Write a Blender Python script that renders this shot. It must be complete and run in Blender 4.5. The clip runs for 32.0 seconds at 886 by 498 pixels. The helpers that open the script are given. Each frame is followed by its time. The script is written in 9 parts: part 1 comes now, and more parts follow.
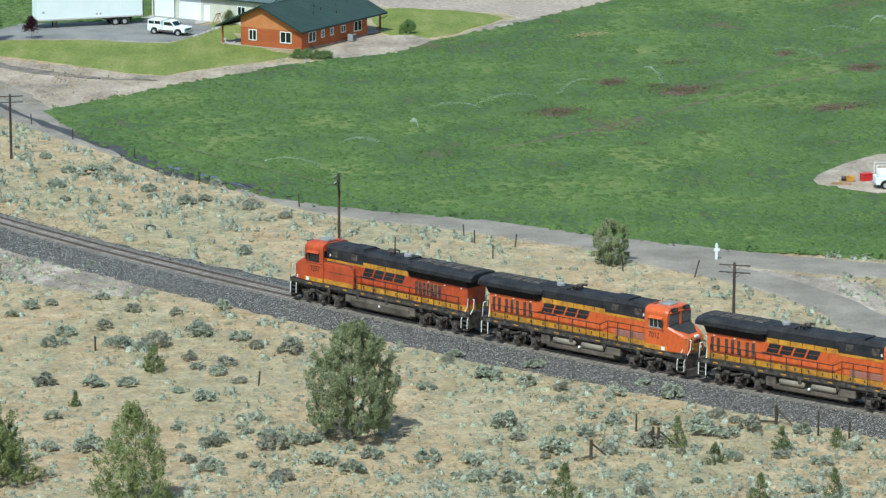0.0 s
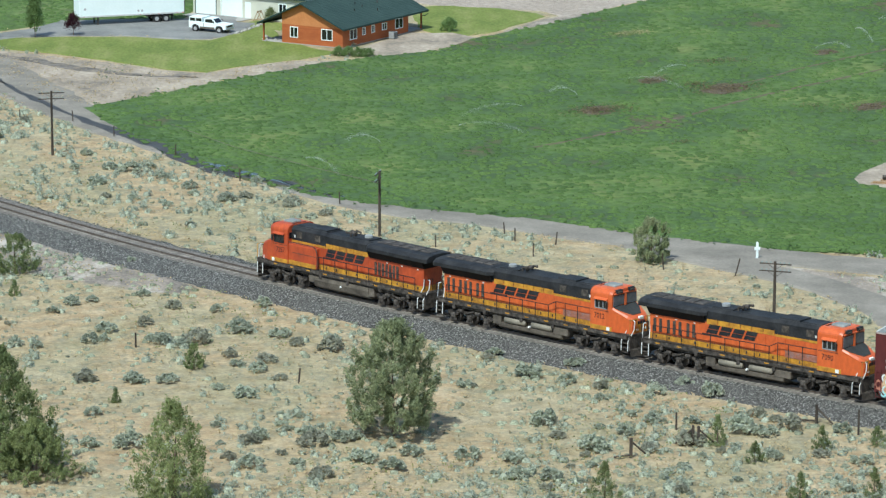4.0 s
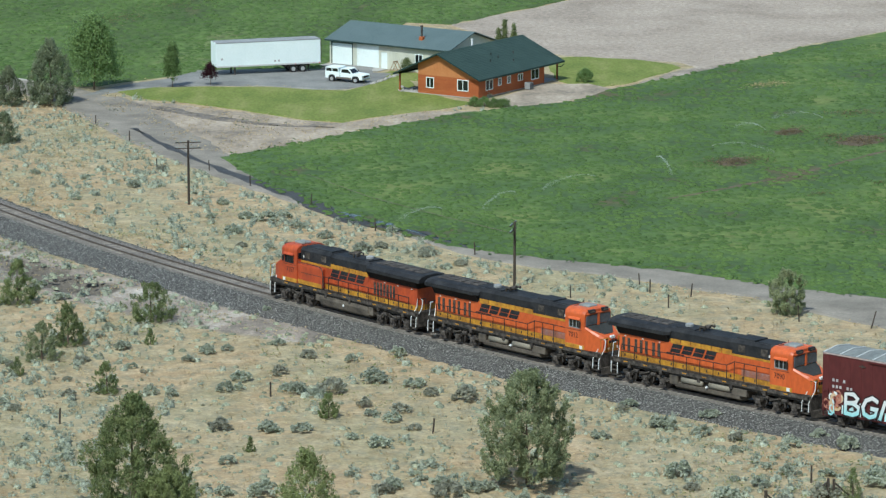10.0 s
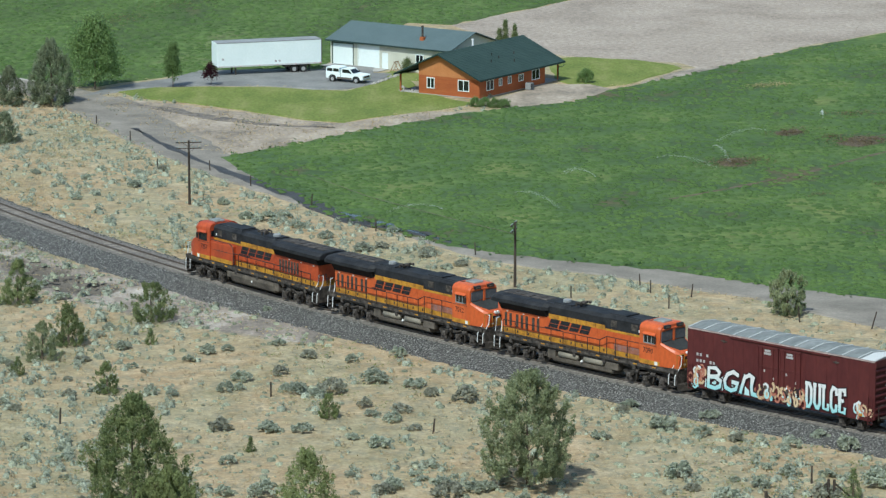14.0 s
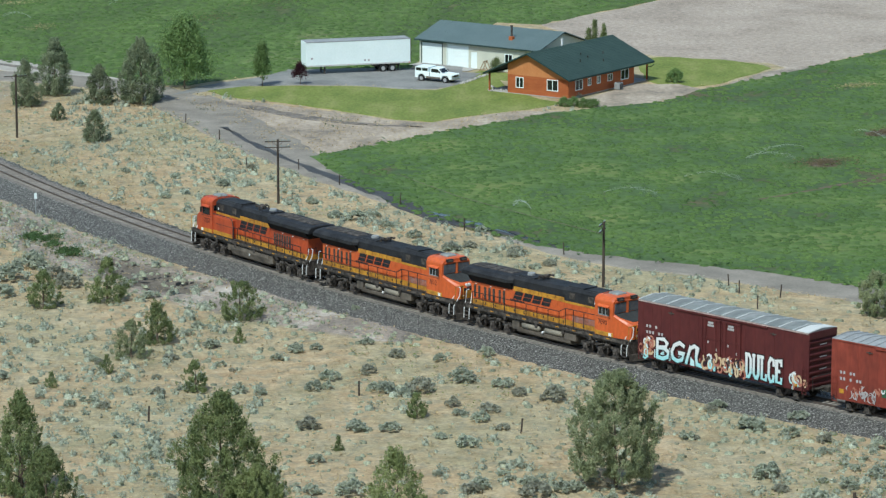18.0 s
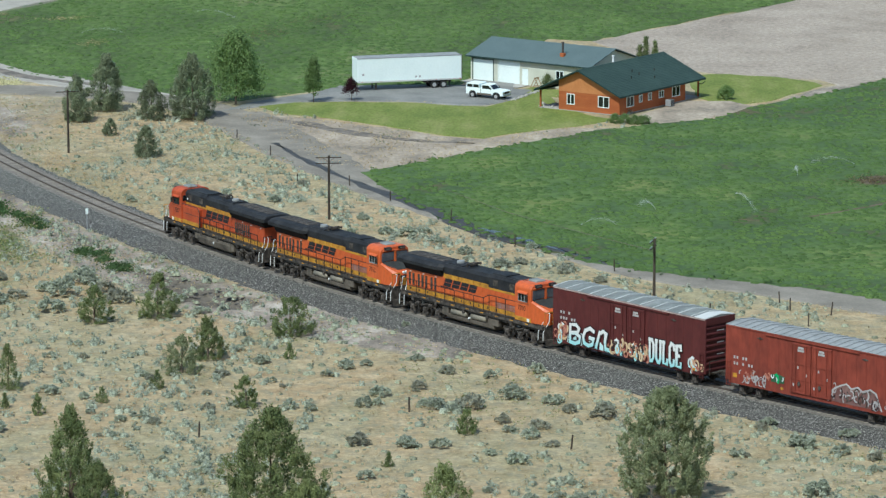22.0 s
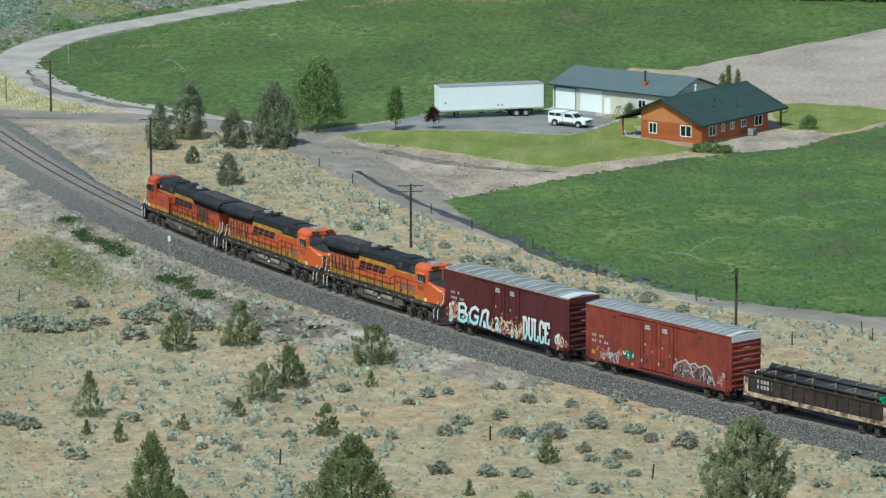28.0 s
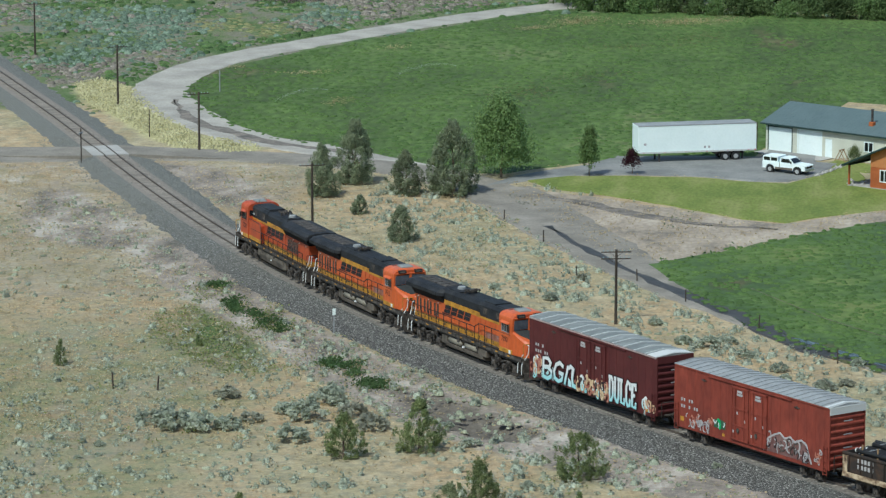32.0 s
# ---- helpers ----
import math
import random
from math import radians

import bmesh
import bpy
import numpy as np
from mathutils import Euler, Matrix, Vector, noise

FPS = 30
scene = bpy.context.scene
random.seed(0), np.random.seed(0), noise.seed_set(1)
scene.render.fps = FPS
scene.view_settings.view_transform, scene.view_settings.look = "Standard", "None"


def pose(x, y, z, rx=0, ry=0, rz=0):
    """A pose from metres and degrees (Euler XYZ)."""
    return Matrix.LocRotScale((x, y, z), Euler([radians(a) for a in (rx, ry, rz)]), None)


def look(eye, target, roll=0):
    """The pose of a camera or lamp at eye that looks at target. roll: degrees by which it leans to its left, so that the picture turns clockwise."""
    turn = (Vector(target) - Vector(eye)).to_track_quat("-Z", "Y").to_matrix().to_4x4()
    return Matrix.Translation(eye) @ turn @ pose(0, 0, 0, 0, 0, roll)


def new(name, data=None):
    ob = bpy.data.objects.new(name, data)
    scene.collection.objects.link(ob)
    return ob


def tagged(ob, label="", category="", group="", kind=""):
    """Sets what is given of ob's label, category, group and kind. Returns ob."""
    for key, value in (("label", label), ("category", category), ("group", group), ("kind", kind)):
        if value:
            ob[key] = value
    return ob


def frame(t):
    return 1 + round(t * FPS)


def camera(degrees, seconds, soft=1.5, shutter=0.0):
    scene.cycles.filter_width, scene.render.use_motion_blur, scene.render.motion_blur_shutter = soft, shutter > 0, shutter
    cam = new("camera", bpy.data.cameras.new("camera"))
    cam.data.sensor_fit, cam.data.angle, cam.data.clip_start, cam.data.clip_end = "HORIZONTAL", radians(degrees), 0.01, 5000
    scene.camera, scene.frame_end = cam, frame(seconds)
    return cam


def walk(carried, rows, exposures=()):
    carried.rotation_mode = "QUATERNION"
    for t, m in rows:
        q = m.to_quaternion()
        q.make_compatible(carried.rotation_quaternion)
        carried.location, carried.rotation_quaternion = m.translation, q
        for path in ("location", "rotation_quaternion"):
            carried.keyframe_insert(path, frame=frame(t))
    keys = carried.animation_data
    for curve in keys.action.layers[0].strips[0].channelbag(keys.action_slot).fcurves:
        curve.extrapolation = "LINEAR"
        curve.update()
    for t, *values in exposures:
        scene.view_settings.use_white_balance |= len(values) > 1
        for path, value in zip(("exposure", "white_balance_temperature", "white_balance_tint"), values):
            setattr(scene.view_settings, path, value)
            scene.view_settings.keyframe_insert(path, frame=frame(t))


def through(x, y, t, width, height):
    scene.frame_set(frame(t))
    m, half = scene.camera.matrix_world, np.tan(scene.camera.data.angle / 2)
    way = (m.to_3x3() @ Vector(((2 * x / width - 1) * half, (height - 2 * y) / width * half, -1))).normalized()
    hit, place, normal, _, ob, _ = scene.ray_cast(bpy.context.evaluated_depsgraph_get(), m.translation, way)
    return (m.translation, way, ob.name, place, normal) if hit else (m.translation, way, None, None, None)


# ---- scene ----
from mathutils import geometry

cam = camera(13.75, 32.0, soft=1.35)

# seconds, eye x, y, z, turn to the right, tilt down, lean (degrees)
PATH = [
    (0, 0.00, 0.00, 70.86, 2.773, 12.002, -0.090),
    (0.5, 0.00, 0.00, 70.86, 2.327, 12.003, -0.070),
    (1, 0.00, 0.00, 70.86, 2.131, 12.003, -0.059),
    (1.5, 0.00, 0.00, 70.86, 2.236, 12.009, -0.124),
    (2, 0.00, 0.00, 70.86, 2.334, 12.015, -0.103),
    (2.5, 0.00, 0.00, 70.86, 2.299, 12.022, -0.111),
    (3, 0.00, 0.00, 70.86, 2.249, 12.031, -0.097),
    (3.5, 0.00, 0.00, 70.86, 2.185, 12.039, -0.130),
    (5.5, 0.00, 0.00, 70.86, 2.013, 12.036, -0.102),
    (6, 0.00, 0.00, 70.86, 1.952, 12.039, -0.102),
    (6.5, 0.00, 0.00, 70.86, 1.739, 12.030, -0.076),
    (7, 0.00, 0.00, 70.86, 1.373, 11.871, -0.080),
    (7.5, 0.00, 0.00, 70.86, 1.078, 11.571, -0.061),
    (8, 0.00, 0.00, 70.86, 0.863, 11.346, -0.048),
    (8.5, 0.00, 0.00, 70.86, 0.624, 11.252, -0.060),
    (9, 0.00, 0.00, 70.86, 0.374, 11.245, -0.036),
    (9.5, 0.00, 0.00, 70.86, 0.144, 11.249, -0.020),
    (10, 0.00, 0.00, 70.86, -0.021, 11.252, 0.011),
    (10.5, 0.00, 0.00, 70.86, -0.031, 11.255, -0.039),
    (11, 0.00, 0.00, 70.86, 0.004, 11.249, -0.026),
    (11.5, 0.00, 0.00, 70.86, 0.013, 11.246, -0.056),
    (12, 0.00, 0.00, 70.86, -0.002, 11.248, -0.031),
    (12.5, 0.00, 0.00, 70.86, -0.005, 11.247, -0.057),
    (13, 0.00, 0.00, 70.86, -0.000, 11.246, -0.041),
    (13.5, 0.00, 0.00, 70.86, 0.001, 11.245, -0.043),
    (15.5, 0.00, 0.00, 70.86, -0.588, 11.266, 0.017),
    (16, 0.00, 0.00, 70.86, -0.922, 11.266, 0.045),
    (16.5, 0.00, 0.00, 70.86, -1.119, 11.261, 0.039),
    (17, 0.00, 0.00, 70.86, -1.242, 11.257, 0.033),
    (17.5, 0.00, 0.00, 70.86, -1.345, 11.255, 0.016),
    (18, 0.00, 0.00, 70.86, -1.435, 11.255, 0.046),
    (18.5, 0.00, 0.00, 70.86, -1.481, 11.252, 0.024),
    (19, 0.00, 0.00, 70.86, -1.495, 11.250, 0.026),
    (19.5, 0.00, 0.00, 70.86, -1.540, 11.254, 0.045),
    (20, 0.00, 0.00, 70.86, -1.661, 11.258, 0.061),
    (20.5, 0.00, 0.00, 70.86, -1.782, 11.249, 0.057),
    (21, 0.00, 0.00, 70.86, -1.897, 11.214, 0.054),
    (21.5, 0.00, 0.00, 70.86, -2.082, 11.115, 0.038),
    (22, 0.00, 0.00, 70.86, -2.239, 10.999, 0.035),
    (22.5, 0.00, 0.00, 70.86, -2.341, 10.958, 0.057),
    (23, 0.00, 0.00, 70.86, -2.449, 10.955, 0.063),
    (23.5, 0.00, 0.00, 70.86, -2.605, 10.958, 0.101),
    (24, 0.00, 0.00, 70.86, -2.774, 10.954, 0.078),
    (24.5, 0.00, 0.00, 70.86, -2.869, 10.951, 0.096),
    (26.5, 0.00, 0.00, 70.86, -2.985, 10.919, 0.072),
    (27, 0.00, 0.00, 70.86, -3.170, 10.821, 0.076),
    (27.5, 0.00, 0.00, 70.86, -3.332, 10.706, 0.086),
    (28, 0.00, 0.00, 70.86, -3.534, 10.555, 0.083),
    (28.5, 0.00, 0.00, 70.86, -3.740, 10.322, 0.078),
    (29, 0.00, 0.00, 70.86, -3.945, 10.160, 0.073),
    (29.5, 0.00, 0.00, 70.86, -4.239, 10.113, 0.109),
    (30, -0.05, 0.30, 70.84, -4.651, 10.034, 0.121),
    (30.5, -0.35, 2.20, 70.73, -5.094, 9.899, 0.158),
    (30.6, -0.70, 4.40, 70.59, -5.163, 9.919, 0.143),
    (30.8, -1.64, 10.30, 70.23, -5.300, 9.979, 0.114),
    (31, -2.76, 17.30, 69.80, -5.438, 10.039, 0.084),
    (31.2, -3.98, 24.90, 69.34, -5.531, 10.160, 0.132),
    (31.4, -5.21, 32.60, 68.87, -5.624, 10.271, 0.181),
    (31.6, -6.44, 40.30, 68.40, -5.721, 10.377, 0.159),
    (31.8, -7.67, 48.00, 67.93, -5.821, 10.478, 0.068),
    (32, -8.90, 55.70, 67.46, -5.921, 10.568, -0.023),
    (32.2, -10.12, 63.40, 66.99, -6.021, 10.658, -0.085),
]


def sight(row):
    t, x, y, z, turn, tilt, lean = row
    a, b = radians(turn), radians(tilt)
    eye = Vector((x, y, z))
    return t, look(eye, eye + 300 * Vector((math.sin(a) * math.cos(b), math.cos(a) * math.cos(b), -math.sin(b))), -lean)


walk(cam, [sight(r) for r in PATH], exposures=[(0, 0.42, 6080, -1), (6, 0.36, 6080, -1), (9, 0.22, 6080, -1), (16, 0.18, 6080, -1), (24, 0.17, 6080, -1), (28, 0.14, 6080, -1), (30, 0.1, 6080, -1), (32, 0.04, 6080, -1)])

# ---- light: clear early afternoon, sun high behind the camera's left shoulder ----
SUN = Vector((-0.45, -0.89, 0)).normalized() * math.cos(radians(54)) + Vector((0, 0, math.sin(radians(54))))
world = bpy.data.worlds.new("world")
scene.world = world
world.use_nodes = True
wn = world.node_tree.nodes
sky = wn.new("ShaderNodeTexSky")
sky.sky_type = "NISHITA"
sky.sun_disc = False
sky.sun_elevation = radians(54)
sky.sun_rotation = math.atan2(SUN.x, SUN.y)
wn["Background"].inputs["Strength"].default_value = 0.13
world.node_tree.links.new(sky.outputs[0], wn["Background"].inputs["Color"])
lamp = bpy.data.lights.new("sun", "SUN")
lamp.energy, lamp.angle, lamp.color = 3.3, radians(0.53), (1.0, 0.97, 0.91)
new("sun", lamp).matrix_world = look(SUN * 400, (0, 0, 0))


# ---- materials ----
def mat(name, colours, scale=1.0, detail=5.0, rough=0.8, metal=0.0, bump=0.0, bump_scale=20.0, fine=0.0, fine_scale=30.0,
        rand=0.0, island=0.0, spread=0.35, stretch=(1, 1, 1), spec=0.3, sheer=0.0):
    """A surface whose base colour runs over a ramp by a broad noise, varied by a fine one, and by piece."""
    m = bpy.data.materials.new(name)
    m.use_nodes = True
    t = m.node_tree
    n, l = t.nodes, t.links
    b = n["Principled BSDF"]
    b.inputs["Roughness"].default_value, b.inputs["Metallic"].default_value = rough, metal
    b.inputs["Specular IOR Level"].default_value = spec
    tc, mp = n.new("ShaderNodeTexCoord"), n.new("ShaderNodeMapping")
    mp.inputs["Scale"].default_value = stretch
    l.new(tc.outputs["Object"], mp.inputs["Vector"])
    a = n.new("ShaderNodeTexNoise")
    a.inputs["Scale"].default_value, a.inputs["Detail"].default_value, a.inputs["Roughness"].default_value = scale, detail, 0.6
    l.new(mp.outputs[0], a.inputs["Vector"])
    colours = colours if len(colours) > 1 else colours * 2
    r = n.new("ShaderNodeValToRGB")
    while len(r.color_ramp.elements) < len(colours):
        r.color_ramp.elements.new(0.5)
    for i, c in enumerate(colours):
        e = r.color_ramp.elements[i]
        e.position = 0.5 - spread / 2 + spread * i / (len(colours) - 1)
        e.color = (*c, 1)
    l.new(a.outputs["Fac"], r.inputs["Fac"])
    out = r.outputs["Color"]

    def vary(source, amount, value, low=0.0, high=1.0):
        nonlocal out
        h, ma = n.new("ShaderNodeHueSaturation"), n.new("ShaderNodeMapRange")
        ma.inputs["From Min"].default_value, ma.inputs["From Max"].default_value = low, high
        ma.inputs["To Min"].default_value, ma.inputs["To Max"].default_value = 1 - amount, 1 + amount
        l.new(source, ma.inputs["Value"])
        l.new(ma.outputs[0], h.inputs["Value"])
        l.new(out, h.inputs["Color"])
        out = h.outputs[0]

    if fine:
        g = n.new("ShaderNodeTexNoise")
        g.inputs["Scale"].default_value, g.inputs["Detail"].default_value = fine_scale, 3
        l.new(mp.outputs[0], g.inputs["Vector"])
        vary(g.outputs["Fac"], min(0.75, fine), 1, 0.25, 0.75)
    if rand:
        vary(n.new("ShaderNodeObjectInfo").outputs["Random"], rand, 1)
    if island:
        vary(n.new("ShaderNodeNewGeometry").outputs["Random Per Island"], island, 1)
    l.new(out, b.inputs["Base Color"])
    if sheer:
        b.inputs["Transmission Weight"].default_value = 0.0
        b.inputs["Subsurface Weight"].default_value = 0.0
    if bump:
        g2, bp = n.new("ShaderNodeTexNoise"), n.new("ShaderNodeBump")
        g2.inputs["Scale"].default_value, g2.inputs["Detail"].default_value = bump_scale, 4
        bp.inputs["Strength"].default_value, bp.inputs["Distance"].default_value = 1.0, bump
        l.new(mp.outputs[0], g2.inputs["Vector"])
        l.new(g2.outputs["Fac"], bp.inputs["Height"])
        l.new(bp.outputs[0], b.inputs["Normal"])
    return m


def leafy(name, colours, scale=0.6, island=0.35, rand=0.12, through=0.5):
    """Leaves: rough, and lit through from behind as thin leaves are."""
    m = mat(name, colours, scale, 4, 0.85, island=island, rand=rand, spec=0.15)
    n, l = m.node_tree.nodes, m.node_tree.links
    b, t, x = n["Principled BSDF"], n.new("ShaderNodeBsdfTranslucent"), n.new("ShaderNodeMixShader")
    x.inputs[0].default_value = through
    l.new(b.inputs["Base Color"].links[0].from_socket, t.inputs["Color"])
    l.new(b.outputs[0], x.inputs[1])
    l.new(t.outputs[0], x.inputs[2])
    l.new(x.outputs[0], n["Material Output"].inputs["Surface"])
    return m


def faded(name, low, high, below, above):
    """Spray paint that runs from one colour to another over the height of the letters."""
    m = mat(name, [above], 1.5, 6, 0.6)
    n, l = m.node_tree.nodes, m.node_tree.links
    tc, sp, mr, x, g, a = (n.new("ShaderNode" + k) for k in ("TexCoord", "SeparateXYZ", "MapRange", "Mix", "TexNoise", "Math"))
    x.data_type = "RGBA"
    g.inputs["Scale"].default_value = 2.5
    mr.inputs["From Min"].default_value, mr.inputs["From Max"].default_value = low, high
    l.new(tc.outputs["Object"], sp.inputs[0])
    l.new(sp.outputs["Z"], a.inputs[0])
    l.new(g.outputs["Fac"], a.inputs[1])
    l.new(a.outputs[0], mr.inputs["Value"])
    l.new(mr.outputs[0], x.inputs["Factor"])
    x.inputs["A"].default_value, x.inputs["B"].default_value = (*below, 1), (*above, 1)
    l.new(x.outputs["Result"], n["Principled BSDF"].inputs["Base Color"])
    return m


MAT = {
    "crop": mat("crop", [(0.10, 0.09, 0.045), (0.056, 0.095, 0.034), (0.074, 0.124, 0.038), (0.098, 0.152, 0.04), (0.145, 0.18, 0.055)], 0.09, 12, 0.9, fine=0.3, fine_scale=1.4, bump=0.2, bump_scale=1.4, spread=0.32, stretch=(0.8, 0.6, 1)),
    "crop_far": mat("crop_far", [(0.13, 0.11, 0.056), (0.06, 0.092, 0.028), (0.078, 0.124, 0.031), (0.097, 0.15, 0.039), (0.15, 0.16, 0.07)], 0.05, 11, 0.9, fine=0.45, fine_scale=0.9, bump=0.2, bump_scale=1.2, spread=0.40, stretch=(1, 0.4, 1)),
    "lawn": mat("lawn", [(0.125, 0.165, 0.035), (0.165, 0.20, 0.045), (0.22, 0.235, 0.075)], 0.3, 9, 0.9, fine=0.22, fine_scale=3, spread=0.3, stretch=(1, 0.35, 1)),
    "soil": mat("soil", [(0.27, 0.225, 0.185), (0.35, 0.295, 0.245), (0.40, 0.34, 0.285)], 0.08, 10, 0.95, fine=0.3, fine_scale=1.4, bump=0.15, bump_scale=1.6),
    "clod": mat("soil_clod", [(0.30, 0.255, 0.21), (0.37, 0.315, 0.265)], 0.5, 4, 0.95, island=0.15),
    "mud_grey": mat("damp_dirt", [(0.10, 0.09, 0.08), (0.17, 0.15, 0.13), (0.26, 0.22, 0.18)], 0.5, 9, 0.9, fine=0.2, fine_scale=2),
    "dirt": mat("dirt", [(0.19, 0.165, 0.135), (0.30, 0.25, 0.195), (0.37, 0.31, 0.245), (0.43, 0.365, 0.29)], 0.22, 9, 0.95, fine=0.22, fine_scale=2.0, bump=0.06, bump_scale=3, spread=0.34, stretch=(1, 0.55, 1)),
    "gravel_road": mat("gravel_road", [(0.175, 0.157, 0.132), (0.23, 0.207, 0.175), (0.295, 0.265, 0.225)], 0.22, 9, 0.95, fine=0.16, fine_scale=4, bump=0.03, bump_scale=6),
    "pale_road": mat("pale_road", [(0.28, 0.26, 0.23), (0.36, 0.335, 0.295), (0.43, 0.40, 0.35)], 0.2, 9, 0.95, fine=0.15, fine_scale=3),
    "asphalt": mat("asphalt", [(0.155, 0.155, 0.15), (0.21, 0.21, 0.20), (0.26, 0.255, 0.24)], 0.2, 9, 0.9, fine=0.15, fine_scale=4),
    "wet": mat("wet", [(0.035, 0.032, 0.03), (0.07, 0.065, 0.06)], 0.7, 6, 0.55, fine=0.2, fine_scale=3),
    "water": mat("water", [(0.02, 0.024, 0.026)], 1, 2, 0.12, bump=0.05, bump_scale=3, spec=0.35),
    "ballast": mat("ballast", [(0.035, 0.034, 0.031), (0.066, 0.064, 0.058), (0.105, 0.102, 0.094), (0.40, 0.39, 0.365)], 6.5, 6, 0.95, fine=0.65, fine_scale=13, bump=0.18, bump_scale=8, spread=0.30),
    "bed": mat("dusty_track_bed", [(0.10, 0.09, 0.08), (0.17, 0.152, 0.133), (0.26, 0.232, 0.203)], 3.5, 7, 0.95, fine=0.4, fine_scale=9, bump=0.1, bump_scale=8),
    "stone": mat("ballast_stone", [(0.085, 0.082, 0.075), (0.17, 0.163, 0.15)], 2, 4, 0.95, island=0.75),
    "rail": mat("rail", [(0.10, 0.075, 0.06), (0.16, 0.13, 0.11)], 2, 4, 0.5, 0.6),
    "tie": mat("tie", [(0.21, 0.185, 0.16), (0.32, 0.285, 0.245)], 3, 5, 0.9, island=0.25),
    "concrete": mat("concrete", [(0.33, 0.315, 0.29), (0.43, 0.41, 0.38)], 1, 6, 0.9, fine=0.1, fine_scale=8),
    "orange": mat("orange_paint", [(0.30, 0.06, 0.028), (0.52, 0.098, 0.024), (0.585, 0.117, 0.03), (0.63, 0.135, 0.036)], 0.9, 9, 0.42, fine=0.14, fine_scale=5, spec=0.5, spread=0.46, stretch=(1, 1, 0.45)),
    "orange_dull": mat("weathered_orange_paint", [(0.15, 0.045, 0.025), (0.36, 0.058, 0.02), (0.45, 0.075, 0.022), (0.50, 0.092, 0.028)], 0.9, 9, 0.5, fine=0.16, fine_scale=5, spec=0.4, spread=0.46, stretch=(1, 1, 0.45)),
    "yellow": mat("yellow_paint", [(0.22, 0.11, 0.03), (0.46, 0.22, 0.03), (0.62, 0.33, 0.04)], 1.4, 8, 0.45, fine=0.2, fine_scale=6, spread=0.45),
    "black": mat("black_paint", [(0.010, 0.011, 0.013), (0.022, 0.023, 0.026), (0.034, 0.034, 0.036)], 0.9, 8, 0.65, fine=0.25, fine_scale=5, bump=0.01, spec=0.25),
    "grime": mat("grimy_steel", [(0.018, 0.016, 0.015), (0.06, 0.051, 0.044), (0.135, 0.115, 0.10)], 2.6, 7, 0.75, fine=0.35, fine_scale=8, spread=0.4),
    "tank_grey": mat("dusty_tank_paint", [(0.07, 0.06, 0.05), (0.125, 0.105, 0.085), (0.175, 0.15, 0.12)], 0.9, 8, 0.75, fine=0.22, fine_scale=6),
    "reservoir": mat("reservoir_paint", [(0.20, 0.18, 0.145), (0.28, 0.25, 0.20)], 0.9, 7, 0.7, fine=0.2, fine_scale=6),
    "box_dust": mat("dusty_brown_steel", [(0.03, 0.026, 0.023), (0.07, 0.06, 0.053), (0.13, 0.113, 0.10)], 3, 7, 0.8, fine=0.35, fine_scale=8),
    "core": mat("radiator_core", [(0.008, 0.008, 0.009), (0.02, 0.016, 0.014)], 2, 6, 0.9, fine=0.3, fine_scale=12),
    "faded_screen": mat("faded_screen", [(0.26, 0.12, 0.09), (0.36, 0.15, 0.10), (0.30, 0.20, 0.19)], 1.5, 6, 0.7, fine=0.2, fine_scale=8),
    "windscreen": mat("windscreen", [(0.055, 0.062, 0.078), (0.10, 0.108, 0.125)], 1.6, 3, 0.2, spec=0.4),
    "panel_grey": mat("dark_panel_paint", [(0.03, 0.032, 0.032), (0.05, 0.052, 0.05)], 1.2, 6, 0.7, fine=0.2, fine_scale=6),
    "galv_dark": mat("weathered_grey_roof", [(0.15, 0.165, 0.165), (0.20, 0.215, 0.21), (0.26, 0.275, 0.27)], 0.7, 8, 0.8, 0.0, fine=0.2, fine_scale=5, stretch=(1, 0.3, 1)),
    "white_steel": mat("white_paint", [(0.68, 0.69, 0.68), (0.80, 0.81, 0.80)], 0.6, 6, 0.5, fine=0.05, fine_scale=4),
    "glass": mat("tinted_glass", [(0.012, 0.015, 0.018)], 1, 1, 0.08, spec=0.6),
    "maroon": mat("maroon_paint", [(0.075, 0.016, 0.017), (0.105, 0.024, 0.023)], 0.7, 7, 0.6, fine=0.15, fine_scale=3, stretch=(1, 1, 0.4)),
    "redbrown": mat("red_brown_paint", [(0.15, 0.034, 0.024), (0.215, 0.043, 0.028), (0.27, 0.058, 0.036)], 0.8, 9, 0.65, fine=0.2, fine_scale=3, stretch=(1, 1, 0.35), spread=0.45),
    "galv": mat("galvanised_roof", [(0.24, 0.25, 0.255), (0.32, 0.33, 0.335)], 0.8, 8, 0.7, 0.0, fine=0.15, fine_scale=5),
    "galv_rib": mat("pale_roof_rib", [(0.55, 0.56, 0.55)], 1, 4, 0.6, fine=0.1),
    "rustblack": mat("rusty_black_steel", [(0.022, 0.02, 0.019), (0.038, 0.03, 0.026), (0.085, 0.048, 0.03)], 1.3, 8, 0.8, fine=0.2, fine_scale=5, spread=0.5),
    "sill_cream": mat("scuffed_cream_paint", [(0.06, 0.045, 0.035), (0.24, 0.16, 0.10), (0.50, 0.39, 0.26), (0.58, 0.47, 0.32)], 1.6, 9, 0.8, spread=0.3),
    "pipe": mat("black_coated_pipe", [(0.018, 0.018, 0.02), (0.04, 0.04, 0.042)], 0.6, 5, 0.5, island=0.3),
    "green_cap": mat("green_pipe_cap", [(0.015, 0.36, 0.12)], 2, 3, 0.5, island=0.35),
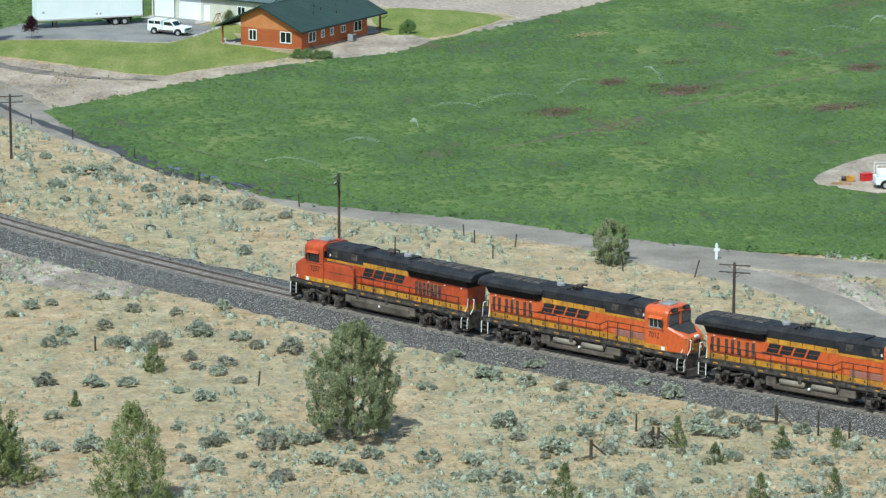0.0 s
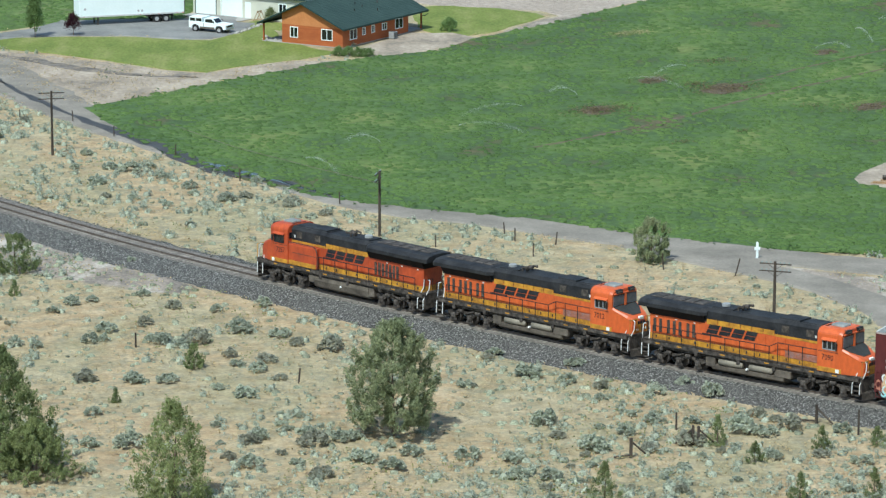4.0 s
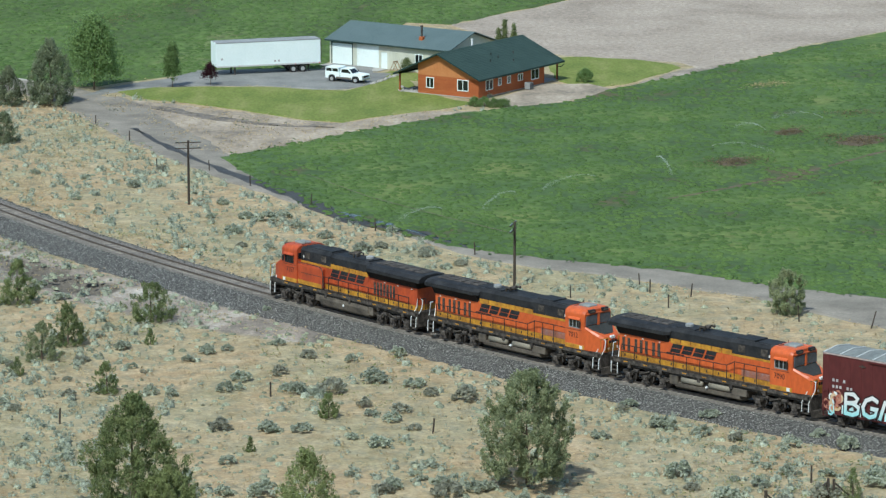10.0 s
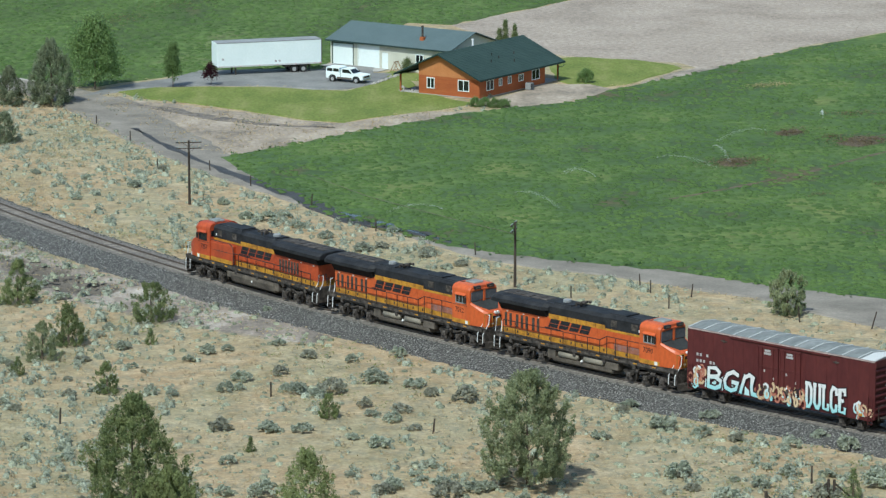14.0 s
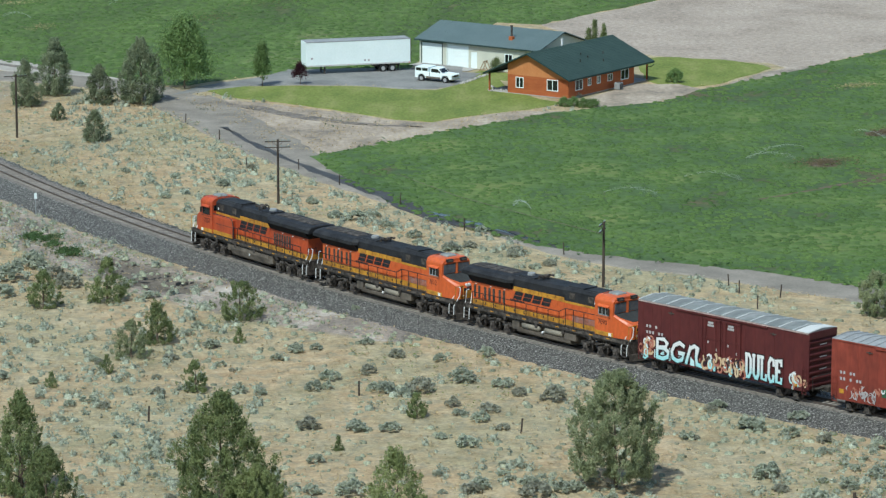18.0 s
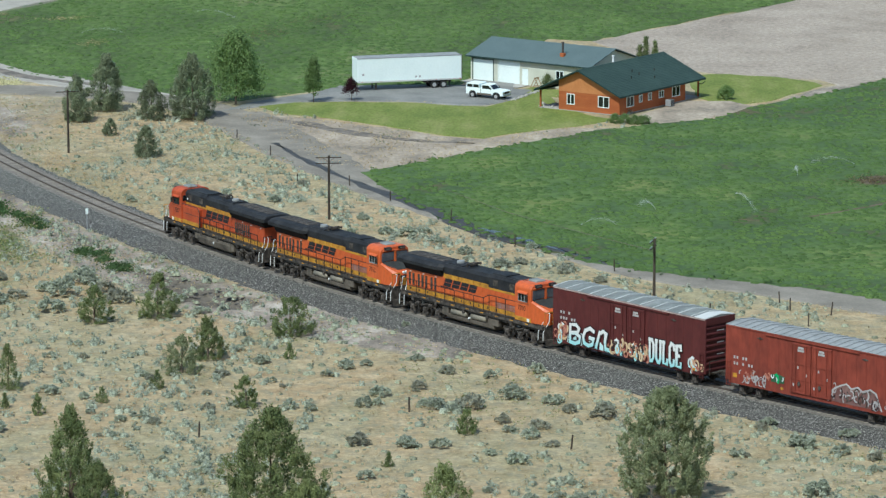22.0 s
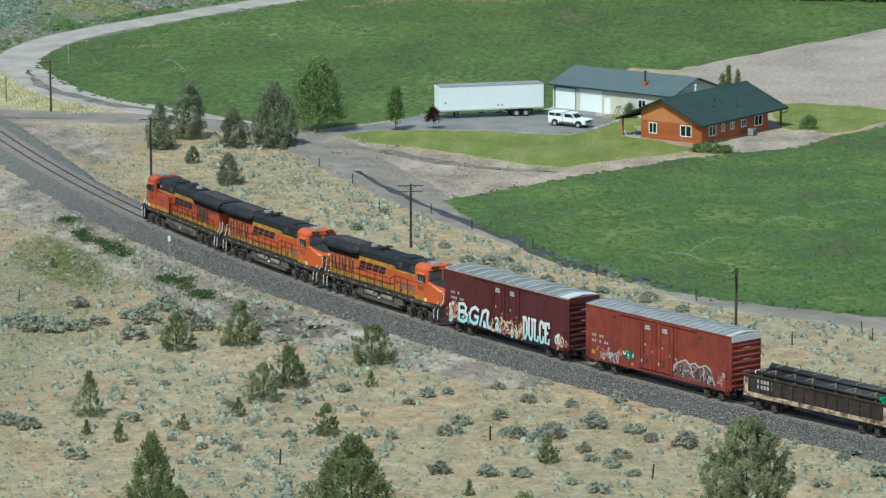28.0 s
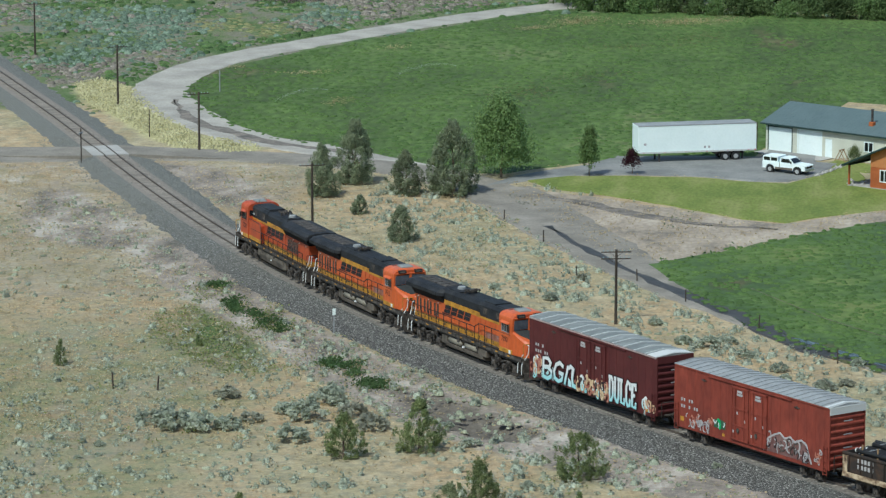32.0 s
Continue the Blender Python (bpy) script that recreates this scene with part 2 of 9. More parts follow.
    "wood": mat("weathered_wood", [(0.04, 0.032, 0.026), (0.085, 0.068, 0.054)], 2, 6, 0.9, stretch=(1, 1, 0.15), rand=0.25),
    "stake": mat("timber_stake", [(0.26, 0.17, 0.09), (0.34, 0.23, 0.13)], 2, 5, 0.9),
    "cedar": mat("cedar_stain", [(0.33, 0.09, 0.03), (0.40, 0.12, 0.04)], 0.6, 6, 0.75, fine=0.12, fine_scale=7, stretch=(1, 1, 4), rand=0.06),
    "cedar_light": mat("light_cedar_stain", [(0.44, 0.17, 0.06), (0.50, 0.21, 0.08)], 0.6, 6, 0.75, fine=0.1, fine_scale=6),
    "green_roof": mat("green_roof", [(0.030, 0.056, 0.049), (0.043, 0.074, 0.064)], 0.5, 6, 0.7, fine=0.12, fine_scale=5),
    "teal_roof": mat("blue_green_metal_roof", [(0.10, 0.14, 0.142), (0.12, 0.163, 0.164)], 0.4, 6, 0.5, 0.0, fine=0.05, fine_scale=3),
    "trim_green": mat("dark_green_trim", [(0.02, 0.05, 0.045)], 1, 2, 0.6),
    "cream_wall": mat("cream_siding", [(0.52, 0.53, 0.45), (0.60, 0.61, 0.52)], 0.5, 5, 0.7, fine=0.05),
    "white": mat("white_panel", [(0.77, 0.86, 0.85), (0.83, 0.91, 0.90)], 0.4, 5, 0.45, fine=0.03, fine_scale=4),
    "chrome": mat("bright_metal", [(0.55, 0.56, 0.57)], 1, 2, 0.3, 0.9),
    "rubber": mat("tyre_rubber", [(0.018, 0.018, 0.019), (0.03, 0.03, 0.03)], 3, 4, 0.85),
    "rim": mat("wheel_rim", [(0.5, 0.5, 0.5)], 2, 3, 0.45, 0.5),
    "red": mat("red_paint", [(0.5, 0.03, 0.03)], 2, 3, 0.5, fine=0.1),
    "bark": mat("bark", [(0.10, 0.075, 0.055), (0.18, 0.14, 0.105)], 3, 6, 0.95, stretch=(1, 1, 0.3)),
    "juniper": leafy("juniper_leaves", [(0.13, 0.175, 0.078), (0.205, 0.25, 0.11), (0.295, 0.33, 0.15)], 1.3, 0.3),
    "juniper_light": leafy("pale_juniper_leaves", [(0.20, 0.245, 0.10), (0.32, 0.36, 0.16)], 1.3, 0.3, through=0.45),
    "juniper_dark": leafy("grey_juniper_leaves", [(0.21, 0.25, 0.137), (0.31, 0.35, 0.195), (0.42, 0.45, 0.27)], 1.3, 0.3),
    "juniper_grey": leafy("dull_juniper_leaves", [(0.16, 0.195, 0.12), (0.235, 0.275, 0.17), (0.32, 0.35, 0.22)], 1.3, 0.3),
    "leaf": leafy("broad_leaves", [(0.18, 0.27, 0.10), (0.27, 0.375, 0.155)], island=0.2, through=0.6),
    "leaf_dark": leafy("wood_leaves", [(0.085, 0.13, 0.05), (0.155, 0.21, 0.085)], 0.25, rand=0.4),
    "grass_yellow": leafy("tall_yellow_grass", [(0.42, 0.39, 0.20), (0.50, 0.46, 0.27), (0.58, 0.54, 0.35)], 0.5, 0.2),
    "brush": mat("dusty_brush", [(0.18, 0.195, 0.138), (0.25, 0.267, 0.19), (0.315, 0.318, 0.23)], 0.5, 6, 0.95, island=0.3, fine=0.5, fine_scale=9, bump=0.08, bump_scale=9, spec=0.1),
    "sage_core": mat("sagebrush_inside", [(0.25, 0.275, 0.21), (0.34, 0.365, 0.285)], 1.2, 6, 0.95, island=0.2, fine=0.5, fine_scale=9, bump=0.08, bump_scale=9, spec=0.1),
    "far_teal": mat("far_sagebrush", [(0.088, 0.13, 0.092), (0.125, 0.172, 0.125), (0.165, 0.212, 0.16)], 0.5, 7, 0.95, island=0.25, fine=0.5, fine_scale=4, spec=0.1),
    "far_green": mat("far_green_scrub", [(0.042, 0.078, 0.03), (0.07, 0.118, 0.043), (0.11, 0.16, 0.06)], 0.4, 7, 0.95, island=0.25, fine=0.5, fine_scale=4, spec=0.1),
    "far_twig": mat("far_bare_brush", [(0.13, 0.12, 0.097), (0.185, 0.165, 0.138), (0.24, 0.215, 0.182)], 0.5, 7, 0.95, island=0.25, fine=0.5, fine_scale=4, spec=0.1),
    "far_straw": mat("far_straw_grass", [(0.12, 0.15, 0.055), (0.21, 0.20, 0.10), (0.15, 0.175, 0.07)], 0.5, 7, 0.95, island=0.2, fine=0.4, fine_scale=4, spec=0.1),
    "gold_tuft": mat("tall_gold_grass", [(0.32, 0.30, 0.16), (0.385, 0.36, 0.205), (0.45, 0.42, 0.255)], 0.35, 8, 0.95, island=0.06, fine=0.35, fine_scale=5, spec=0.1),
    "dead_twig": leafy("dead_twigs", [(0.20, 0.165, 0.15), (0.32, 0.27, 0.245)], 0.6, 0.3),
    "bark_grey": mat("grey_bark", [(0.17, 0.145, 0.125), (0.30, 0.26, 0.23)], 3, 6, 0.95, stretch=(1, 1, 0.3)),
    "plum_leaf": leafy("plum_leaves", [(0.045, 0.016, 0.024), (0.075, 0.026, 0.034)]),
    "sage": leafy("sagebrush_leaves", [(0.345, 0.378, 0.295), (0.44, 0.472, 0.375), (0.525, 0.55, 0.445)], 1.2, 0.16, 0.12, through=0.5),
    "sage_grey": leafy("grey_sagebrush", [(0.32, 0.325, 0.255), (0.44, 0.435, 0.345)], 1.2, 0.16, 0.12, through=0.5),
    "grass_brown": leafy("withered_crop", [(0.12, 0.10, 0.05), (0.18, 0.145, 0.08), (0.22, 0.18, 0.115)], 0.3, 0.25),
    "mud": mat("dark_field_mud", [(0.08, 0.11, 0.042), (0.10, 0.08, 0.05), (0.13, 0.098, 0.07), (0.165, 0.13, 0.098)], 0.5, 8, 0.9, fine=0.3, fine_scale=2),
    "grass_green": leafy("green_grass", [(0.18, 0.22, 0.075), (0.27, 0.30, 0.115)], 0.4, 0.25),
    "grass_dry": leafy("dry_grass", [(0.36, 0.29, 0.17), (0.48, 0.38, 0.22), (0.58, 0.47, 0.29)], 0.15, 0.18),
    "grass_tan": leafy("tan_grass", [(0.40, 0.29, 0.145), (0.50, 0.375, 0.20), (0.60, 0.47, 0.27)], 0.15, 0.15),
    "crop_leaf": mat("crop_leaves", [(0.058, 0.098, 0.033), (0.076, 0.126, 0.039), (0.098, 0.152, 0.046)], 0.09, 9, 0.9, island=0.07, fine=0.3, fine_scale=6, spec=0.1),
    "weed": leafy("dark_weed", [(0.075, 0.13, 0.05), (0.12, 0.185, 0.075)], 0.3, 0.3),
    "rock": mat("rubble", [(0.30, 0.29, 0.27), (0.42, 0.40, 0.37)], 1, 4, 0.9, island=0.3),
    "spray": mat("water_drops", [(0.75, 0.8, 0.82)], 1, 1, 0.3),
    "cyan_paint": mat("pale_cyan_paint", [(0.42, 0.68, 0.70), (0.66, 0.80, 0.80)], 1.2, 5, 0.6),
    "pink_paint": mat("faded_pink_paint", [(0.34, 0.11, 0.08), (0.52, 0.26, 0.18)], 2, 6, 0.7),
    "silver_paint": mat("silver_paint", [(0.34, 0.33, 0.34), (0.48, 0.46, 0.46)], 1.5, 6, 0.6),
    "tan_paint": mat("tan_spray_paint", [(0.50, 0.34, 0.20), (0.66, 0.52, 0.34)], 2, 6, 0.7),
    "dull_fill": mat("dull_spray_fill", [(0.13, 0.055, 0.05), (0.22, 0.13, 0.12)], 1.5, 6, 0.7),
    "dark_line": mat("dark_spray_line", [(0.02, 0.014, 0.016), (0.05, 0.03, 0.032)], 2, 5, 0.7),
    "pale_fill": faded("white_to_cyan_paint", 1.7, 2.7, (0.34, 0.66, 0.68), (0.68, 0.70, 0.70)),
    "pink_trim": mat("worn_pink_trim", [(0.30, 0.20, 0.19), (0.50, 0.40, 0.38)], 1.2, 7, 0.7),
    "green_dark": mat("dark_green_spray", [(0.03, 0.08, 0.045), (0.05, 0.13, 0.07)], 2, 5, 0.7),
    "insulator": mat("glass_insulator", [(0.25, 0.33, 0.33)], 1, 1, 0.2),
}


def dusty(m, near, far, colour):
    """Pale dust that lies thicker on the ballast towards the level crossing."""
    n, l = m.node_tree.nodes, m.node_tree.links
    b = n["Principled BSDF"]
    tc, sp, mr, x = n.new("ShaderNodeTexCoord"), n.new("ShaderNodeSeparateXYZ"), n.new("ShaderNodeMapRange"), n.new("ShaderNodeMix")
    x.data_type = "RGBA"
    mr.inputs["From Min"].default_value, mr.inputs["From Max"].default_value, mr.inputs["To Max"].default_value = near, far, 0.68
    old = b.inputs["Base Color"].links[0].from_socket
    l.new(tc.outputs["Object"], sp.inputs[0])
    l.new(sp.outputs["Y"], mr.inputs["Value"])
    l.new(mr.outputs[0], x.inputs["Factor"])
    l.new(old, x.inputs["A"])
    x.inputs["B"].default_value = (*colour, 1)
    l.new(x.outputs["Result"], b.inputs["Base Color"])


dusty(MAT["ballast"], 375, 445, (0.20, 0.20, 0.178))
dusty(MAT["bed"], 375, 445, (0.27, 0.232, 0.198))
dusty(MAT["stone"], 375, 445, (0.22, 0.218, 0.19))
MAT["spray"].node_tree.nodes["Principled BSDF"].inputs["Alpha"].default_value = 0.42


# ---- mesh kit ----
class Kit:
    """Collects the shapes of one part."""

    def __init__(self):
        self.v, self.f = [], []

    def add(self, v, f):
        k = len(self.v)
        self.v += [tuple(p) for p in v]
        self.f += [tuple(i + k for i in q) for q in f]
        return self

    def box(self, x0, y0, z0, x1, y1, z1, c=0.0):
        """A block, its edges cut by c."""
        if c <= 0:
            v = [(x, y, z) for z in (z0, z1) for y in (y0, y1) for x in (x0, x1)]
            return self.add(v, [(0, 2, 3, 1), (4, 5, 7, 6), (0, 1, 5, 4), (2, 6, 7, 3), (0, 4, 6, 2), (1, 3, 7, 5)])
        ring = [(x0 + c, y0), (x1 - c, y0), (x1, y0 + c), (x1, y1 - c), (x1 - c, y1), (x0 + c, y1), (x0, y1 - c), (x0, y0 + c)]
        mx, my = (x0 + x1) / 2, (y0 + y1) / 2
        inner = [(x + (c if x < mx else -c) * 0.7, y + (c if y < my else -c) * 0.7) for x, y in ring]
        v = [(*p, z0) for p in inner] + [(*p, z0 + c) for p in ring] + [(*p, z1 - c) for p in ring] + [(*p, z1) for p in inner]
        f = [tuple(range(7, -1, -1)), tuple(range(24, 32))]
        for k in range(3):
            f += [(8 * k + i, 8 * k + (i + 1) % 8, 8 * k + 8 + (i + 1) % 8, 8 * k + 8 + i) for i in range(8)]
        return self.add(v, f)

    def prism(self, ring, lo, hi, axis="x"):
        """A ring of (a, b) drawn out along an axis; for x it is (y, z), for y (x, z), for z (x, y)."""
        put = {"x": lambda a, b, s: (s, a, b), "y": lambda a, b, s: (a, s, b), "z": lambda a, b, s: (a, b, s)}[axis]
        n = len(ring)
        v = [put(a, b, lo) for a, b in ring] + [put(a, b, hi) for a, b in ring]
        f = [tuple(range(n)), tuple(range(2 * n - 1, n - 1, -1))] + [(i, i + n, (i + 1) % n + n, (i + 1) % n) for i in range(n)]
        return self.add(v, f)

    def tube(self, p, q, r, n=8, r2=None):
        p, q = Vector(p), Vector(q)
        r2 = r if r2 is None else r2
        d = (q - p).normalized()
        u = d.orthogonal().normalized()
        w = d.cross(u)
        v = []
        for c, s in ((p, r), (q, r2)):
            v += [c + s * (math.cos(6.28319 * i / n) * u + math.sin(6.28319 * i / n) * w) for i in range(n)]
        f = [(i, (i + 1) % n, n + (i + 1) % n, n + i) for i in range(n)] + [tuple(range(n - 1, -1, -1)), tuple(range(n, 2 * n))]
        return self.add(v, f)

    def pipe(self, points, r, n=6):
        for p, q in zip(points, points[1:]):
            self.tube(p, q, r, n)
        return self

    def loft(self, rings):
        """Rings of equal length, joined one to the next, with both ends closed."""
        n = len(rings[0])
        v = [p for ring in rings for p in ring]
        f = [tuple(range(n - 1, -1, -1)), tuple(range(n * (len(rings) - 1), n * len(rings)))]
        for k in range(len(rings) - 1):
            f += [(n * k + i, n * k + (i + 1) % n, n * k + n + (i + 1) % n, n * k + n + i) for i in range(n)]
        return self.add(v, f)

    def mesh(self, name, material, smooth=False):
        me = bpy.data.meshes.new(name)
        me.from_pydata(self.v, [], self.f)
        bm = bmesh.new()
        bm.from_mesh(me)
        bmesh.ops.recalc_face_normals(bm, faces=bm.faces)
        bm.to_mesh(me)
        bm.free()
        if smooth:
            me.polygons.foreach_set("use_smooth", [True] * len(me.polygons))
        me.materials.append(MAT[material])
        return me


def part(name, kit, material, parent, label="", smooth=False):
    me = kit if isinstance(kit, bpy.types.Mesh) else kit.mesh(name, material, smooth)
    ob = new(name, me)
    ob.parent = parent
    return tagged(ob, label)


def thing(name, m, label, category, group="", kind=""):
    ob = new(name)
    ob.empty_display_size = 0.3
    ob.matrix_basis = m
    return tagged(ob, label, category, group, kind)


def solid(name, kit, material, label, category="", group="", kind="", m=None, smooth=False):
    me = kit if isinstance(kit, bpy.types.Mesh) else kit.mesh(name, material, smooth)
    ob = new(name, me)
    if m is not None:
        ob.matrix_basis = m
    return tagged(ob, label, category, group, kind)


def lettering(text, size, material, parent, m, name="number", depth=0.004, bold=0.0, lean=0.0):
    cu = bpy.data.curves.new(name, "FONT")
    cu.body, cu.size, cu.extrude, cu.align_x, cu.align_y, cu.offset = text, size, depth, "CENTER", "CENTER", bold
    cu.resolution_u, cu.shear = 2, lean
    tmp = bpy.data.objects.new("tmp", cu)
    me = bpy.data.meshes.new_from_object(tmp)
    bpy.data.objects.remove(tmp)
    me.materials.clear()
    me.materials.append(MAT[material])
    ob = new(name, me)
    ob.parent, ob.matrix_basis = parent, m
    return ob


def spline(points, step):
    """Points along a smooth curve through those given, about step apart."""
    p = [Vector((*q[:2], 0)) for q in points]
    p = [2 * p[0] - p[1]] + p + [2 * p[-1] - p[-2]]
    out = []
    for a, b, c, d in zip(p, p[1:], p[2:], p[3:]):
        n = max(1, round((c - b).length / step))
        for i in range(n):
            t = i / n
            out.append(0.5 * (2 * b + (c - a) * t + (2 * a - 5 * b + 4 * c - d) * t * t + (3 * b - a - 3 * c + d) * t ** 3))
    return out + [p[-2]]


def ragged(points, step, amount, seed, closed=True):
    """An outline with points every step, each shifted a little."""
    q = points + [points[0]] if closed else points
    out = []
    for a, b in zip(q, q[1:]):
        a, b = Vector(a[:2]), Vector(b[:2])
        n = max(1, int((b - a).length / step))
        for i in range(n):
            p = a.lerp(b, i / n)
            k = noise.noise_vector(Vector((p.x * 0.35, p.y * 0.35, seed)))
            k2 = noise.noise_vector(Vector((p.x * 1.3, p.y * 1.3, seed + 7)))
            out.append((p.x + amount * (k.x + 0.5 * k2.x), p.y + amount * 2 * (k.y + 0.5 * k2.y)))
    return out


def sheet(name, outline, z, material, label, category, step=3.0, amount=0.35, seed=1.0, kind="structure"):
    """A flat piece of ground with an uneven edge."""
    ring = ragged(outline, step, amount, seed)
    bm = bmesh.new()
    n = len(ring)
    area = sum(ring[i - 1][0] * ring[i][1] - ring[i][0] * ring[i - 1][1] for i in range(n))
    if area < 0:
        ring.reverse()
    flat, _, tris, _, _, _ = geometry.delaunay_2d_cdt([Vector(p) for p in ring], [], [list(range(n))], 1, 1e-4)
    every = [bm.verts.new((*p, z)) for p in flat]
    for tri in tris:
        bm.faces.new([every[i] for i in tri])
    bmesh.ops.recalc_face_normals(bm, faces=bm.faces)
    top = [bm.verts.new((*p, z)) for p in ring]
    # the edge runs out in a low slope under the ground
    low = []
    for i, p in enumerate(ring):
        d = Vector((ring[(i + 1) % n][0] - ring[i - 1][0], ring[(i + 1) % n][1] - ring[i - 1][1])).normalized()
        low.append(bm.verts.new((p[0] + d.y * 0.4, p[1] - d.x * 0.4, -0.13)))
    for i in range(n):
        bm.faces.new((top[i - 1], low[i - 1], low[i], top[i]))
    bm.normal_update()
    me = bpy.data.meshes.new(name)
    bm.to_mesh(me)
    bm.free()
    me.materials.append(MAT[material])
    return tagged(new(name, me), label, category, "", kind)


def strip(name, line, width, z, material, label, category, step=2.5, seed=1.0, wobble=0.2, crown=0.0, kind="structure"):
    """A road along a line; width is a number or one for each point of the line."""
    c = spline(line, step)
    n = len(c)
    v, f = [], []
    for i, p in enumerate(c):
        d = (c[min(i + 1, n - 1)] - c[max(i - 1, 0)]).normalized()
        s = Vector((d.y, -d.x, 0))
        u = i / (n - 1) * (len(line) - 1)
        w = width if isinstance(width, (int, float)) else width[int(u)] + (width[min(int(u) + 1, len(line) - 1)] - width[int(u)]) * (u % 1)
        for k in (-2, -1, -0.5, 0, 0.5, 1, 2):
            h = max(-1, min(1, k))
            e = wobble * noise.noise(Vector((p.x * 0.4, p.y * 0.4, seed + h))) * abs(h)
            q = p + s * (h * w / 2 + e * (1 if h > 0 else -1) + (k - h) * 0.4)
            v.append((q.x, q.y, -0.13 if abs(k) > 1 else z + crown * (1 - h * h)))
    for i in range(n - 1):
        for k in range(6):
            f.append((7 * i + k, 7 * i + k + 1, 7 * i + k + 8, 7 * i + k + 7))
    kit = Kit().add(v, f)
    return solid(name, kit, material, label, category, kind=kind)

# ---- the line of the track: x over y, then straight on ----
BEND = (-0.476, -6.073, 19.097, -59.257, -48.548)


def bend(y):
    u = (min(max(y, 200.0), 505.0) - 380) / 100
    x = sum(k * u ** (4 - i) for i, k in enumerate(BEND))
    slope = sum(k * (4 - i) * u ** (3 - i) for i, k in enumerate(BEND[:4])) / 100
    return x + slope * (y - min(max(y, 200.0), 505.0))


RAIL = 0.6
LINE_Y = np.arange(120.0, 900.0, 0.25)
LINE_X = np.array([bend(y) for y in LINE_Y])
RUN = np.concatenate([[0], np.cumsum(np.hypot(np.diff(LINE_X), np.diff(LINE_Y)))])
RUN -= np.interp(300.0, LINE_Y, RUN)


def on_track(s):
    return Vector((float(np.interp(s, RUN, LINE_X)), float(np.interp(s, RUN, LINE_Y)), RAIL))


def across(s):
    """The unit vector at s that points to the far side of the track."""
    d = (on_track(s + 1) - on_track(s - 1)).normalized()
    return Vector((d.y, -d.x, 0))


# ---- outlines on the ground ----
DRIVE = [(-45.5, 453.5), (-42.9, 460.0), (-39.3, 464.8), (-35.3, 468.7), (-32.1, 475.6), (-23.3, 476.6), (-15.5, 476.7), (-14.6, 482.8), (-9.3, 479.7), (-9.5, 473.7), (-6.9, 472.7), (-9.7, 464.0), (-12.5, 460.2), (-16.0, 460.1), (-21.9, 462.5), (-29.8, 462.9), (-36.9, 461.9), (-40.6, 458.6), (-43.5, 455.4)]
LAWN = [(-41.2, 457.7), (-36.9, 461.0), (-29.8, 462.0), (-21.8, 461.5), (-16.0, 459.2), (-12.4, 458.3), (-9.7, 463.0), (-6.5, 471.7), (-4.7, 468.8), (-3.5, 459.3), (1.1, 451.0), (3.5, 448.8), (1.1, 445.7), (-3.0, 442.1), (-9.1, 437.8), (-12.1, 434.0), (-16.6, 436.1), (-24.4, 442.9), (-31.7, 449.1), (-37.6, 452.6)]
LAWN_B = [(13.6, 486.0), (17.1, 488.2), (25.3, 486.1), (30.3, 481.0), (30.9, 477.9), (22.8, 464.1), (18.3, 461.2), (14.6, 467.4)]
YARD = [(3.7, 447.4), (6.7, 451.9), (12.7, 464.1), (18.5, 464.1), (21.5, 459.4), (20.3, 456.6), (12.2, 447.5), (8.0, 444.8)]
SHOULDER = [(-45.3, 452.2), (-37.4, 449.9), (-31.6, 446.4), (-24.3, 441.2), (-16.5, 434.4), (-12.1, 432.7), (-8.5, 436.9), (-1.7, 442.1), (3.2, 442.2), (-5.7, 431.9), (-14.7, 419.8), (-24.6, 410.5), (-27.3, 412.7), (-31.6, 418.5), (-36.9, 434.7), (-41.0, 443.3)]
BARE = [(1.3, 520.0), (19.6, 548.3), (21.9, 550.7), (70.0, 628.0), (180.0, 760.0), (180.0, 660.0), (62.3, 514.5), (47.5, 497.0), (38.8, 484.1), (33.5, 477.9), (30.8, 483.0), (16.4, 489.7), (9.0, 500.0)]
BANK = [(21.8, 459.4), (29.9, 474.9), (34.0, 480.0), (41.5, 490.4), (38.7, 483.1), (33.1, 472.9)]
PATCH_TRUCK = [(55.5, 365.0), (57.6, 370.0), (60.4, 374.6), (64.4, 378.6), (80.0, 384.0), (80.0, 359.2), (61.6, 357.2), (58.6, 359.8), (55.6, 362.6)]
ROAD_MAIN = [(-44.6, 451.7), (-41.1, 444.6), (-36.6, 431.8), (-29.4, 414.3), (-24.1, 401.6), (-14.0, 383.4), (-2.5, 366.1), (6.4, 352.4), (16.1, 346.1), (22.8, 341.2), (30.4, 335.6), (37.8, 331.0), (45.1, 326.5), (55.6, 321.7), (90.0, 308.0), (150.0, 290.0)]
ROAD_LOW = [(30.8, 334.6), (35.4, 327.9), (41.8, 320.8), (46.0, 314.6), (49.7, 306.0), (51.7, 297.9), (66.0, 285.0), (90.0, 262.0)]
TAN_WEDGE = [(33.7, 331.9), (42.3, 324.7), (54.7, 315.9), (52.1, 300.6), (48.2, 312.7), (43.3, 321.0)]
WET = [(-36.7, 429.3), (-32.2, 417.3), (-27.6, 407.1), (-22.6, 397.3), (-15.9, 385.0), (-12.0, 376.3), (-7.2, 369.1), (-2.5, 364.0), (0.3, 360.1), (2.6, 356.7)]
PUDDLE = [(-10.8, 375.3), (-6.0, 369.1), (-0.2, 361.0), (3.7, 356.7)]
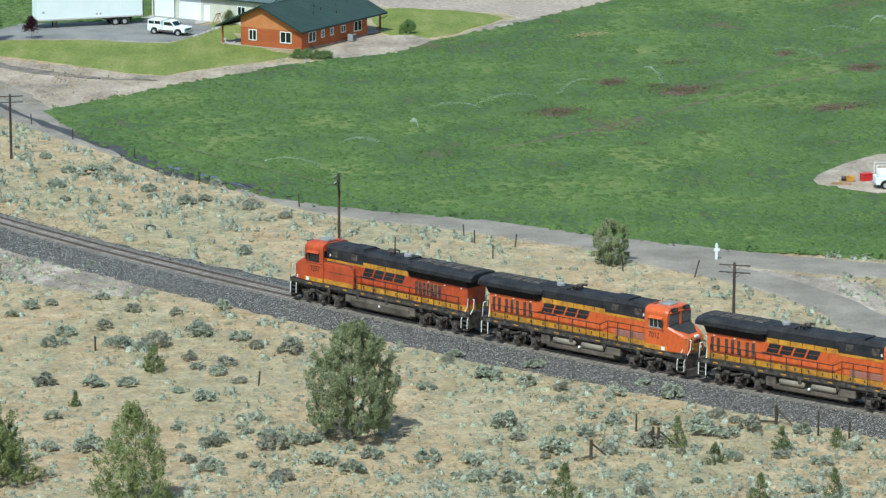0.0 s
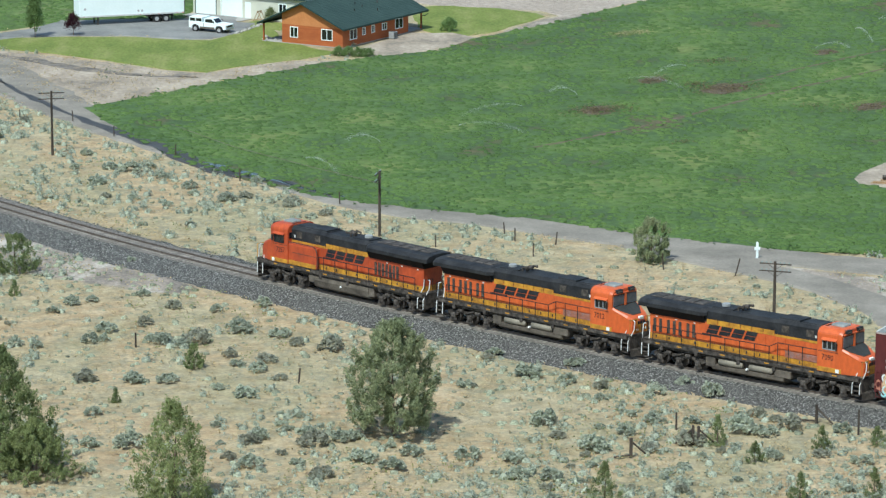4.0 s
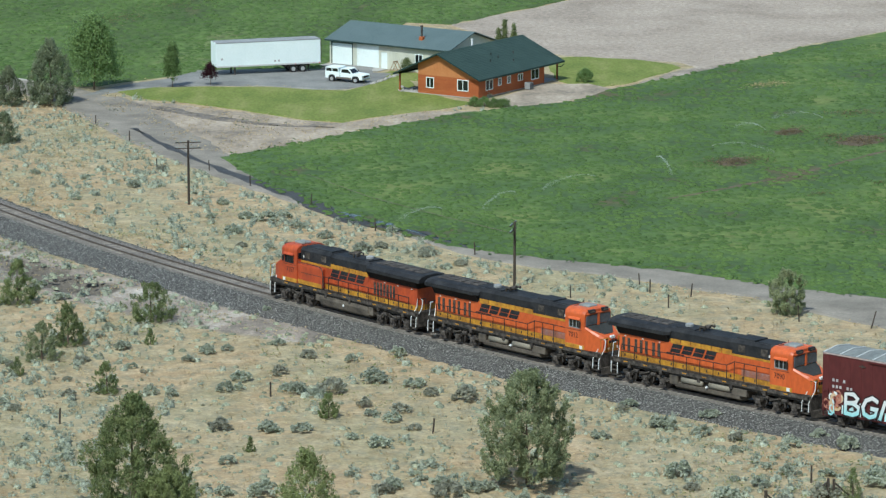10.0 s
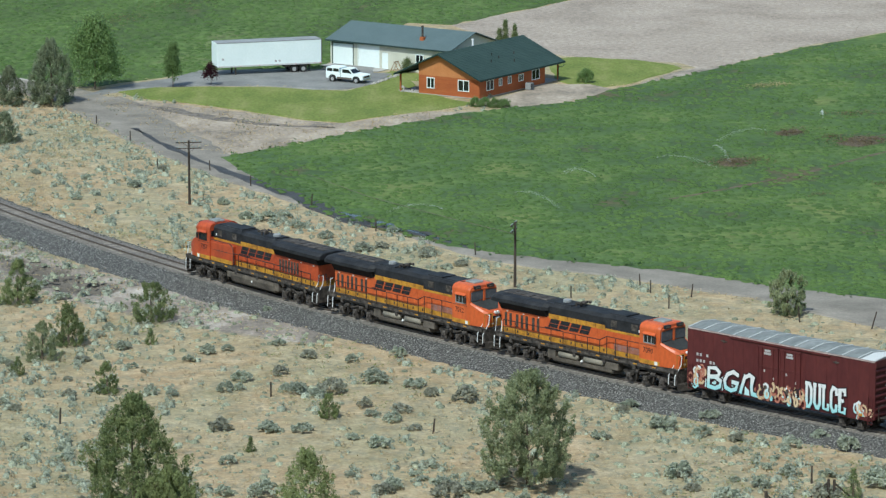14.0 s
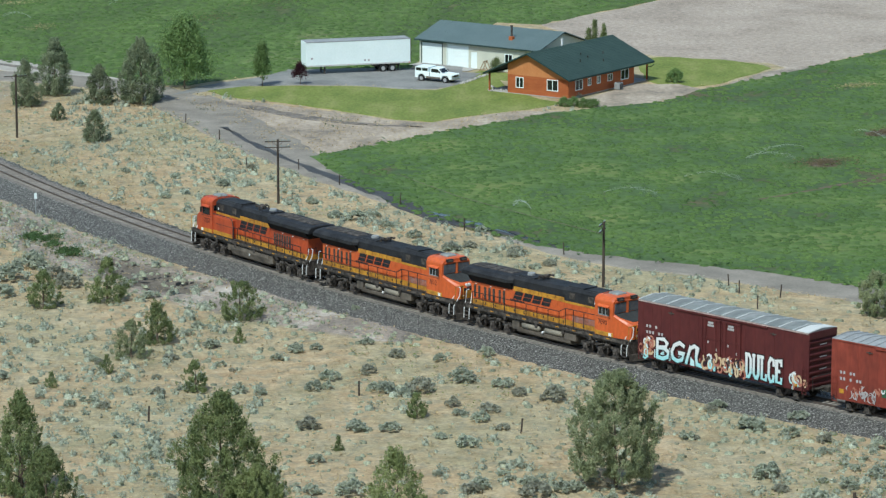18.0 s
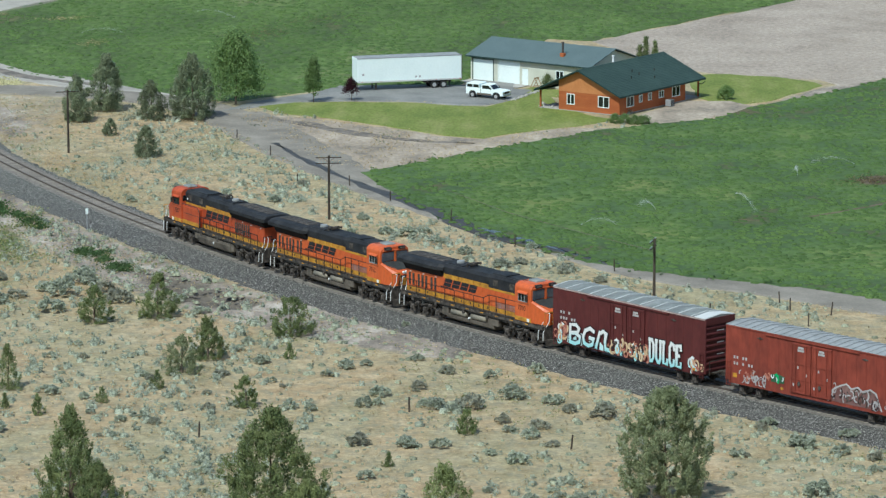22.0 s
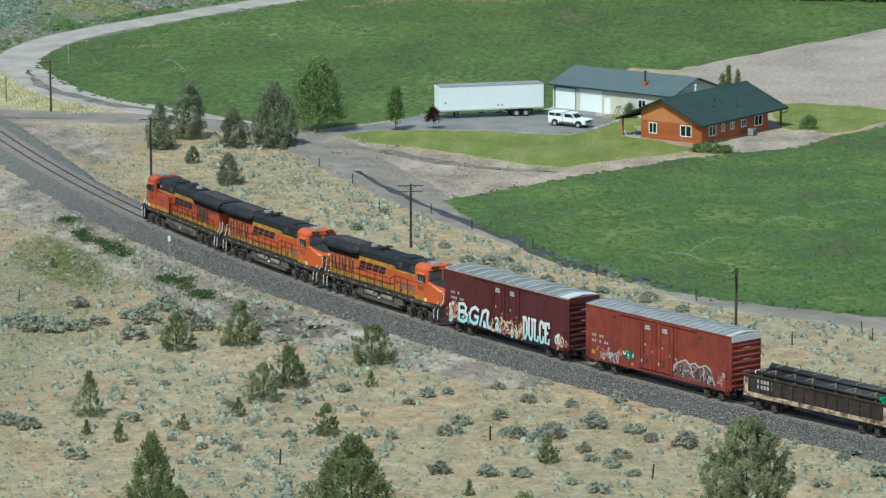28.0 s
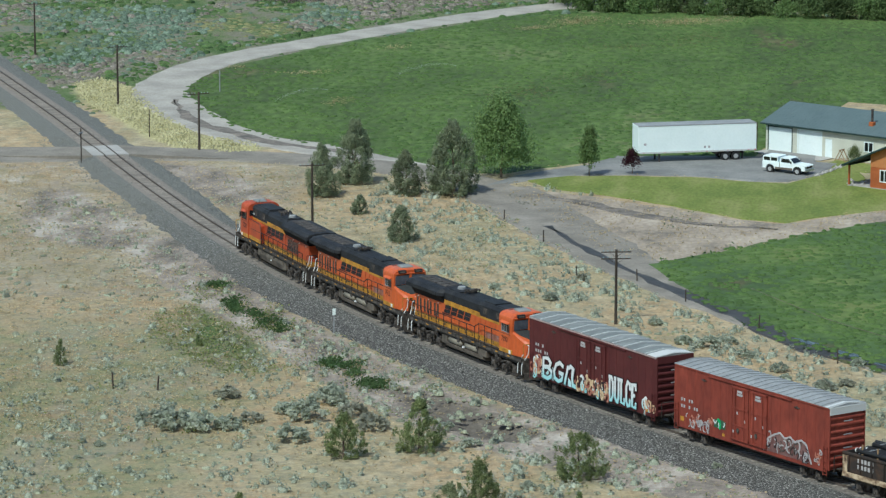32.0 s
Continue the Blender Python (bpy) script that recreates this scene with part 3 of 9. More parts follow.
ROAD_X = [(-159.0, 453.2), (-117.7, 464.7), (-96.2, 468.7), (-91.3, 470.5), (-88.5, 471.7), (-83.2, 471.0), (-78.0, 471.4), (-71.1, 470.3), (-64.9, 468.3), (-58.7, 465.7), (-53.1, 461.7), (-49.0, 457.3), (-45.1, 450.6), (-40.5, 442.8)]
LOOP = [(-54.1, 464.1), (-60.7, 470.5), (-69.4, 479.1), (-76.2, 483.9), (-83.5, 495.3), (-88.3, 505.2), (-92.4, 515.5), (-94.6, 525.1), (-94.6, 536.6), (-92.5, 550.0), (-88.2, 561.4), (-82.6, 571.8), (-77.6, 581.0), (-72.3, 590.5), (-66.0, 600.4), (-57.8, 612.3), (-48.1, 623.0), (-39.9, 630.5)]
FIELD_FAR = [(-57.8, 470.7), (-66.2, 478.3), (-73.9, 484.0), (-81.9, 495.4), (-87.1, 507.6), (-90.5, 516.8), (-92.0, 529.1), (-90.4, 542.1), (-86.3, 554.5), (-80.0, 566.2), (-72.8, 579.8), (-65.2, 592.5), (-57.0, 604.2), (-48.1, 611.3), (-38.9, 615.2), (-24.6, 614.4), (-0.9, 607.7), (24.1, 607.7), (60.0, 608.0), (45.0, 585.0), (22.0, 553.3), (1.0, 521.0), (-5.5, 522.4), (-15.5, 482.7), (-16.4, 476.5), (-30.0, 475.6), (-37.0, 470.1), (-43.8, 463.3), (-50.2, 462.4)]
YELLOW = [(-106.9, 528.1), (-104.4, 534.6), (-98.5, 525.5), (-92.0, 507.8), (-87.6, 496.7), (-82.7, 486.1), (-75.0, 481.3), (-74.2, 475.7), (-78.1, 472.4), (-83.2, 475.6), (-88.5, 484.1), (-96.5, 501.8), (-101.3, 510.1)]
SAND_L = [(-94.5, 439.2), (-93.0, 452.9), (-86.1, 439.7), (-80.4, 431.4), (-73.8, 413.5), (-67.7, 400.7), (-69.0, 397.0), (-73.5, 404.0), (-78.7, 411.3), (-85.3, 414.7), (-90.1, 418.4)]
DIRT_TRACK = [(-75.8, 417.4), (-65.9, 397.2), (-58.3, 380.4), (-51.2, 368.1), (-43.9, 356.6), (-38.5, 348.4), (-32.3, 340.7), (-24.7, 333.5), (-19.1, 326.4), (-14.1, 319.6), (-12.0, 316.3), (-17.1, 319.4), (-22.5, 323.8), (-28.0, 328.2), (-35.0, 335.3), (-42.6, 345.4), (-49.2, 357.7), (-56.3, 370.9), (-64.2, 386.8), (-71.9, 402.3)]
DARK_BANK = [(-44.9, 355.1), (-38.5, 348.4), (-32.3, 341.2), (-29.9, 338.3), (-31.7, 334.2), (-36.1, 336.5), (-41.4, 344.9)]
GRAVEL_FAR = [(-87.1, 467.8), (-78.9, 463.4), (-71.6, 454.3), (-67.4, 441.0), (-68.2, 432.3), (-75.1, 444.9), (-82.4, 458.3)]
GREEN_L = [(-66.9, 391.8), (-60.6, 383.6), (-55.8, 367.8), (-56.7, 358.6), (-64.5, 370.3), (-67.9, 386.5)]
GREEN_L2 = [(-71.4, 320.3), (-63.3, 320.8), (-55.9, 314.3), (-48.9, 308.1), (-49.0, 293.3), (-54.9, 286.9), (-63.2, 282.5)]

FIELD = [(-25.2, 409.0), (-19.9, 392.6), (-12.0, 375.0), (-6.0, 366.3), (0.3, 358.0), (6.0, 353.4), (12.3, 350.2), (17.2, 347.6), (23, 345.4),
         (27.6, 340.8), (33.1, 336.8), (42.9, 331.5), (56.4, 327), (120, 312), (160, 300), (200, 620), (120, 585), (62.3, 512.7), (47.5, 495.1), (32.8, 473.9),
         (21.3, 459.4), (15.8, 449.3), (9.4, 445.7), (3.1, 441.3), (-9.6, 427.8)]


def depth_in(poly, x, y):
    """Signed distance into an outline, for arrays of points: positive inside."""
    p = np.array(poly, float)
    q = np.roll(p, -1, 0)
    best, inside = np.full(x.shape, 1e9), np.zeros(x.shape, bool)
    for (ax, ay), (bx, by) in zip(p, q):
        dx, dy = bx - ax, by - ay
        t = np.clip(((x - ax) * dx + (y - ay) * dy) / (dx * dx + dy * dy + 1e-9), 0, 1)
        best = np.minimum(best, np.hypot(x - ax - t * dx, y - ay - t * dy))
        inside ^= ((ay > y) != (by > y)) & (x < dx * (y - ay) / (dy if dy else 1e-9) + ax)
    return np.where(inside, best, -best)


def hill(x, y):
    """The slope on whose top the camera stands."""
    h = 66 - 0.36 * y
    return np.where(h > 0, np.sqrt(h * h + 4) - 2, 0.0)


def ground():
    """One sheet to the horizon, fine where it is seen. Its colours follow the zones of the valley floor."""
    xs = np.concatenate([np.linspace(-3000, -200, 12), np.arange(-180, -120, 6), np.arange(-120, 75, 1.6), np.arange(75, 180, 6), np.linspace(200, 3000, 12)])
    ys = np.concatenate([np.linspace(-900, 0, 6)[:-1], np.arange(0, 235, 8), np.arange(235, 560, 1.9), np.arange(560, 760, 6), np.linspace(780, 4500, 14)])
    gx, gy = np.meshgrid(xs, ys)
    fx, fy = gx.ravel(), gy.ravel()
    rough = np.array([noise.noise(Vector((x * 0.09, y * 0.06, 3.1))) + 0.6 * noise.noise(Vector((x * 0.35, y * 0.25, 8.0))) for x, y in zip(fx, fy)])
    z = hill(fx, fy) - 0.045 * (rough + 1.2)
    bank = np.clip(depth_in(DARK_BANK, fx, fy) / 2.5, 0, 1)
    z -= 0.9 * bank
    nx, ny = len(xs), len(ys)
    me = bpy.data.meshes.new("ground")
    faces = [(j * nx + i, j * nx + i + 1, (j + 1) * nx + i + 1, (j + 1) * nx + i) for j in range(ny - 1) for i in range(nx - 1)]
    me.from_pydata(np.stack([fx, fy, z], 1).tolist(), [], faces)
    soft = lambda poly, w: np.clip(0.5 + depth_in(poly, fx, fy) / w, 0, 1)
    sand = np.maximum.reduce([np.clip(0.5 + (depth_in(DIRT_TRACK, fx, fy) + 2.2) / 3, 0, 1), np.clip(0.5 + (depth_in(SAND_L, fx, fy) - 0.5) / 5, 0, 1), soft(TAN_WEDGE, 2), soft(GRAVEL_FAR, 4), soft(SHOULDER, 2), soft(BANK, 2), soft(YARD, 2), 0.45 * np.clip((-56 - fx) / 10, 0, 1) * np.clip((fy - 365) / 25, 0, 1) * (fy < 468)])
    green = np.maximum.reduce([soft(GREEN_L, 7.0), 0.35 * soft(GREEN_L2, 14.0), 0.42 * np.clip((-40 - fx) / 20, 0, 1) * (fy < 420), np.clip((fy - 505 - 0.35 * (fx + 95)) / 14, 0, 1) * (fx < 60)])
    yellow = soft(YELLOW, 5)
    col = me.color_attributes.new("zone", "FLOAT_COLOR", "POINT")
    dark = soft(DARK_BANK, 2)
    col.data.foreach_set("color", np.stack([sand * (1 - 0.5 * dark), green * (1 - yellow) * (1 - sand), yellow, 1 - 0.999 * dark], 1).ravel())
    me.polygons.foreach_set("use_smooth", [True] * len(me.polygons))
    me.materials.append(ground_material())
    return tagged(new("ground", me), "dry sagebrush valley floor of straw-coloured grass and bare dirt", "ground", kind="structure")


def ground_material():
    m = bpy.data.materials.new("valley_floor")
    m.use_nodes = True
    t = m.node_tree
    n, l = t.nodes, t.links
    b = n["Principled BSDF"]
    b.inputs["Roughness"].default_value, b.inputs["Specular IOR Level"].default_value = 0.97, 0.15
    tc = n.new("ShaderNodeTexCoord")

    def grain(scale, detail, rough=0.6, stretch=(1, 1, 1)):
        a, mp = n.new("ShaderNodeTexNoise"), n.new("ShaderNodeMapping")
        mp.inputs["Scale"].default_value = stretch
        a.inputs["Scale"].default_value, a.inputs["Detail"].default_value, a.inputs["Roughness"].default_value = scale, detail, rough
        l.new(tc.outputs["Object"], mp.inputs["Vector"])
        l.new(mp.outputs[0], a.inputs["Vector"])
        return a.outputs["Fac"]

    def ramp(source, stops):
        r = n.new("ShaderNodeValToRGB")
        while len(r.color_ramp.elements) < len(stops):
            r.color_ramp.elements.new(0.5)
        for e, (at, c) in zip(r.color_ramp.elements, stops):
            e.position, e.color = at, (*c, 1)
        l.new(source, r.inputs["Fac"])
        return r.outputs["Color"]

    def blend(fac, a, c):
        x = n.new("ShaderNodeMix")
        x.data_type = "RGBA"
        l.new(fac, x.inputs["Factor"])
        l.new(a, x.inputs["A"])
        l.new(c, x.inputs["B"])
        return x.outputs["Result"]

    def broken(channel, source, low, high):
        """A zone's weight, broken up at its edge by a noise."""
        a, r = n.new("ShaderNodeMath"), n.new("ShaderNodeMapRange")
        a.operation = "ADD"
        l.new(channel, a.inputs[0])
        l.new(source, a.inputs[1])
        r.inputs["From Min"].default_value, r.inputs["From Max"].default_value = low, high
        l.new(a.outputs[0], r.inputs["Value"])
        return r.outputs[0]

    at = n.new("ShaderNodeAttribute")
    at.attribute_name = "zone"
    sp = n.new("ShaderNodeSeparateColor")
    l.new(at.outputs["Color"], sp.inputs[0])
    fine, mid = grain(1.6, 8, 0.75), grain(0.32, 10, 0.74)
    straw = ramp(mid, [(0.32, (0.28, 0.235, 0.15)), (0.42, (0.385, 0.318, 0.20)), (0.51, (0.45, 0.37, 0.24)), (0.63, (0.51, 0.425, 0.285))])
    tint = ramp(grain(0.045, 6, 0.6), [(0.32, (0.0, 0.0, 0.0)), (0.56, (0.85, 0.85, 0.85))])
    olive = ramp(mid, [(0.34, (0.20, 0.185, 0.105)), (0.45, (0.30, 0.27, 0.16)), (0.54, (0.375, 0.33, 0.20)), (0.64, (0.45, 0.39, 0.245))])
    base = blend(tint, straw, olive)
    warm = ramp(mid, [(0.34, (0.31, 0.215, 0.125)), (0.5, (0.45, 0.335, 0.20)), (0.63, (0.52, 0.41, 0.265))])
    base = blend(ramp(grain(0.085, 7, 0.65, (1, 0.6, 1)), [(0.42, (0.0, 0.0, 0.0)), (0.57, (0.9, 0.9, 0.9))]), base, warm)
    litter = ramp(fine, [(0.35, (0.21, 0.20, 0.14)), (0.65, (0.34, 0.315, 0.225))])
    base = blend(ramp(grain(0.75, 5, 0.7, (1, 0.8, 1)), [(0.48, (0.0, 0.0, 0.0)), (0.60, (0.68, 0.68, 0.68))]), base, litter)
    sandy = ramp(grain(0.2, 10, 0.7, (1, 0.5, 1)), [(0.34, (0.13, 0.12, 0.10)), (0.43, (0.235, 0.205, 0.175)), (0.52, (0.335, 0.285, 0.24)), (0.58, (0.43, 0.38, 0.325)), (0.66, (0.54, 0.49, 0.43))])
    base = blend(broken(sp.outputs["Red"], mid, 0.85, 1.15), base, sandy)
    lush = ramp(grain(0.085, 12, 0.72, (1, 0.45, 1)), [(0.34, (0.05, 0.085, 0.033)), (0.42, (0.08, 0.13, 0.05)), (0.48, (0.125, 0.17, 0.07)), (0.53, (0.17, 0.18, 0.11)), (0.57, (0.21, 0.19, 0.15)), (0.61, (0.12, 0.175, 0.115)), (0.7, (0.07, 0.12, 0.055))])
    base = blend(broken(sp.outputs["Green"], mid, 0.75, 1.15), base, lush)
    gold = ramp(mid, [(0.36, (0.34, 0.32, 0.15)), (0.6, (0.50, 0.46, 0.25))])
    base = blend(broken(sp.outputs["Blue"], mid, 0.8, 1.1), base, gold)
    inv = n.new("ShaderNodeMath")
    inv.operation = "SUBTRACT"
    inv.inputs[0].default_value = 1.0
    l.new(at.outputs["Alpha"], inv.inputs[1])
    cut = ramp(fine, [(0.35, (0.12, 0.105, 0.085)), (0.65, (0.20, 0.175, 0.145))])
    base = blend(broken(inv.outputs[0], mid, 0.8, 1.15), base, cut)
    h = n.new("ShaderNodeHueSaturation")
    r = n.new("ShaderNodeMapRange")
    r.inputs["From Min"].default_value, r.inputs["From Max"].default_value = 0.3, 0.7
    r.inputs["To Min"].default_value, r.inputs["To Max"].default_value = 0.72, 1.24
    l.new(grain(2.2, 7, 0.75), r.inputs["Value"])
    l.new(r.outputs[0], h.inputs["Value"])
    l.new(base, h.inputs["Color"])
    l.new(h.outputs[0], b.inputs["Base Color"])
    bp = n.new("ShaderNodeBump")
    bp.inputs["Distance"].default_value = 0.16
    l.new(fine, bp.inputs["Height"])
    l.new(bp.outputs[0], b.inputs["Normal"])
    return m


ground()
sheet("field_near", FIELD, 0.055, "crop", "lush green irrigated crop field", "field", 2.0, 0.5, 2.0)
sheet("field_far", FIELD_FAR, 0.023, "crop_far", "green irrigated field inside the curve of a gravel road", "field", 3.0, 0.7, 5.0)
sheet("field_bare", BARE, 0.023, "soil", "bare tilled field of pale pinkish soil", "field", 4.0, 0.6, 9.0)
sheet("lawn", LAWN, 0.032, "lawn", "mown yellow-green lawn in front of the house", "lawn", 2.0, 0.3, 3.0)
sheet("lawn_behind", LAWN_B, 0.032, "lawn", "mown lawn behind the wooden house", "lawn", 2.0, 0.3, 4.0)
sheet("lawn_side", [(-7.0, 475.6), (-8.2, 471.6), (-6.4, 468.9), (-3.7, 467.0), (-0.4, 470.9)], 0.042, "lawn", "small lawn in front of the workshop", "lawn", 2.0, 0.15, 7.0)
sheet("yard", YARD, 0.036, "dirt", "pale dug-over dirt beside the house", "ground", 2.0, 0.3, 6.0)
sheet("road_verge", SHOULDER, 0.013, "dirt", "rutted dirt verge between lawn and road", "ground", 2.0, 0.5, 8.0)
sheet("truck_stand", PATCH_TRUCK, 0.072, "dirt", "bare turnaround at the edge of the field", "ground", 2.0, 0.3, 8.0)
strip("road_main", ROAD_MAIN, (9, 9, 8, 5.5, 5, 5, 5, 5.2, 5.5, 6, 6, 6, 6, 6, 6, 6), 0.045, "gravel_road", "grey gravel road along the field", "road", seed=2, wobble=0.7)
strip("road_low", ROAD_LOW, 4.5, 0.059, "gravel_road", "light gravel track that leaves the road", "road", seed=5, wobble=0.6)
strip("road_crossing", ROAD_X, (7, 7, 7, 7, 7, 7, 7, 7, 7, 7, 7, 7, 8, 8), 0.068, "gravel_road", "grey paved road over the railway", "road", seed=3, wobble=0.2)
strip("road_loop", LOOP, (6, 6, 6, 6, 6.5, 7, 7, 7, 6.5, 6, 6, 6, 6, 6, 6, 6, 6, 6), 0.054, "pale_road", "pale gravel road that curves round the far field", "road", seed=4, wobble=0.6)
sheet("driveway", DRIVE, 0.077, "asphalt", "dark asphalt drive and yard in front of the shop", "driveway", 2.0, 0.1, 3.0)
strip("ditch_wet", WET, (0.4, 0.6, 0.8, 0.9, 1.4, 2.0, 2.3, 2.1, 1.4, 0.5), 0.063, "wet", "dark wet earth along the edge of the field", "ditch", seed=6, wobble=0.9)
strip("ditch_wet_far", [(-62, 473.5), (-68, 478), (-74, 482), (-80, 489.5), (-85.6, 498), (-89.5, 509), (-91.2, 515)], (0.6, 1.8, 2.4, 2.2, 1.6, 0.9, 0.4), 0.072, "mud_grey", "dark wet rut beside the curve of the road", "ditch", seed=9, wobble=1.0)
strip("puddle", PUDDLE, (0.25, 0.75, 0.65, 0.2), 0.077, "water", "shallow run of water in the ditch", "water", seed=7, wobble=0.8)


def track():
    """Ballast bed, sleepers and two rails."""
    s0, s1, step = -190.0, 420.0, 1.0
    prof = ((-6.2, -0.12), (-5.0, 0.05), (-2.3, RAIL - 0.24), (-1.9, RAIL - 0.18), (1.9, RAIL - 0.18), (2.3, RAIL - 0.24), (4.2, 0.05), (5.0, -0.12))
    rows = np.arange(s0, s1, step)
    v, f = [], []
    for s in rows:
        p, a = on_track(s), across(s)
        for d, z in prof:
            w = 0.8 * noise.noise(Vector((s * 0.35, d, 2))) + 0.5 * noise.noise(Vector((s * 1.1, d, 5))) if abs(d) > 3 else 0
            if d > 2.3:
                w -= (d - 2.3) * 0.6 * min(1.0, max(0.0, (p.y - 322) / 12)) * min(1.0, max(0.0, (440 - p.y) / 20))
            if d < -2.3:
                w += (-d - 2.3) * 0.45 * min(1.0, max(0.0, (p.y - 385) / 55))
            q = p + a * (d + w)
            v.append((q.x, q.y, z))
    k = len(prof)
    for i in range(len(rows) - 1):
        f += [(i * k + j, i * k + j + 1, (i + 1) * k + j + 1, (i + 1) * k + j) for j in range(k - 1)]
    bal = solid("ballast", Kit().add(v, f), "ballast", "dark grey crushed-stone ballast bed, dusty brown between the rails", "ballast", kind="structure", smooth=True)
    bal.data.materials.append(MAT["bed"])
    for i, poly in enumerate(bal.data.polygons):
        if i % (k - 1) == 3:
            poly.material_index = 1
    for side in (-1, 1):
        kit = Kit()
        rings = []
        for s in np.arange(s0, s1, 1.5):
            p, a = on_track(s), across(s)
            rings.append([tuple(p + a * (side * 0.755 + d) + Vector((0, 0, z))) for d, z in ((-0.07, -0.17), (0.07, -0.17), (0.037, -0.03), (0.037, 0), (-0.037, 0), (-0.037, -0.03))])
        kit.loft(rings)
        solid("rail", kit, "rail", "worn steel rail on sleepers", "rail", "rails of the track", kind="structure")
    kit = Kit()
    for s in np.arange(s0, s1, 0.55):
        p, a = on_track(s), across(s)
        d = Vector((-a.y, a.x, 0))
        c = [p + a * i * 1.3 + d * j * 0.115 for i, j in ((-1, -1), (1, -1), (1, 1), (-1, 1))]
        kit.add([(q.x, q.y, RAIL - 0.3) for q in c] + [(q.x, q.y, RAIL - 0.155) for q in c], [(4, 5, 6, 7), (0, 1, 5, 4), (1, 2, 6, 5), (2, 3, 7, 6), (3, 0, 4, 7)])
    solid("sleepers", kit, "tie", "grey-brown timber sleepers in the ballast", "sleepers", kind="stuff")
    # loose stones that catch the light on the near shoulder
    q = np.random.default_rng(31)
    kit = Kit()
    for s, d in zip(q.uniform(-75, 215, 11000), q.uniform(-6.4, 4.0, 11000)):
        if -1.5 < d < 1.5:
            continue
        p, a = on_track(s), across(s)
        c = p + a * d
        if d > 2.9 and 330 < p.y < 430:
            continue
        z = np.interp(d, [e[0] for e in prof], [e[1] for e in prof])
        r = q.uniform(0.05, 0.11)
        kit.add([(c.x - r, c.y, z), (c.x, c.y - r, z), (c.x + r, c.y, z), (c.x, c.y + r, z), (c.x + q.uniform(-r, r) * 0.5, c.y, z + r)], [(0, 1, 4), (1, 2, 4), (2, 3, 4), (3, 0, 4)])
    solid("ballast_stones", kit, "stone", "loose grey and white stones on the ballast", "stones", kind="stuff")
    # planks of the level crossing
    sc = float(np.interp(470.3, LINE_Y, RUN))
    cross = thing("crossing_deck", Matrix.Identity(4), "pale concrete panels of the level crossing", "crossing")
    p, a = on_track(sc), across(sc)
    d = Vector((-a.y, a.x, 0))
    for lo, hi in ((-2.1, -0.85), (-0.62, 0.62), (0.85, 2.1)):
        for j in (-1, 0, 1):
            k2 = Kit()
            base = [(lo, 2.4 * j - 1.17), (hi, 2.4 * j - 1.17), (hi, 2.4 * j + 1.17), (lo, 2.4 * j + 1.17)]
            pts = [p + a * u + d * w for u, w in base]
            k2.add([(q.x, q.y, RAIL - 0.2) for q in pts] + [(q.x, q.y, RAIL - 0.01) for q in pts], [(4, 5, 6, 7), (0, 1, 5, 4), (1, 2, 6, 5), (2, 3, 7, 6), (3, 0, 4, 7)])
            part("panel", k2, "concrete", cross)
    # the road climbs to the rails on both sides
    for sgn in (-1, 1):
        k3 = Kit()
        n0 = [p + a * sgn * 2.15 + d * w for w in (-3.4, 3.4)]
        road_dir = Vector((sgn * 1.0, 0.06 if sgn > 0 else 0.12, 0)).normalized()
        n1 = [q + road_dir * 12 for q in n0]
        k3.add([(q.x, q.y, RAIL - 0.04) for q in n0] + [(q.x, q.y, 0.10) for q in n1] + [(q.x, q.y, 0.0) for q in n0], [(0, 1, 3, 2), (0, 2, 4), (1, 5, 3)])
        solid("road_ramp", k3, "gravel_road", "paved ramp of the road up to the rails", "road", kind="structure")


track()

# ---- the train ----
def stretch(R, wide, tall):
    """Give a vehicle its true width and height: every part is drawn out across and upwards, wheels stay round."""
    done = set()
    wheels = {w for w, a, r in WHEELS}
    for ob in R.children_recursive:
        if ob.data is None or ob in wheels:
            continue
        m = ob.matrix_basis
        if abs(m[2][2]) < 0.5:
            ob.matrix_basis = Matrix.Diagonal((1, wide, tall, 1)) @ m
            continue
        ob.matrix_basis = Matrix.Translation((m.translation.x, m.translation.y * wide, m.translation.z * tall)) @ m.to_3x3().to_4x4()
        if ob.data.name not in done:
            done.add(ob.data.name)
            ob.data.transform(Matrix.Diagonal((1, wide, tall, 1)))
    for i, (w, a, r) in enumerate(WHEELS):
        if w.parent.parent == R:
            if w.data.name not in done:
                done.add(w.data.name)
                w.data.transform(Matrix.Diagonal((tall, wide, tall, 1)))
            w.matrix_basis = pose(a, 0, r * tall)
            WHEELS[i] = (w, a, r * tall)


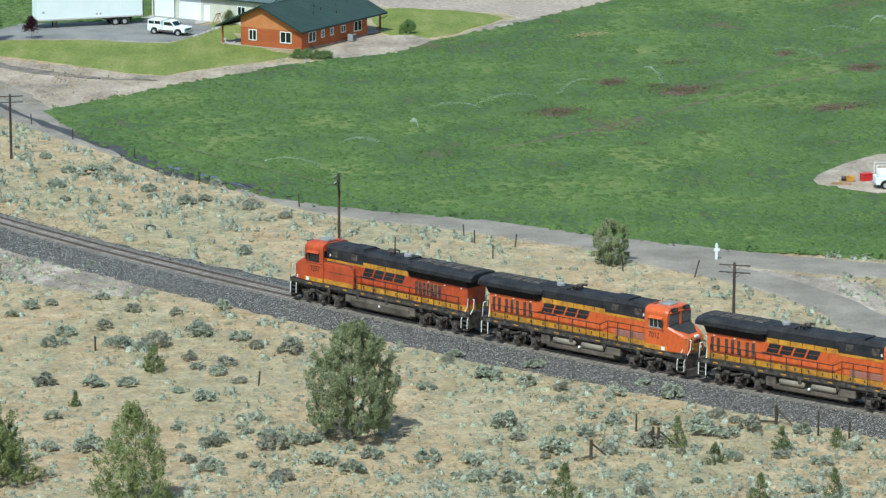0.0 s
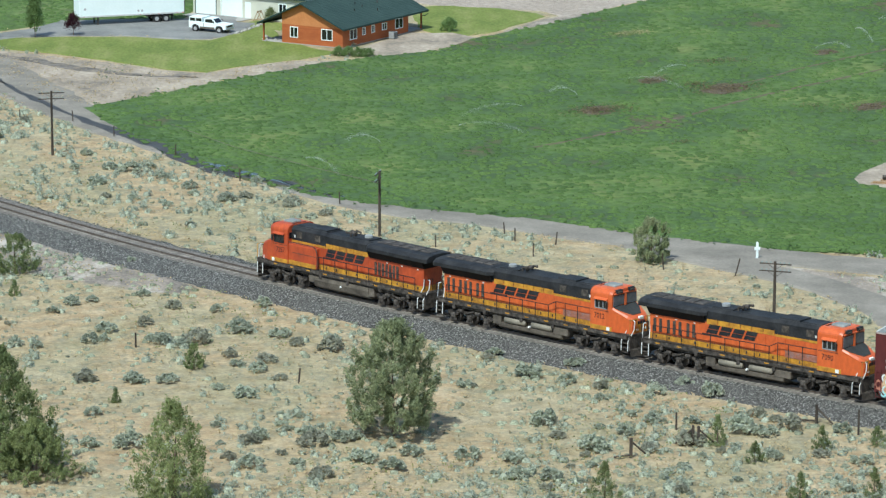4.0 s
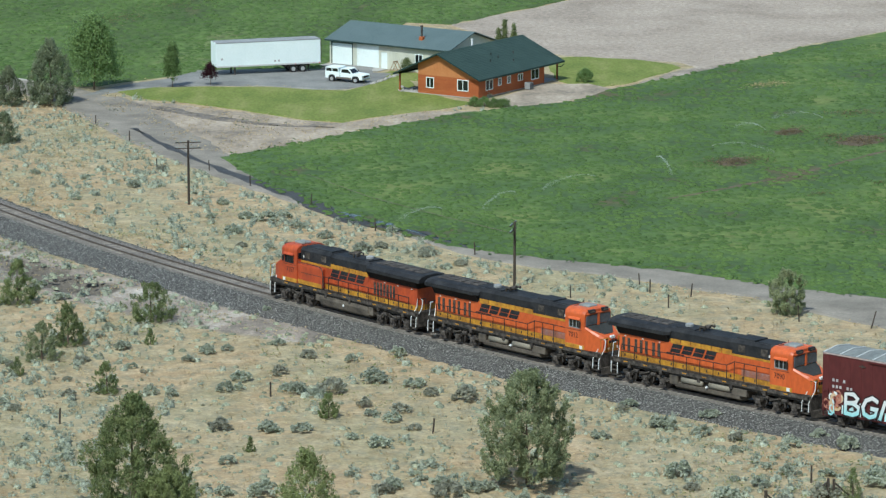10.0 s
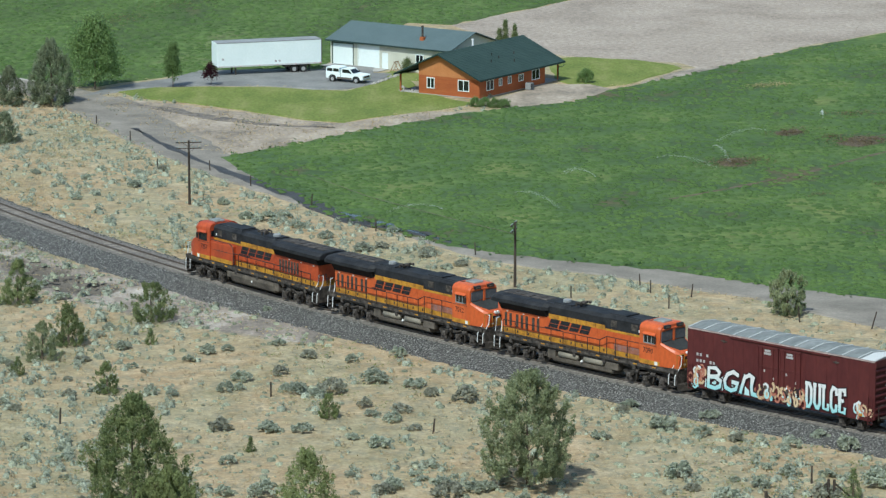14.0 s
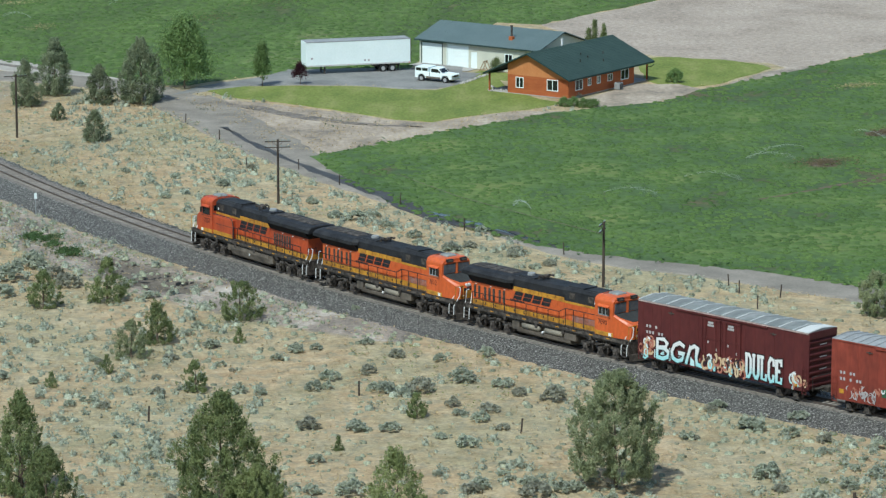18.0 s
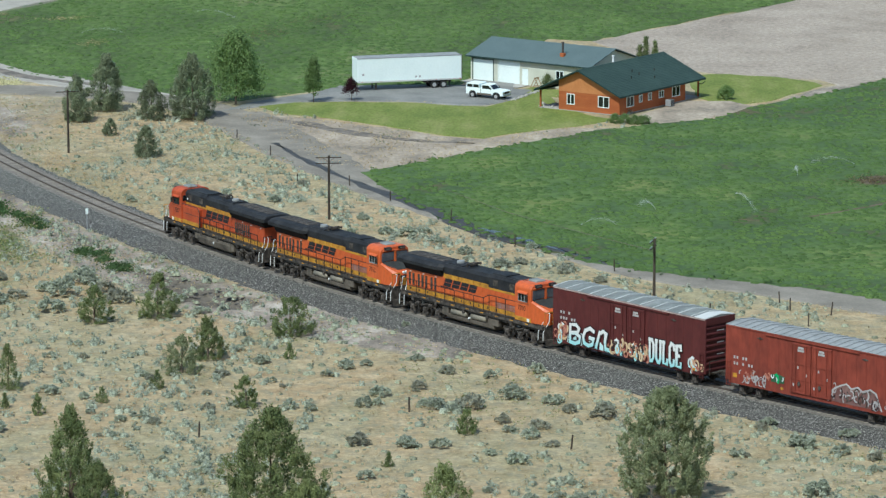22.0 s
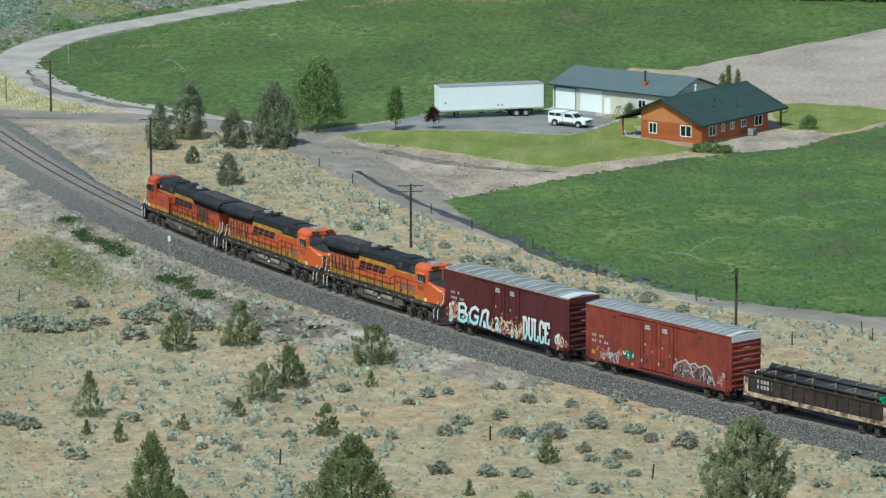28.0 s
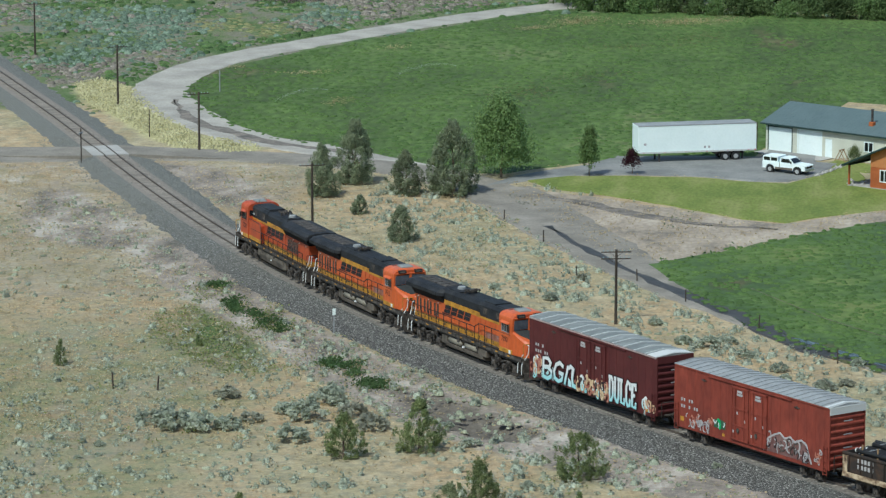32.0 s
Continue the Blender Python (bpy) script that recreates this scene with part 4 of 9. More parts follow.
def bogie(parent, x, axles, wheel_r, length, material="grime", name="truck"):
    """A truck: two side frames, a bolster, and as sub-parts its wheelsets, bearing boxes, springs and brake gear."""
    k = Kit()
    top, low = wheel_r + 0.30, wheel_r - 0.05
    h = length / 2
    for s in (-1, 1):
        y0, y1 = (1.02, 1.18) if s > 0 else (-1.18, -1.02)
        ring = [(-h, low + 0.18), (-h + 0.2, low + 0.02)]
        for a in axles:
            ring += [(a - 0.34, top - 0.16), (a - 0.24, low - 0.02), (a + 0.24, low - 0.02), (a + 0.34, top - 0.16)]
        ring = [p for i, p in enumerate(ring) if i < 2 or -h < p[0] < h]
        ring += [(h - 0.2, low + 0.02), (h, low + 0.18), (h, low + 0.3), (h - 0.5, top), (0.5, top + 0.06), (-0.5, top + 0.06), (-h + 0.5, top), (-h, low + 0.3)]
        k.prism(ring, y0, y1, "y")
    k.box(-0.35, -1.1, wheel_r, 0.35, 1.1, wheel_r + 0.38, 0.05)
    t = part(name, k, material, parent)
    t.matrix_basis = pose(x, 0, 0)
    for s in (-1, 1):
        for a in axles:
            b = Kit().box(a - 0.24, s * 1.24 - 0.12, wheel_r - 0.26, a + 0.24, s * 1.24 + 0.12, wheel_r + 0.16, 0.06)
            b.tube((a, s * 1.2, wheel_r - 0.04), (a, s * 1.42, wheel_r - 0.04), 0.15, 10)
            b.prism([(a - 0.34, wheel_r - 0.36), (a + 0.34, wheel_r - 0.36), (a + 0.26, wheel_r - 0.22), (a - 0.26, wheel_r - 0.22)], s * 1.24 - 0.08, s * 1.24 + 0.08, "y")
            part("bearing_box", b, "box_dust", t, "dusty brown bearing box")
            for dx in (-0.36, 0.36):
                coil = [[(a + dx + (0.1 - 0.02 * (z % 2)) * math.cos(u), s * 1.16 + (0.1 - 0.02 * (z % 2)) * math.sin(u), wheel_r + 0.02 + z * 0.042) for u in (0, 0.785, 1.57, 2.356, 3.142, 3.927, 4.712, 5.498)] for z in range(8)]
                part("spring", Kit().loft(coil), material, t)
        if len(axles) == 3:
            for dx in (-0.95, 0.95):
                part("brake_cylinder", Kit().tube((dx - 0.25, s * 1.3, top + 0.06), (dx + 0.25, s * 1.3, top + 0.06), 0.13, 10).box(dx - 0.05, s * 1.26 - 0.05, low - 0.05, dx + 0.05, s * 1.26 + 0.05, top), "box_dust", t)
            part("damper", Kit().tube((-0.5, s * 1.3, top - 0.1), (0.5, s * 1.3, top + 0.16), 0.06, 8), material, t)
        else:
            part("spring_nest", Kit().tube((-0.12, s * 1.1, low - 0.1), (-0.12, s * 1.1, top - 0.1), 0.1, 8).tube((0.12, s * 1.1, low - 0.1), (0.12, s * 1.1, top - 0.1), 0.1, 8), material, t)
    me = Kit()
    me.tube((0, -0.7, 0), (0, 0.7, 0), 0.09, 8)
    for s in (-1, 1):
        me.tube((0, s * 0.70, 0), (0, s * 0.83, 0), wheel_r, 20)
        me.tube((0, s * 0.67, 0), (0, s * 0.70, 0), wheel_r + 0.03, 20)
        me.tube((0, s * 0.83, 0), (0, s * 0.87, 0), wheel_r * 0.35, 10)
        me.box(-wheel_r * 0.7, s * 0.84 - 0.01, -0.04, wheel_r * 0.7, s * 0.84 + 0.015, 0.04)
    wheel = me.mesh("wheelset", material)
    for a in axles:
        w = part("wheelset", wheel, material, t)
        w.matrix_basis = pose(a, 0, wheel_r)
        WHEELS.append((w, a, wheel_r))
    return t


WHEELS = []


def coupler(parent, x, s):
    k = Kit().box(x - s * 0.75 if s > 0 else x, -0.14, 0.75, x if s > 0 else x + 0.75, 0.14, 1.02, 0.03)
    k.box(x - 0.16, -0.24, 0.72, x + 0.14, 0.24, 1.05, 0.04)
    part("coupler", k, "grime", parent)
    for y in (-0.42, 0.46):
        part("air_hose", Kit().pipe([(x - s * 0.5, y, 0.98), (x - s * 0.25, y, 0.72), (x - s * 0.02, y, 0.55), (x + s * 0.12, y, 0.6)], 0.035), "rubber", parent)


def arch(w, zl, zt, top=0.25, n=5):
    """The outline (y, z) of a body of half width w with a rounded top."""
    ring = [(-w, zl), (w, zl), (w, zt - top)]
    ring += [(w - top * 1.6 * (1 - math.cos(a)), zt - top + top * math.sin(a)) for a in [math.pi / 2 * i / n for i in range(1, n + 1)]]
    ring += [(-y, z) for y, z in reversed(ring[2:])]
    return ring


def slanted(x0, x1, z0, z1, lean=0.55):
    """A leaning four-sided outline (x, z)."""
    return [(x0 + lean * (z0 - 2.7), z0), (x1 + lean * (z0 - 2.7), z0), (x1 + lean * (z1 - 2.7), z1), (x0 + lean * (z1 - 2.7), z1)]


def locomotive(number, label, tanks, dull, wing, mark):
    """A six-axle wide-cab diesel locomotive, cab at +x, rail top at z 0, 22.3 m over the couplers; wing: where the radiator roof begins; mark: where the emblem begins."""
    R = thing("locomotive", Matrix.Identity(4), label, "locomotive", "locomotives at the head of the train")
    paint = "orange_dull" if dull else "orange"
    hw = 1.04
    k = Kit().box(-10.45, -1.32, 1.10, 10.45, 1.32, 1.50, 0.03)
    for s in (-1, 1):
        k.box(-10.2, s * 1.42 - 0.07, 1.30, 10.2, s * 1.42 + 0.07, 1.62, 0.02)
    k.box(-10.4, -1.49, 1.56, 10.4, 1.49, 1.62)
    part("frame", k, "grime", R, "dark underframe and walkway")
    # lower yellow band and main hood
    part("lower_band", Kit().box(-9.9, -hw - 0.012, 1.62, 6.5, hw + 0.012, 2.02), "yellow", R, "yellow stripe along the walkway")
    part("hood", Kit().box(-9.9, -hw, 2.02, 6.5, hw, 3.40), paint, R, "orange engine hood")
    k = Kit().box(wing - 0.2, -hw + 0.02, 3.38, 6.45, hw - 0.02, 3.7)
    part("hood_shoulder", k, "black", R)
    # yellow side doors under the roof, then a narrow stripe that runs on to the cab
    n = 6
    span = (2.1 - wing) / n
    for s in (-1, 1):
        y0, y1 = sorted((s * (hw - 0.03), s * (hw + 0.025)))
        for i in range(n):
            panel = Kit().box(wing + i * span + 0.03, y0, 3.28, wing + (i + 1) * span - 0.03, y1, 3.64, 0.012)
            for j in range(3):
                x = wing + (i + 0.2 + 0.3 * j) * span
                panel.box(x, min(y0, y1) - 0.01, 3.50, x + 0.14, max(y0, y1) + 0.012, 3.56)
            part("yellow_door", panel, "yellow", R, "yellow access door under the roof")
        part("upper_band", Kit().box(2.13, y0, 3.26, 6.45, y1, 3.42), "yellow", R, "narrow yellow stripe up to the cab")
    k = Kit().prism([(-hw - 0.03, 3.64), (hw + 0.03, 3.64), (hw + 0.03, 4.16), (0.84, 4.38), (-0.84, 4.38), (-hw - 0.03, 4.16)], wing - 0.1, 2.1)
    k.prism([(-hw - 0.02, 3.42), (hw + 0.02, 3.42), (hw + 0.02, 4.20), (0.84, 4.42), (-0.84, 4.42), (-hw - 0.02, 4.20)], 2.1, 6.42)
    roof = part("hood_roof", k, "black", R, "black hood roof")
    part("roof_hatch", Kit().prism([(-0.78, 4.36), (0.78, 4.36), (0.70, 4.47), (-0.70, 4.47)], wing + 0.3, wing + 2.3), "black", roof)
    part("roof_hatch", Kit().prism([(-0.80, 4.38), (0.80, 4.38), (0.72, 4.52), (-0.72, 4.52)], 2.3, 4.2), "black", roof)
    part("roof_hatch", Kit().prism([(-0.74, 4.38), (0.74, 4.38), (0.66, 4.48), (-0.66, 4.48)], 4.4, 6.2), "black", roof)
    for s in (-1, 1):
        for x in (3.1, 5.4):
            part("side_grille", Kit().box(x - 0.34, s * (hw + 0.02) - 0.02, 3.62, x + 0.34, s * (hw + 0.02) + 0.02, 4.08, 0.01), "grime", roof, "dusty square filter grille")
        part("marker_light", Kit().box(5.9, s * (hw + 0.03) - 0.03, 3.62, 6.02, s * (hw + 0.03) + 0.03, 3.80), "white_steel", roof)
    # radiator section: dark slanted cores under a broad flat overhanging roof
    ring = [(-hw, 3.30), (hw, 3.30), (1.44, 3.88), (-1.44, 3.88)]
    part("radiator_core", Kit().prism(ring, -10.0, wing - 0.15), "core", R, "dark slanted radiator cores")
    prof = [(-1.56, 3.86), (1.56, 3.86), (1.56, 4.12), (1.22, 4.34), (0.5, 4.43), (-0.5, 4.43), (-1.22, 4.34), (-1.56, 4.12)]
    k = Kit().loft([[(-10.75, y * 0.97, 3.88 + (z - 3.88) * 0.92) for y, z in prof], [(-10.6, y, z) for y, z in prof], [(wing - 0.35, y, z) for y, z in prof], [(wing + 0.1, y * 0.76, 3.86 + (z - 3.86) * 0.8) for y, z in prof]])
    rad = part("radiator_wing", k, "black", R, "black overhanging radiator roof")
    for s in (-1, 1):
        for i in range(3):
            x0 = -10.4 + i * (wing + 9.9) / 3
            part("wing_panel", Kit().box(x0, s * 1.565 - 0.012, 3.90, x0 + (wing + 9.9) / 3 - 0.08, s * 1.565 + 0.012, 4.09), "black", rad)
    for i in range(5):
        x = -10.1 + i * (wing + 9.6) / 5
        f = Kit().prism([(-0.62, 4.425), (0.62, 4.425), (0.55, 4.46), (-0.55, 4.46)], x, x + (wing + 9.6) / 5 - 0.14)
        part("radiator_fan_screen", f, "grime", rad)
    # louvred vents low on the radiator cabinet
    for s in (-1, 1):
        for i in range(7):
            x = (-9.55 + i * 0.56 + (0.22 if i > 1 else 0) + (0.22 if i > 4 else 0)) if tanks else -6.9 + i * 0.44
            k = Kit().box(x, s * (hw + 0.015) - 0.02, 2.15, x + 0.27, s * (hw + 0.015) + 0.02, 3.08)
            for j in range(7):
                k.box(x + 0.02, s * (hw + 0.035) - 0.015, 2.20 + j * 0.12, x + 0.25, s * (hw + 0.035) + 0.015, 2.24 + j * 0.12)
            part("vent", k, "grime", R, "dark louvred vent")
        for x in (-9.3, -7.4, -5.6):
            part("sand_cap", Kit().box(x, s * (hw + 0.03) - 0.03, 3.16, x + 0.14, s * (hw + 0.03) + 0.03, 3.22), "white_steel", R)
    # hood doors
    door = Kit().box(-0.42, -0.012, -0.58, 0.42, 0.012, 0.58, 0.01).box(0.30, 0.0, -0.06, 0.35, 0.04, 0.06).box(-0.43, 0, 0.3, -0.38, 0.03, 0.4).box(-0.43, 0, -0.4, -0.38, 0.03, -0.3).mesh("hood_door", paint)
    for s in (-1, 1):
        for i in range(10 if s < 0 else 7):
            ob = part("hood_door", door, paint, R)
            ob.matrix_basis = pose(-3.8 + i * 0.93, s * (hw + 0.014), 2.66, 0, 0, 0 if s > 0 else 180)
        for i in range(12):
            x = -9.3 + i * 1.25
            part("band_latch", Kit().box(x, s * (hw + 0.03) - 0.02, 1.74, x + 0.1, s * (hw + 0.03) + 0.02, 1.92), "grime", R)
    # roof fittings
    rim = [(math.cos(b), math.sin(b)) for b in np.linspace(0, 6.28319, 13)[:-1]]
    part("exhaust_stack", Kit().loft([[(wing + 1.1 + r * c, r * d, z) for c, d in rim] for r, z in ((0.36, 4.3), (0.34, 4.62), (0.28, 4.66))]), "galv", R, "pale worn exhaust stack")
    for dx, dy in ((0, 0.1), (0.14, -0.16), (-0.12, 0.32), (0.1, 0.5), (-0.1, -0.4)):
        part("horn", Kit().tube((wing + 2.6 + dx, dy, 4.64), (wing + 3.2 + dx, dy, 4.66), 0.04, 8, 0.11).box(wing + 2.6 + dx, dy - 0.05, 4.36, wing + 2.7 + dx, dy + 0.05, 4.66), "grime", R, "dark air horn")
    # a wide electrical cabinet on one side, an open walkway with a screen on the other
    cabinet = part("cabinet", Kit().box(2.9, 0.9, 1.62, 6.5, 1.42, 3.16, 0.06), paint, R, "orange equipment cabinet behind the cab")
    part("cabinet_band", Kit().box(2.95, 1.405, 1.64, 6.5, 1.432, 1.96), "yellow", cabinet)
    part("cabinet_seam", Kit().box(2.95, 1.42, 2.52, 5.9, 1.428, 2.56), "grime", cabinet)
    part("cabinet_pipe", Kit().pipe([(2.75, 1.45, 1.62), (2.75, 1.45, 2.9), (2.95, 1.45, 3.2), (3.3, 1.45, 3.3), (6.3, 1.45, 3.3)], 0.035), "grime", cabinet)
    screen = Kit().box(3.1, -hw - 0.04, 1.98, 6.2, -hw, 2.44, 0.01)
    for j in range(5):
        screen.box(3.15, -hw - 0.06, 2.03 + j * 0.08, 6.15, -hw - 0.03, 2.06 + j * 0.08)
    part("cabinet_screen", screen, "faded_screen", R, "dull grey-pink louvred screen")
    # cab with nose
    cabr = arch(1.5, 1.62, 4.50, 0.40)
    k = Kit().loft([[(6.4, y, z) for y, z in cabr], [(8.35, y, z) for y, z in cabr], [(8.62, y * 0.97, z if z < 3.3 else 3.3 + (z - 3.3) * 0.93) for y, z in cabr]])
    cab = part("cab", k, paint, R, "orange wide-nose cab")
    part("visor", Kit().box(8.4, -1.30, 4.14, 8.78, 1.30, 4.22, 0.03), paint, cab)
    part("cab_pillar", Kit().prism([(-0.1, 3.3), (0.1, 3.3), (0.09, 4.2), (-0.09, 4.2)], 8.6, 8.78), paint, cab)
    for s in (-1, 1):
        part("side_window", Kit().box(6.9, s * 1.5 - 0.02, 3.16, 8.1, s * 1.5 + 0.02, 3.70, 0.015), "glass", cab, "dark cab side window")
        fr = Kit()
        for x in (6.86, 7.28, 7.70, 8.07):
            fr.box(x, s * 1.515 - 0.02, 3.12, x + 0.07, s * 1.515 + 0.02, 3.74)
        fr.box(6.86, s * 1.515 - 0.02, 3.10, 8.14, s * 1.515 + 0.02, 3.17)
        part("window_frame", fr, "galv" if s < 0 else "black", cab)
        part("sunshade", Kit().prism([(s * 1.5, 3.80), (s * 1.66, 3.72), (s * 1.68, 3.76), (s * 1.5, 3.90)], 6.82, 8.2), paint, cab)
        part("mirror", Kit().box(8.2, s * 1.66 - 0.1, 3.2, 8.26, s * 1.66 + 0.1, 3.65), "grime", cab)
        part("rear_window", Kit().box(6.38, s * 1.2 - 0.16, 3.5, 6.41, s * 1.2 + 0.16, 3.95), "glass", cab)
        shield = Kit().prism([(s * 0.12, 3.40), (s * 1.34, 3.34), (s * 1.30, 4.02), (s * 0.12, 4.08)], 8.60, 8.72)
        part("windshield", shield, "windscreen", cab, "slanted blue-tinted windscreen")
        board = part("number_board", Kit().box(8.5, s * 0.72 - 0.34, 4.20, 8.80, s * 0.72 + 0.34, 4.44, 0.02), "black", cab)
        part("number_bar", Kit().box(8.79, s * 0.72 - 0.24, 4.27, 8.81, s * 0.72 + 0.24, 4.37), "tank_grey", board)
        part("nose_light", Kit().tube((10.36, s * 0.5, 1.86), (10.45, s * 0.5, 1.86), 0.09, 10), "white_steel", R)
        part("sill_plate", Kit().box(8.1, s * 1.515 - 0.01, 1.66, 8.42, s * 1.515 + 0.01, 1.9), "white_steel", R, "small white plate on the cab sill")
        part("cab_seam", Kit().box(6.5, s * 1.508 - 0.006, 2.96, 8.3, s * 1.508 + 0.006, 2.99), "grime", cab)
    part("roof_unit", Kit().box(6.9, -0.5, 4.44, 8.1, 0.5, 4.62, 0.06), "galv_dark", cab, "pale dusty air-conditioner on the cab roof")
    part("antenna", Kit().box(6.55, -0.8, 4.42, 6.8, 0.8, 4.5, 0.02).tube((6.7, 0.3, 4.5), (6.7, 0.3, 4.75), 0.02, 6), "grime", cab)

    def ring(x, wide, top, edge):
        return [(x, -wide, 1.62), (x, wide, 1.62), (x, wide, top - edge), (x, wide - edge * 0.8, top), (x, edge * 0.8 - wide, top), (x, -wide, top - edge)]
    k = Kit().loft([ring(8.5, 1.47, 3.32, 0.1), ring(9.2, 1.36, 3.08, 0.12), ring(9.9, 1.14, 2.82, 0.16), ring(10.25, 0.98, 2.66, 0.22), ring(10.40, 0.82, 2.42, 0.24)])
    nose = part("nose", k, paint, R, "orange sloped nose")
    part("nose_band", Kit().box(6.42, -1.515, 1.63, 8.6, 1.515, 1.93, 0.02), "yellow", R, "worn yellow stripe along the cab sill")
    part("nose_door", Kit().box(10.37, -0.35, 1.66, 10.42, 0.35, 2.2), "yellow", nose, "yellow lower nose door")
    for y in (-0.62, 0.62):
        part("nose_panel", Kit().box(10.28, y - 0.24, 1.64, 10.40, y + 0.24, 1.98, 0.01), "yellow", nose)
    part("nose_lamp", Kit().tube((10.3, -0.62, 2.5), (10.36, -0.62, 2.5), 0.13, 10), "maroon", nose)
    for i in range(3):
        em = Kit().prism([(-0.50 + i * 0.32, 2.22), (-0.28 + i * 0.32, 2.22), (-0.22 + i * 0.32, 2.42), (-0.44 + i * 0.32, 2.42)], 10.36, 10.425)
        part("emblem_shape", em, "black", nose, "dark slanted emblem shape on the nose")
    for q in (-1, 1):
        for i in range(3):
            x0 = 9.35 + i * 0.3
            y0 = q * (1.31 - (x0 - 9.2) * 0.343)
            y1 = q * (1.31 - (x0 + 0.2 - 9.2) * 0.343)
            em = Kit().add([(x0, y0, 2.3), (x0 + 0.2, y1, 2.3), (x0 + 0.28, y1 - q * 0.02, 2.58), (x0 + 0.08, y0 - q * 0.02, 2.58), (x0, y0 + q * 0.03, 2.3), (x0 + 0.2, y1 + q * 0.03, 2.3), (x0 + 0.28, y1 + q * 0.01, 2.58), (x0 + 0.08, y0 + q * 0.01, 2.58)], [(0, 1, 2, 3), (4, 5, 6, 7), (0, 1, 5, 4), (1, 2, 6, 5), (2, 3, 7, 6), (3, 0, 4, 7)])
            part("emblem_shape", em, "black", nose, "dark slanted emblem shape on the nose")
    k = Kit().loft([[(8.64, -1.3, 3.24), (8.64, 1.3, 3.24), (8.64, 1.28, 3.33), (8.64, -1.28, 3.33)], [(9.2, -1.14, 3.02), (9.2, 1.14, 3.02), (9.2, 1.12, 3.11), (9.2, -1.12, 3.11)], [(9.95, -0.5, 2.74), (9.95, 0.5, 2.74), (9.95, 0.48, 2.83), (9.95, -0.48, 2.83)]])
    part("dark_panel", k, "panel_grey", R, "dark grey anti-glare panel on the nose")
    for y in (-0.13, 0.13):
        part("headlight", Kit().tube((10.25, y, 2.64), (10.45, y, 2.64), 0.11, 10), "white_steel", R)
    # pilots, plow, steps and rails at the four corners
    for s in (-1, 1):
        part("pilot", Kit().box(s * 10.42 - 0.06, -1.45, 0.5, s * 10.42 + 0.06, 1.45, 1.6, 0.02), "grime", R)
        if s > 0:
            part("plow", Kit().loft([[(10.45, -1.4, 0.62), (10.45, 1.4, 0.62), (10.45, 1.3, 0.1), (10.45, -1.3, 0.1)], [(10.75, -0.9, 0.56), (10.75, 0.9, 0.56), (10.95, 0.5, 0.12), (10.95, -0.5, 0.12)]]), "grime", R, "dusty dark snow plow")
        coupler(R, s * 10.95, s)
        for y in (-1, 1):
            for j in range(4):
                part("step_tread", Kit().box(s * 10.0 - 0.30, y * 1.25 - 0.22, 0.36 + j * 0.31, s * 10.0 + 0.30, y * 1.25 + 0.22, 0.41 + j * 0.31), "grime", R)
            for dx in (-0.33, 0.33):
                part("step_stringer", Kit().box(s * 10.0 + dx - 0.02, y * 1.40 - 0.04, 0.34, s * 10.0 + dx + 0.02, y * 1.40 + 0.04, 1.6), "grime", R)
            for dx in (-0.34, 0.34):
                g = Kit().pipe([(s * 10.0 + dx, y * 1.52, 0.5), (s * 10.0 + dx, y * 1.50, 1.15), (s * 10.0 + dx + s * 0.25, y * 1.06, 1.95), (s * 10.0 + dx + s * 0.25, y * 0.98, 2.52), (s * 10.0 + dx, y * 0.96, 2.58)], 0.035)
                part("grab_rail", g, "white_steel", R, "white grab rail by the steps")
            g = Kit().pipe([(s * 10.45, y * 1.40, 1.62), (s * 10.45, y * 1.40, 2.62), (s * 10.45, y * 0.55, 2.62), (s * 10.45, y * 0.55, 1.62)], 0.028)
            part("end_rail", g, "yellow" if s > 0 else "black", R)
    # side handrails; on the open side they climb beside the cab
    post = Kit().tube((0, 0, 0), (0, 0, 1.02), 0.034, 6).mesh("stanchion", "black")
    tall = Kit().tube((0, 0, 0), (0, 0, 1.36), 0.034, 6).mesh("tall_stanchion", "black")
    for s in (-1, 1):
        xs = [-9.3, -7.9, -6.5, -5.1, -3.7, -2.3, -0.9, 0.5, 1.9] + ([] if s < 0 else [2.6])
        for x in xs:
            part("stanchion", post, "black", R).matrix_basis = pose(x, s * 1.45, 1.60)
        end = xs[-1]
        rail = Kit().pipe([(-9.3, s * 1.45, 2.62), (end, s * 1.45, 2.62)], 0.034).pipe([(-9.3, s * 1.45, 2.12), (end, s * 1.45, 2.12)], 0.02)
        if s < 0:
            for x in (2.7, 3.7, 5.0):
                part("stanchion", tall, "black", R).matrix_basis = pose(x, s * 1.45, 1.60)
            rail.pipe([(1.9, -1.45, 2.62), (2.7, -1.45, 2.96), (6.3, -1.45, 2.96)], 0.034)
        part("handrail", rail, "black", R)
        for i in range(9):
            x = -9.0 + i * 2.1
            part("reflector", Kit().box(x, s * 1.497 - 0.006, 1.42, x + 0.42, s * 1.497 + 0.006, 1.50), "yellow", R, "pale reflective dash on the sill")
        for x in (-8.6, -5.2, -1.2, 2.2, 5.6):
            part("sill_bracket", Kit().box(x, s * 1.40 - 0.08, 1.02, x + 0.3, s * 1.40 + 0.08, 1.32, 0.02), "box_dust", R)
        # plain slanted bars stand for the operator's mark
        y0 = s * (hw + 0.035)
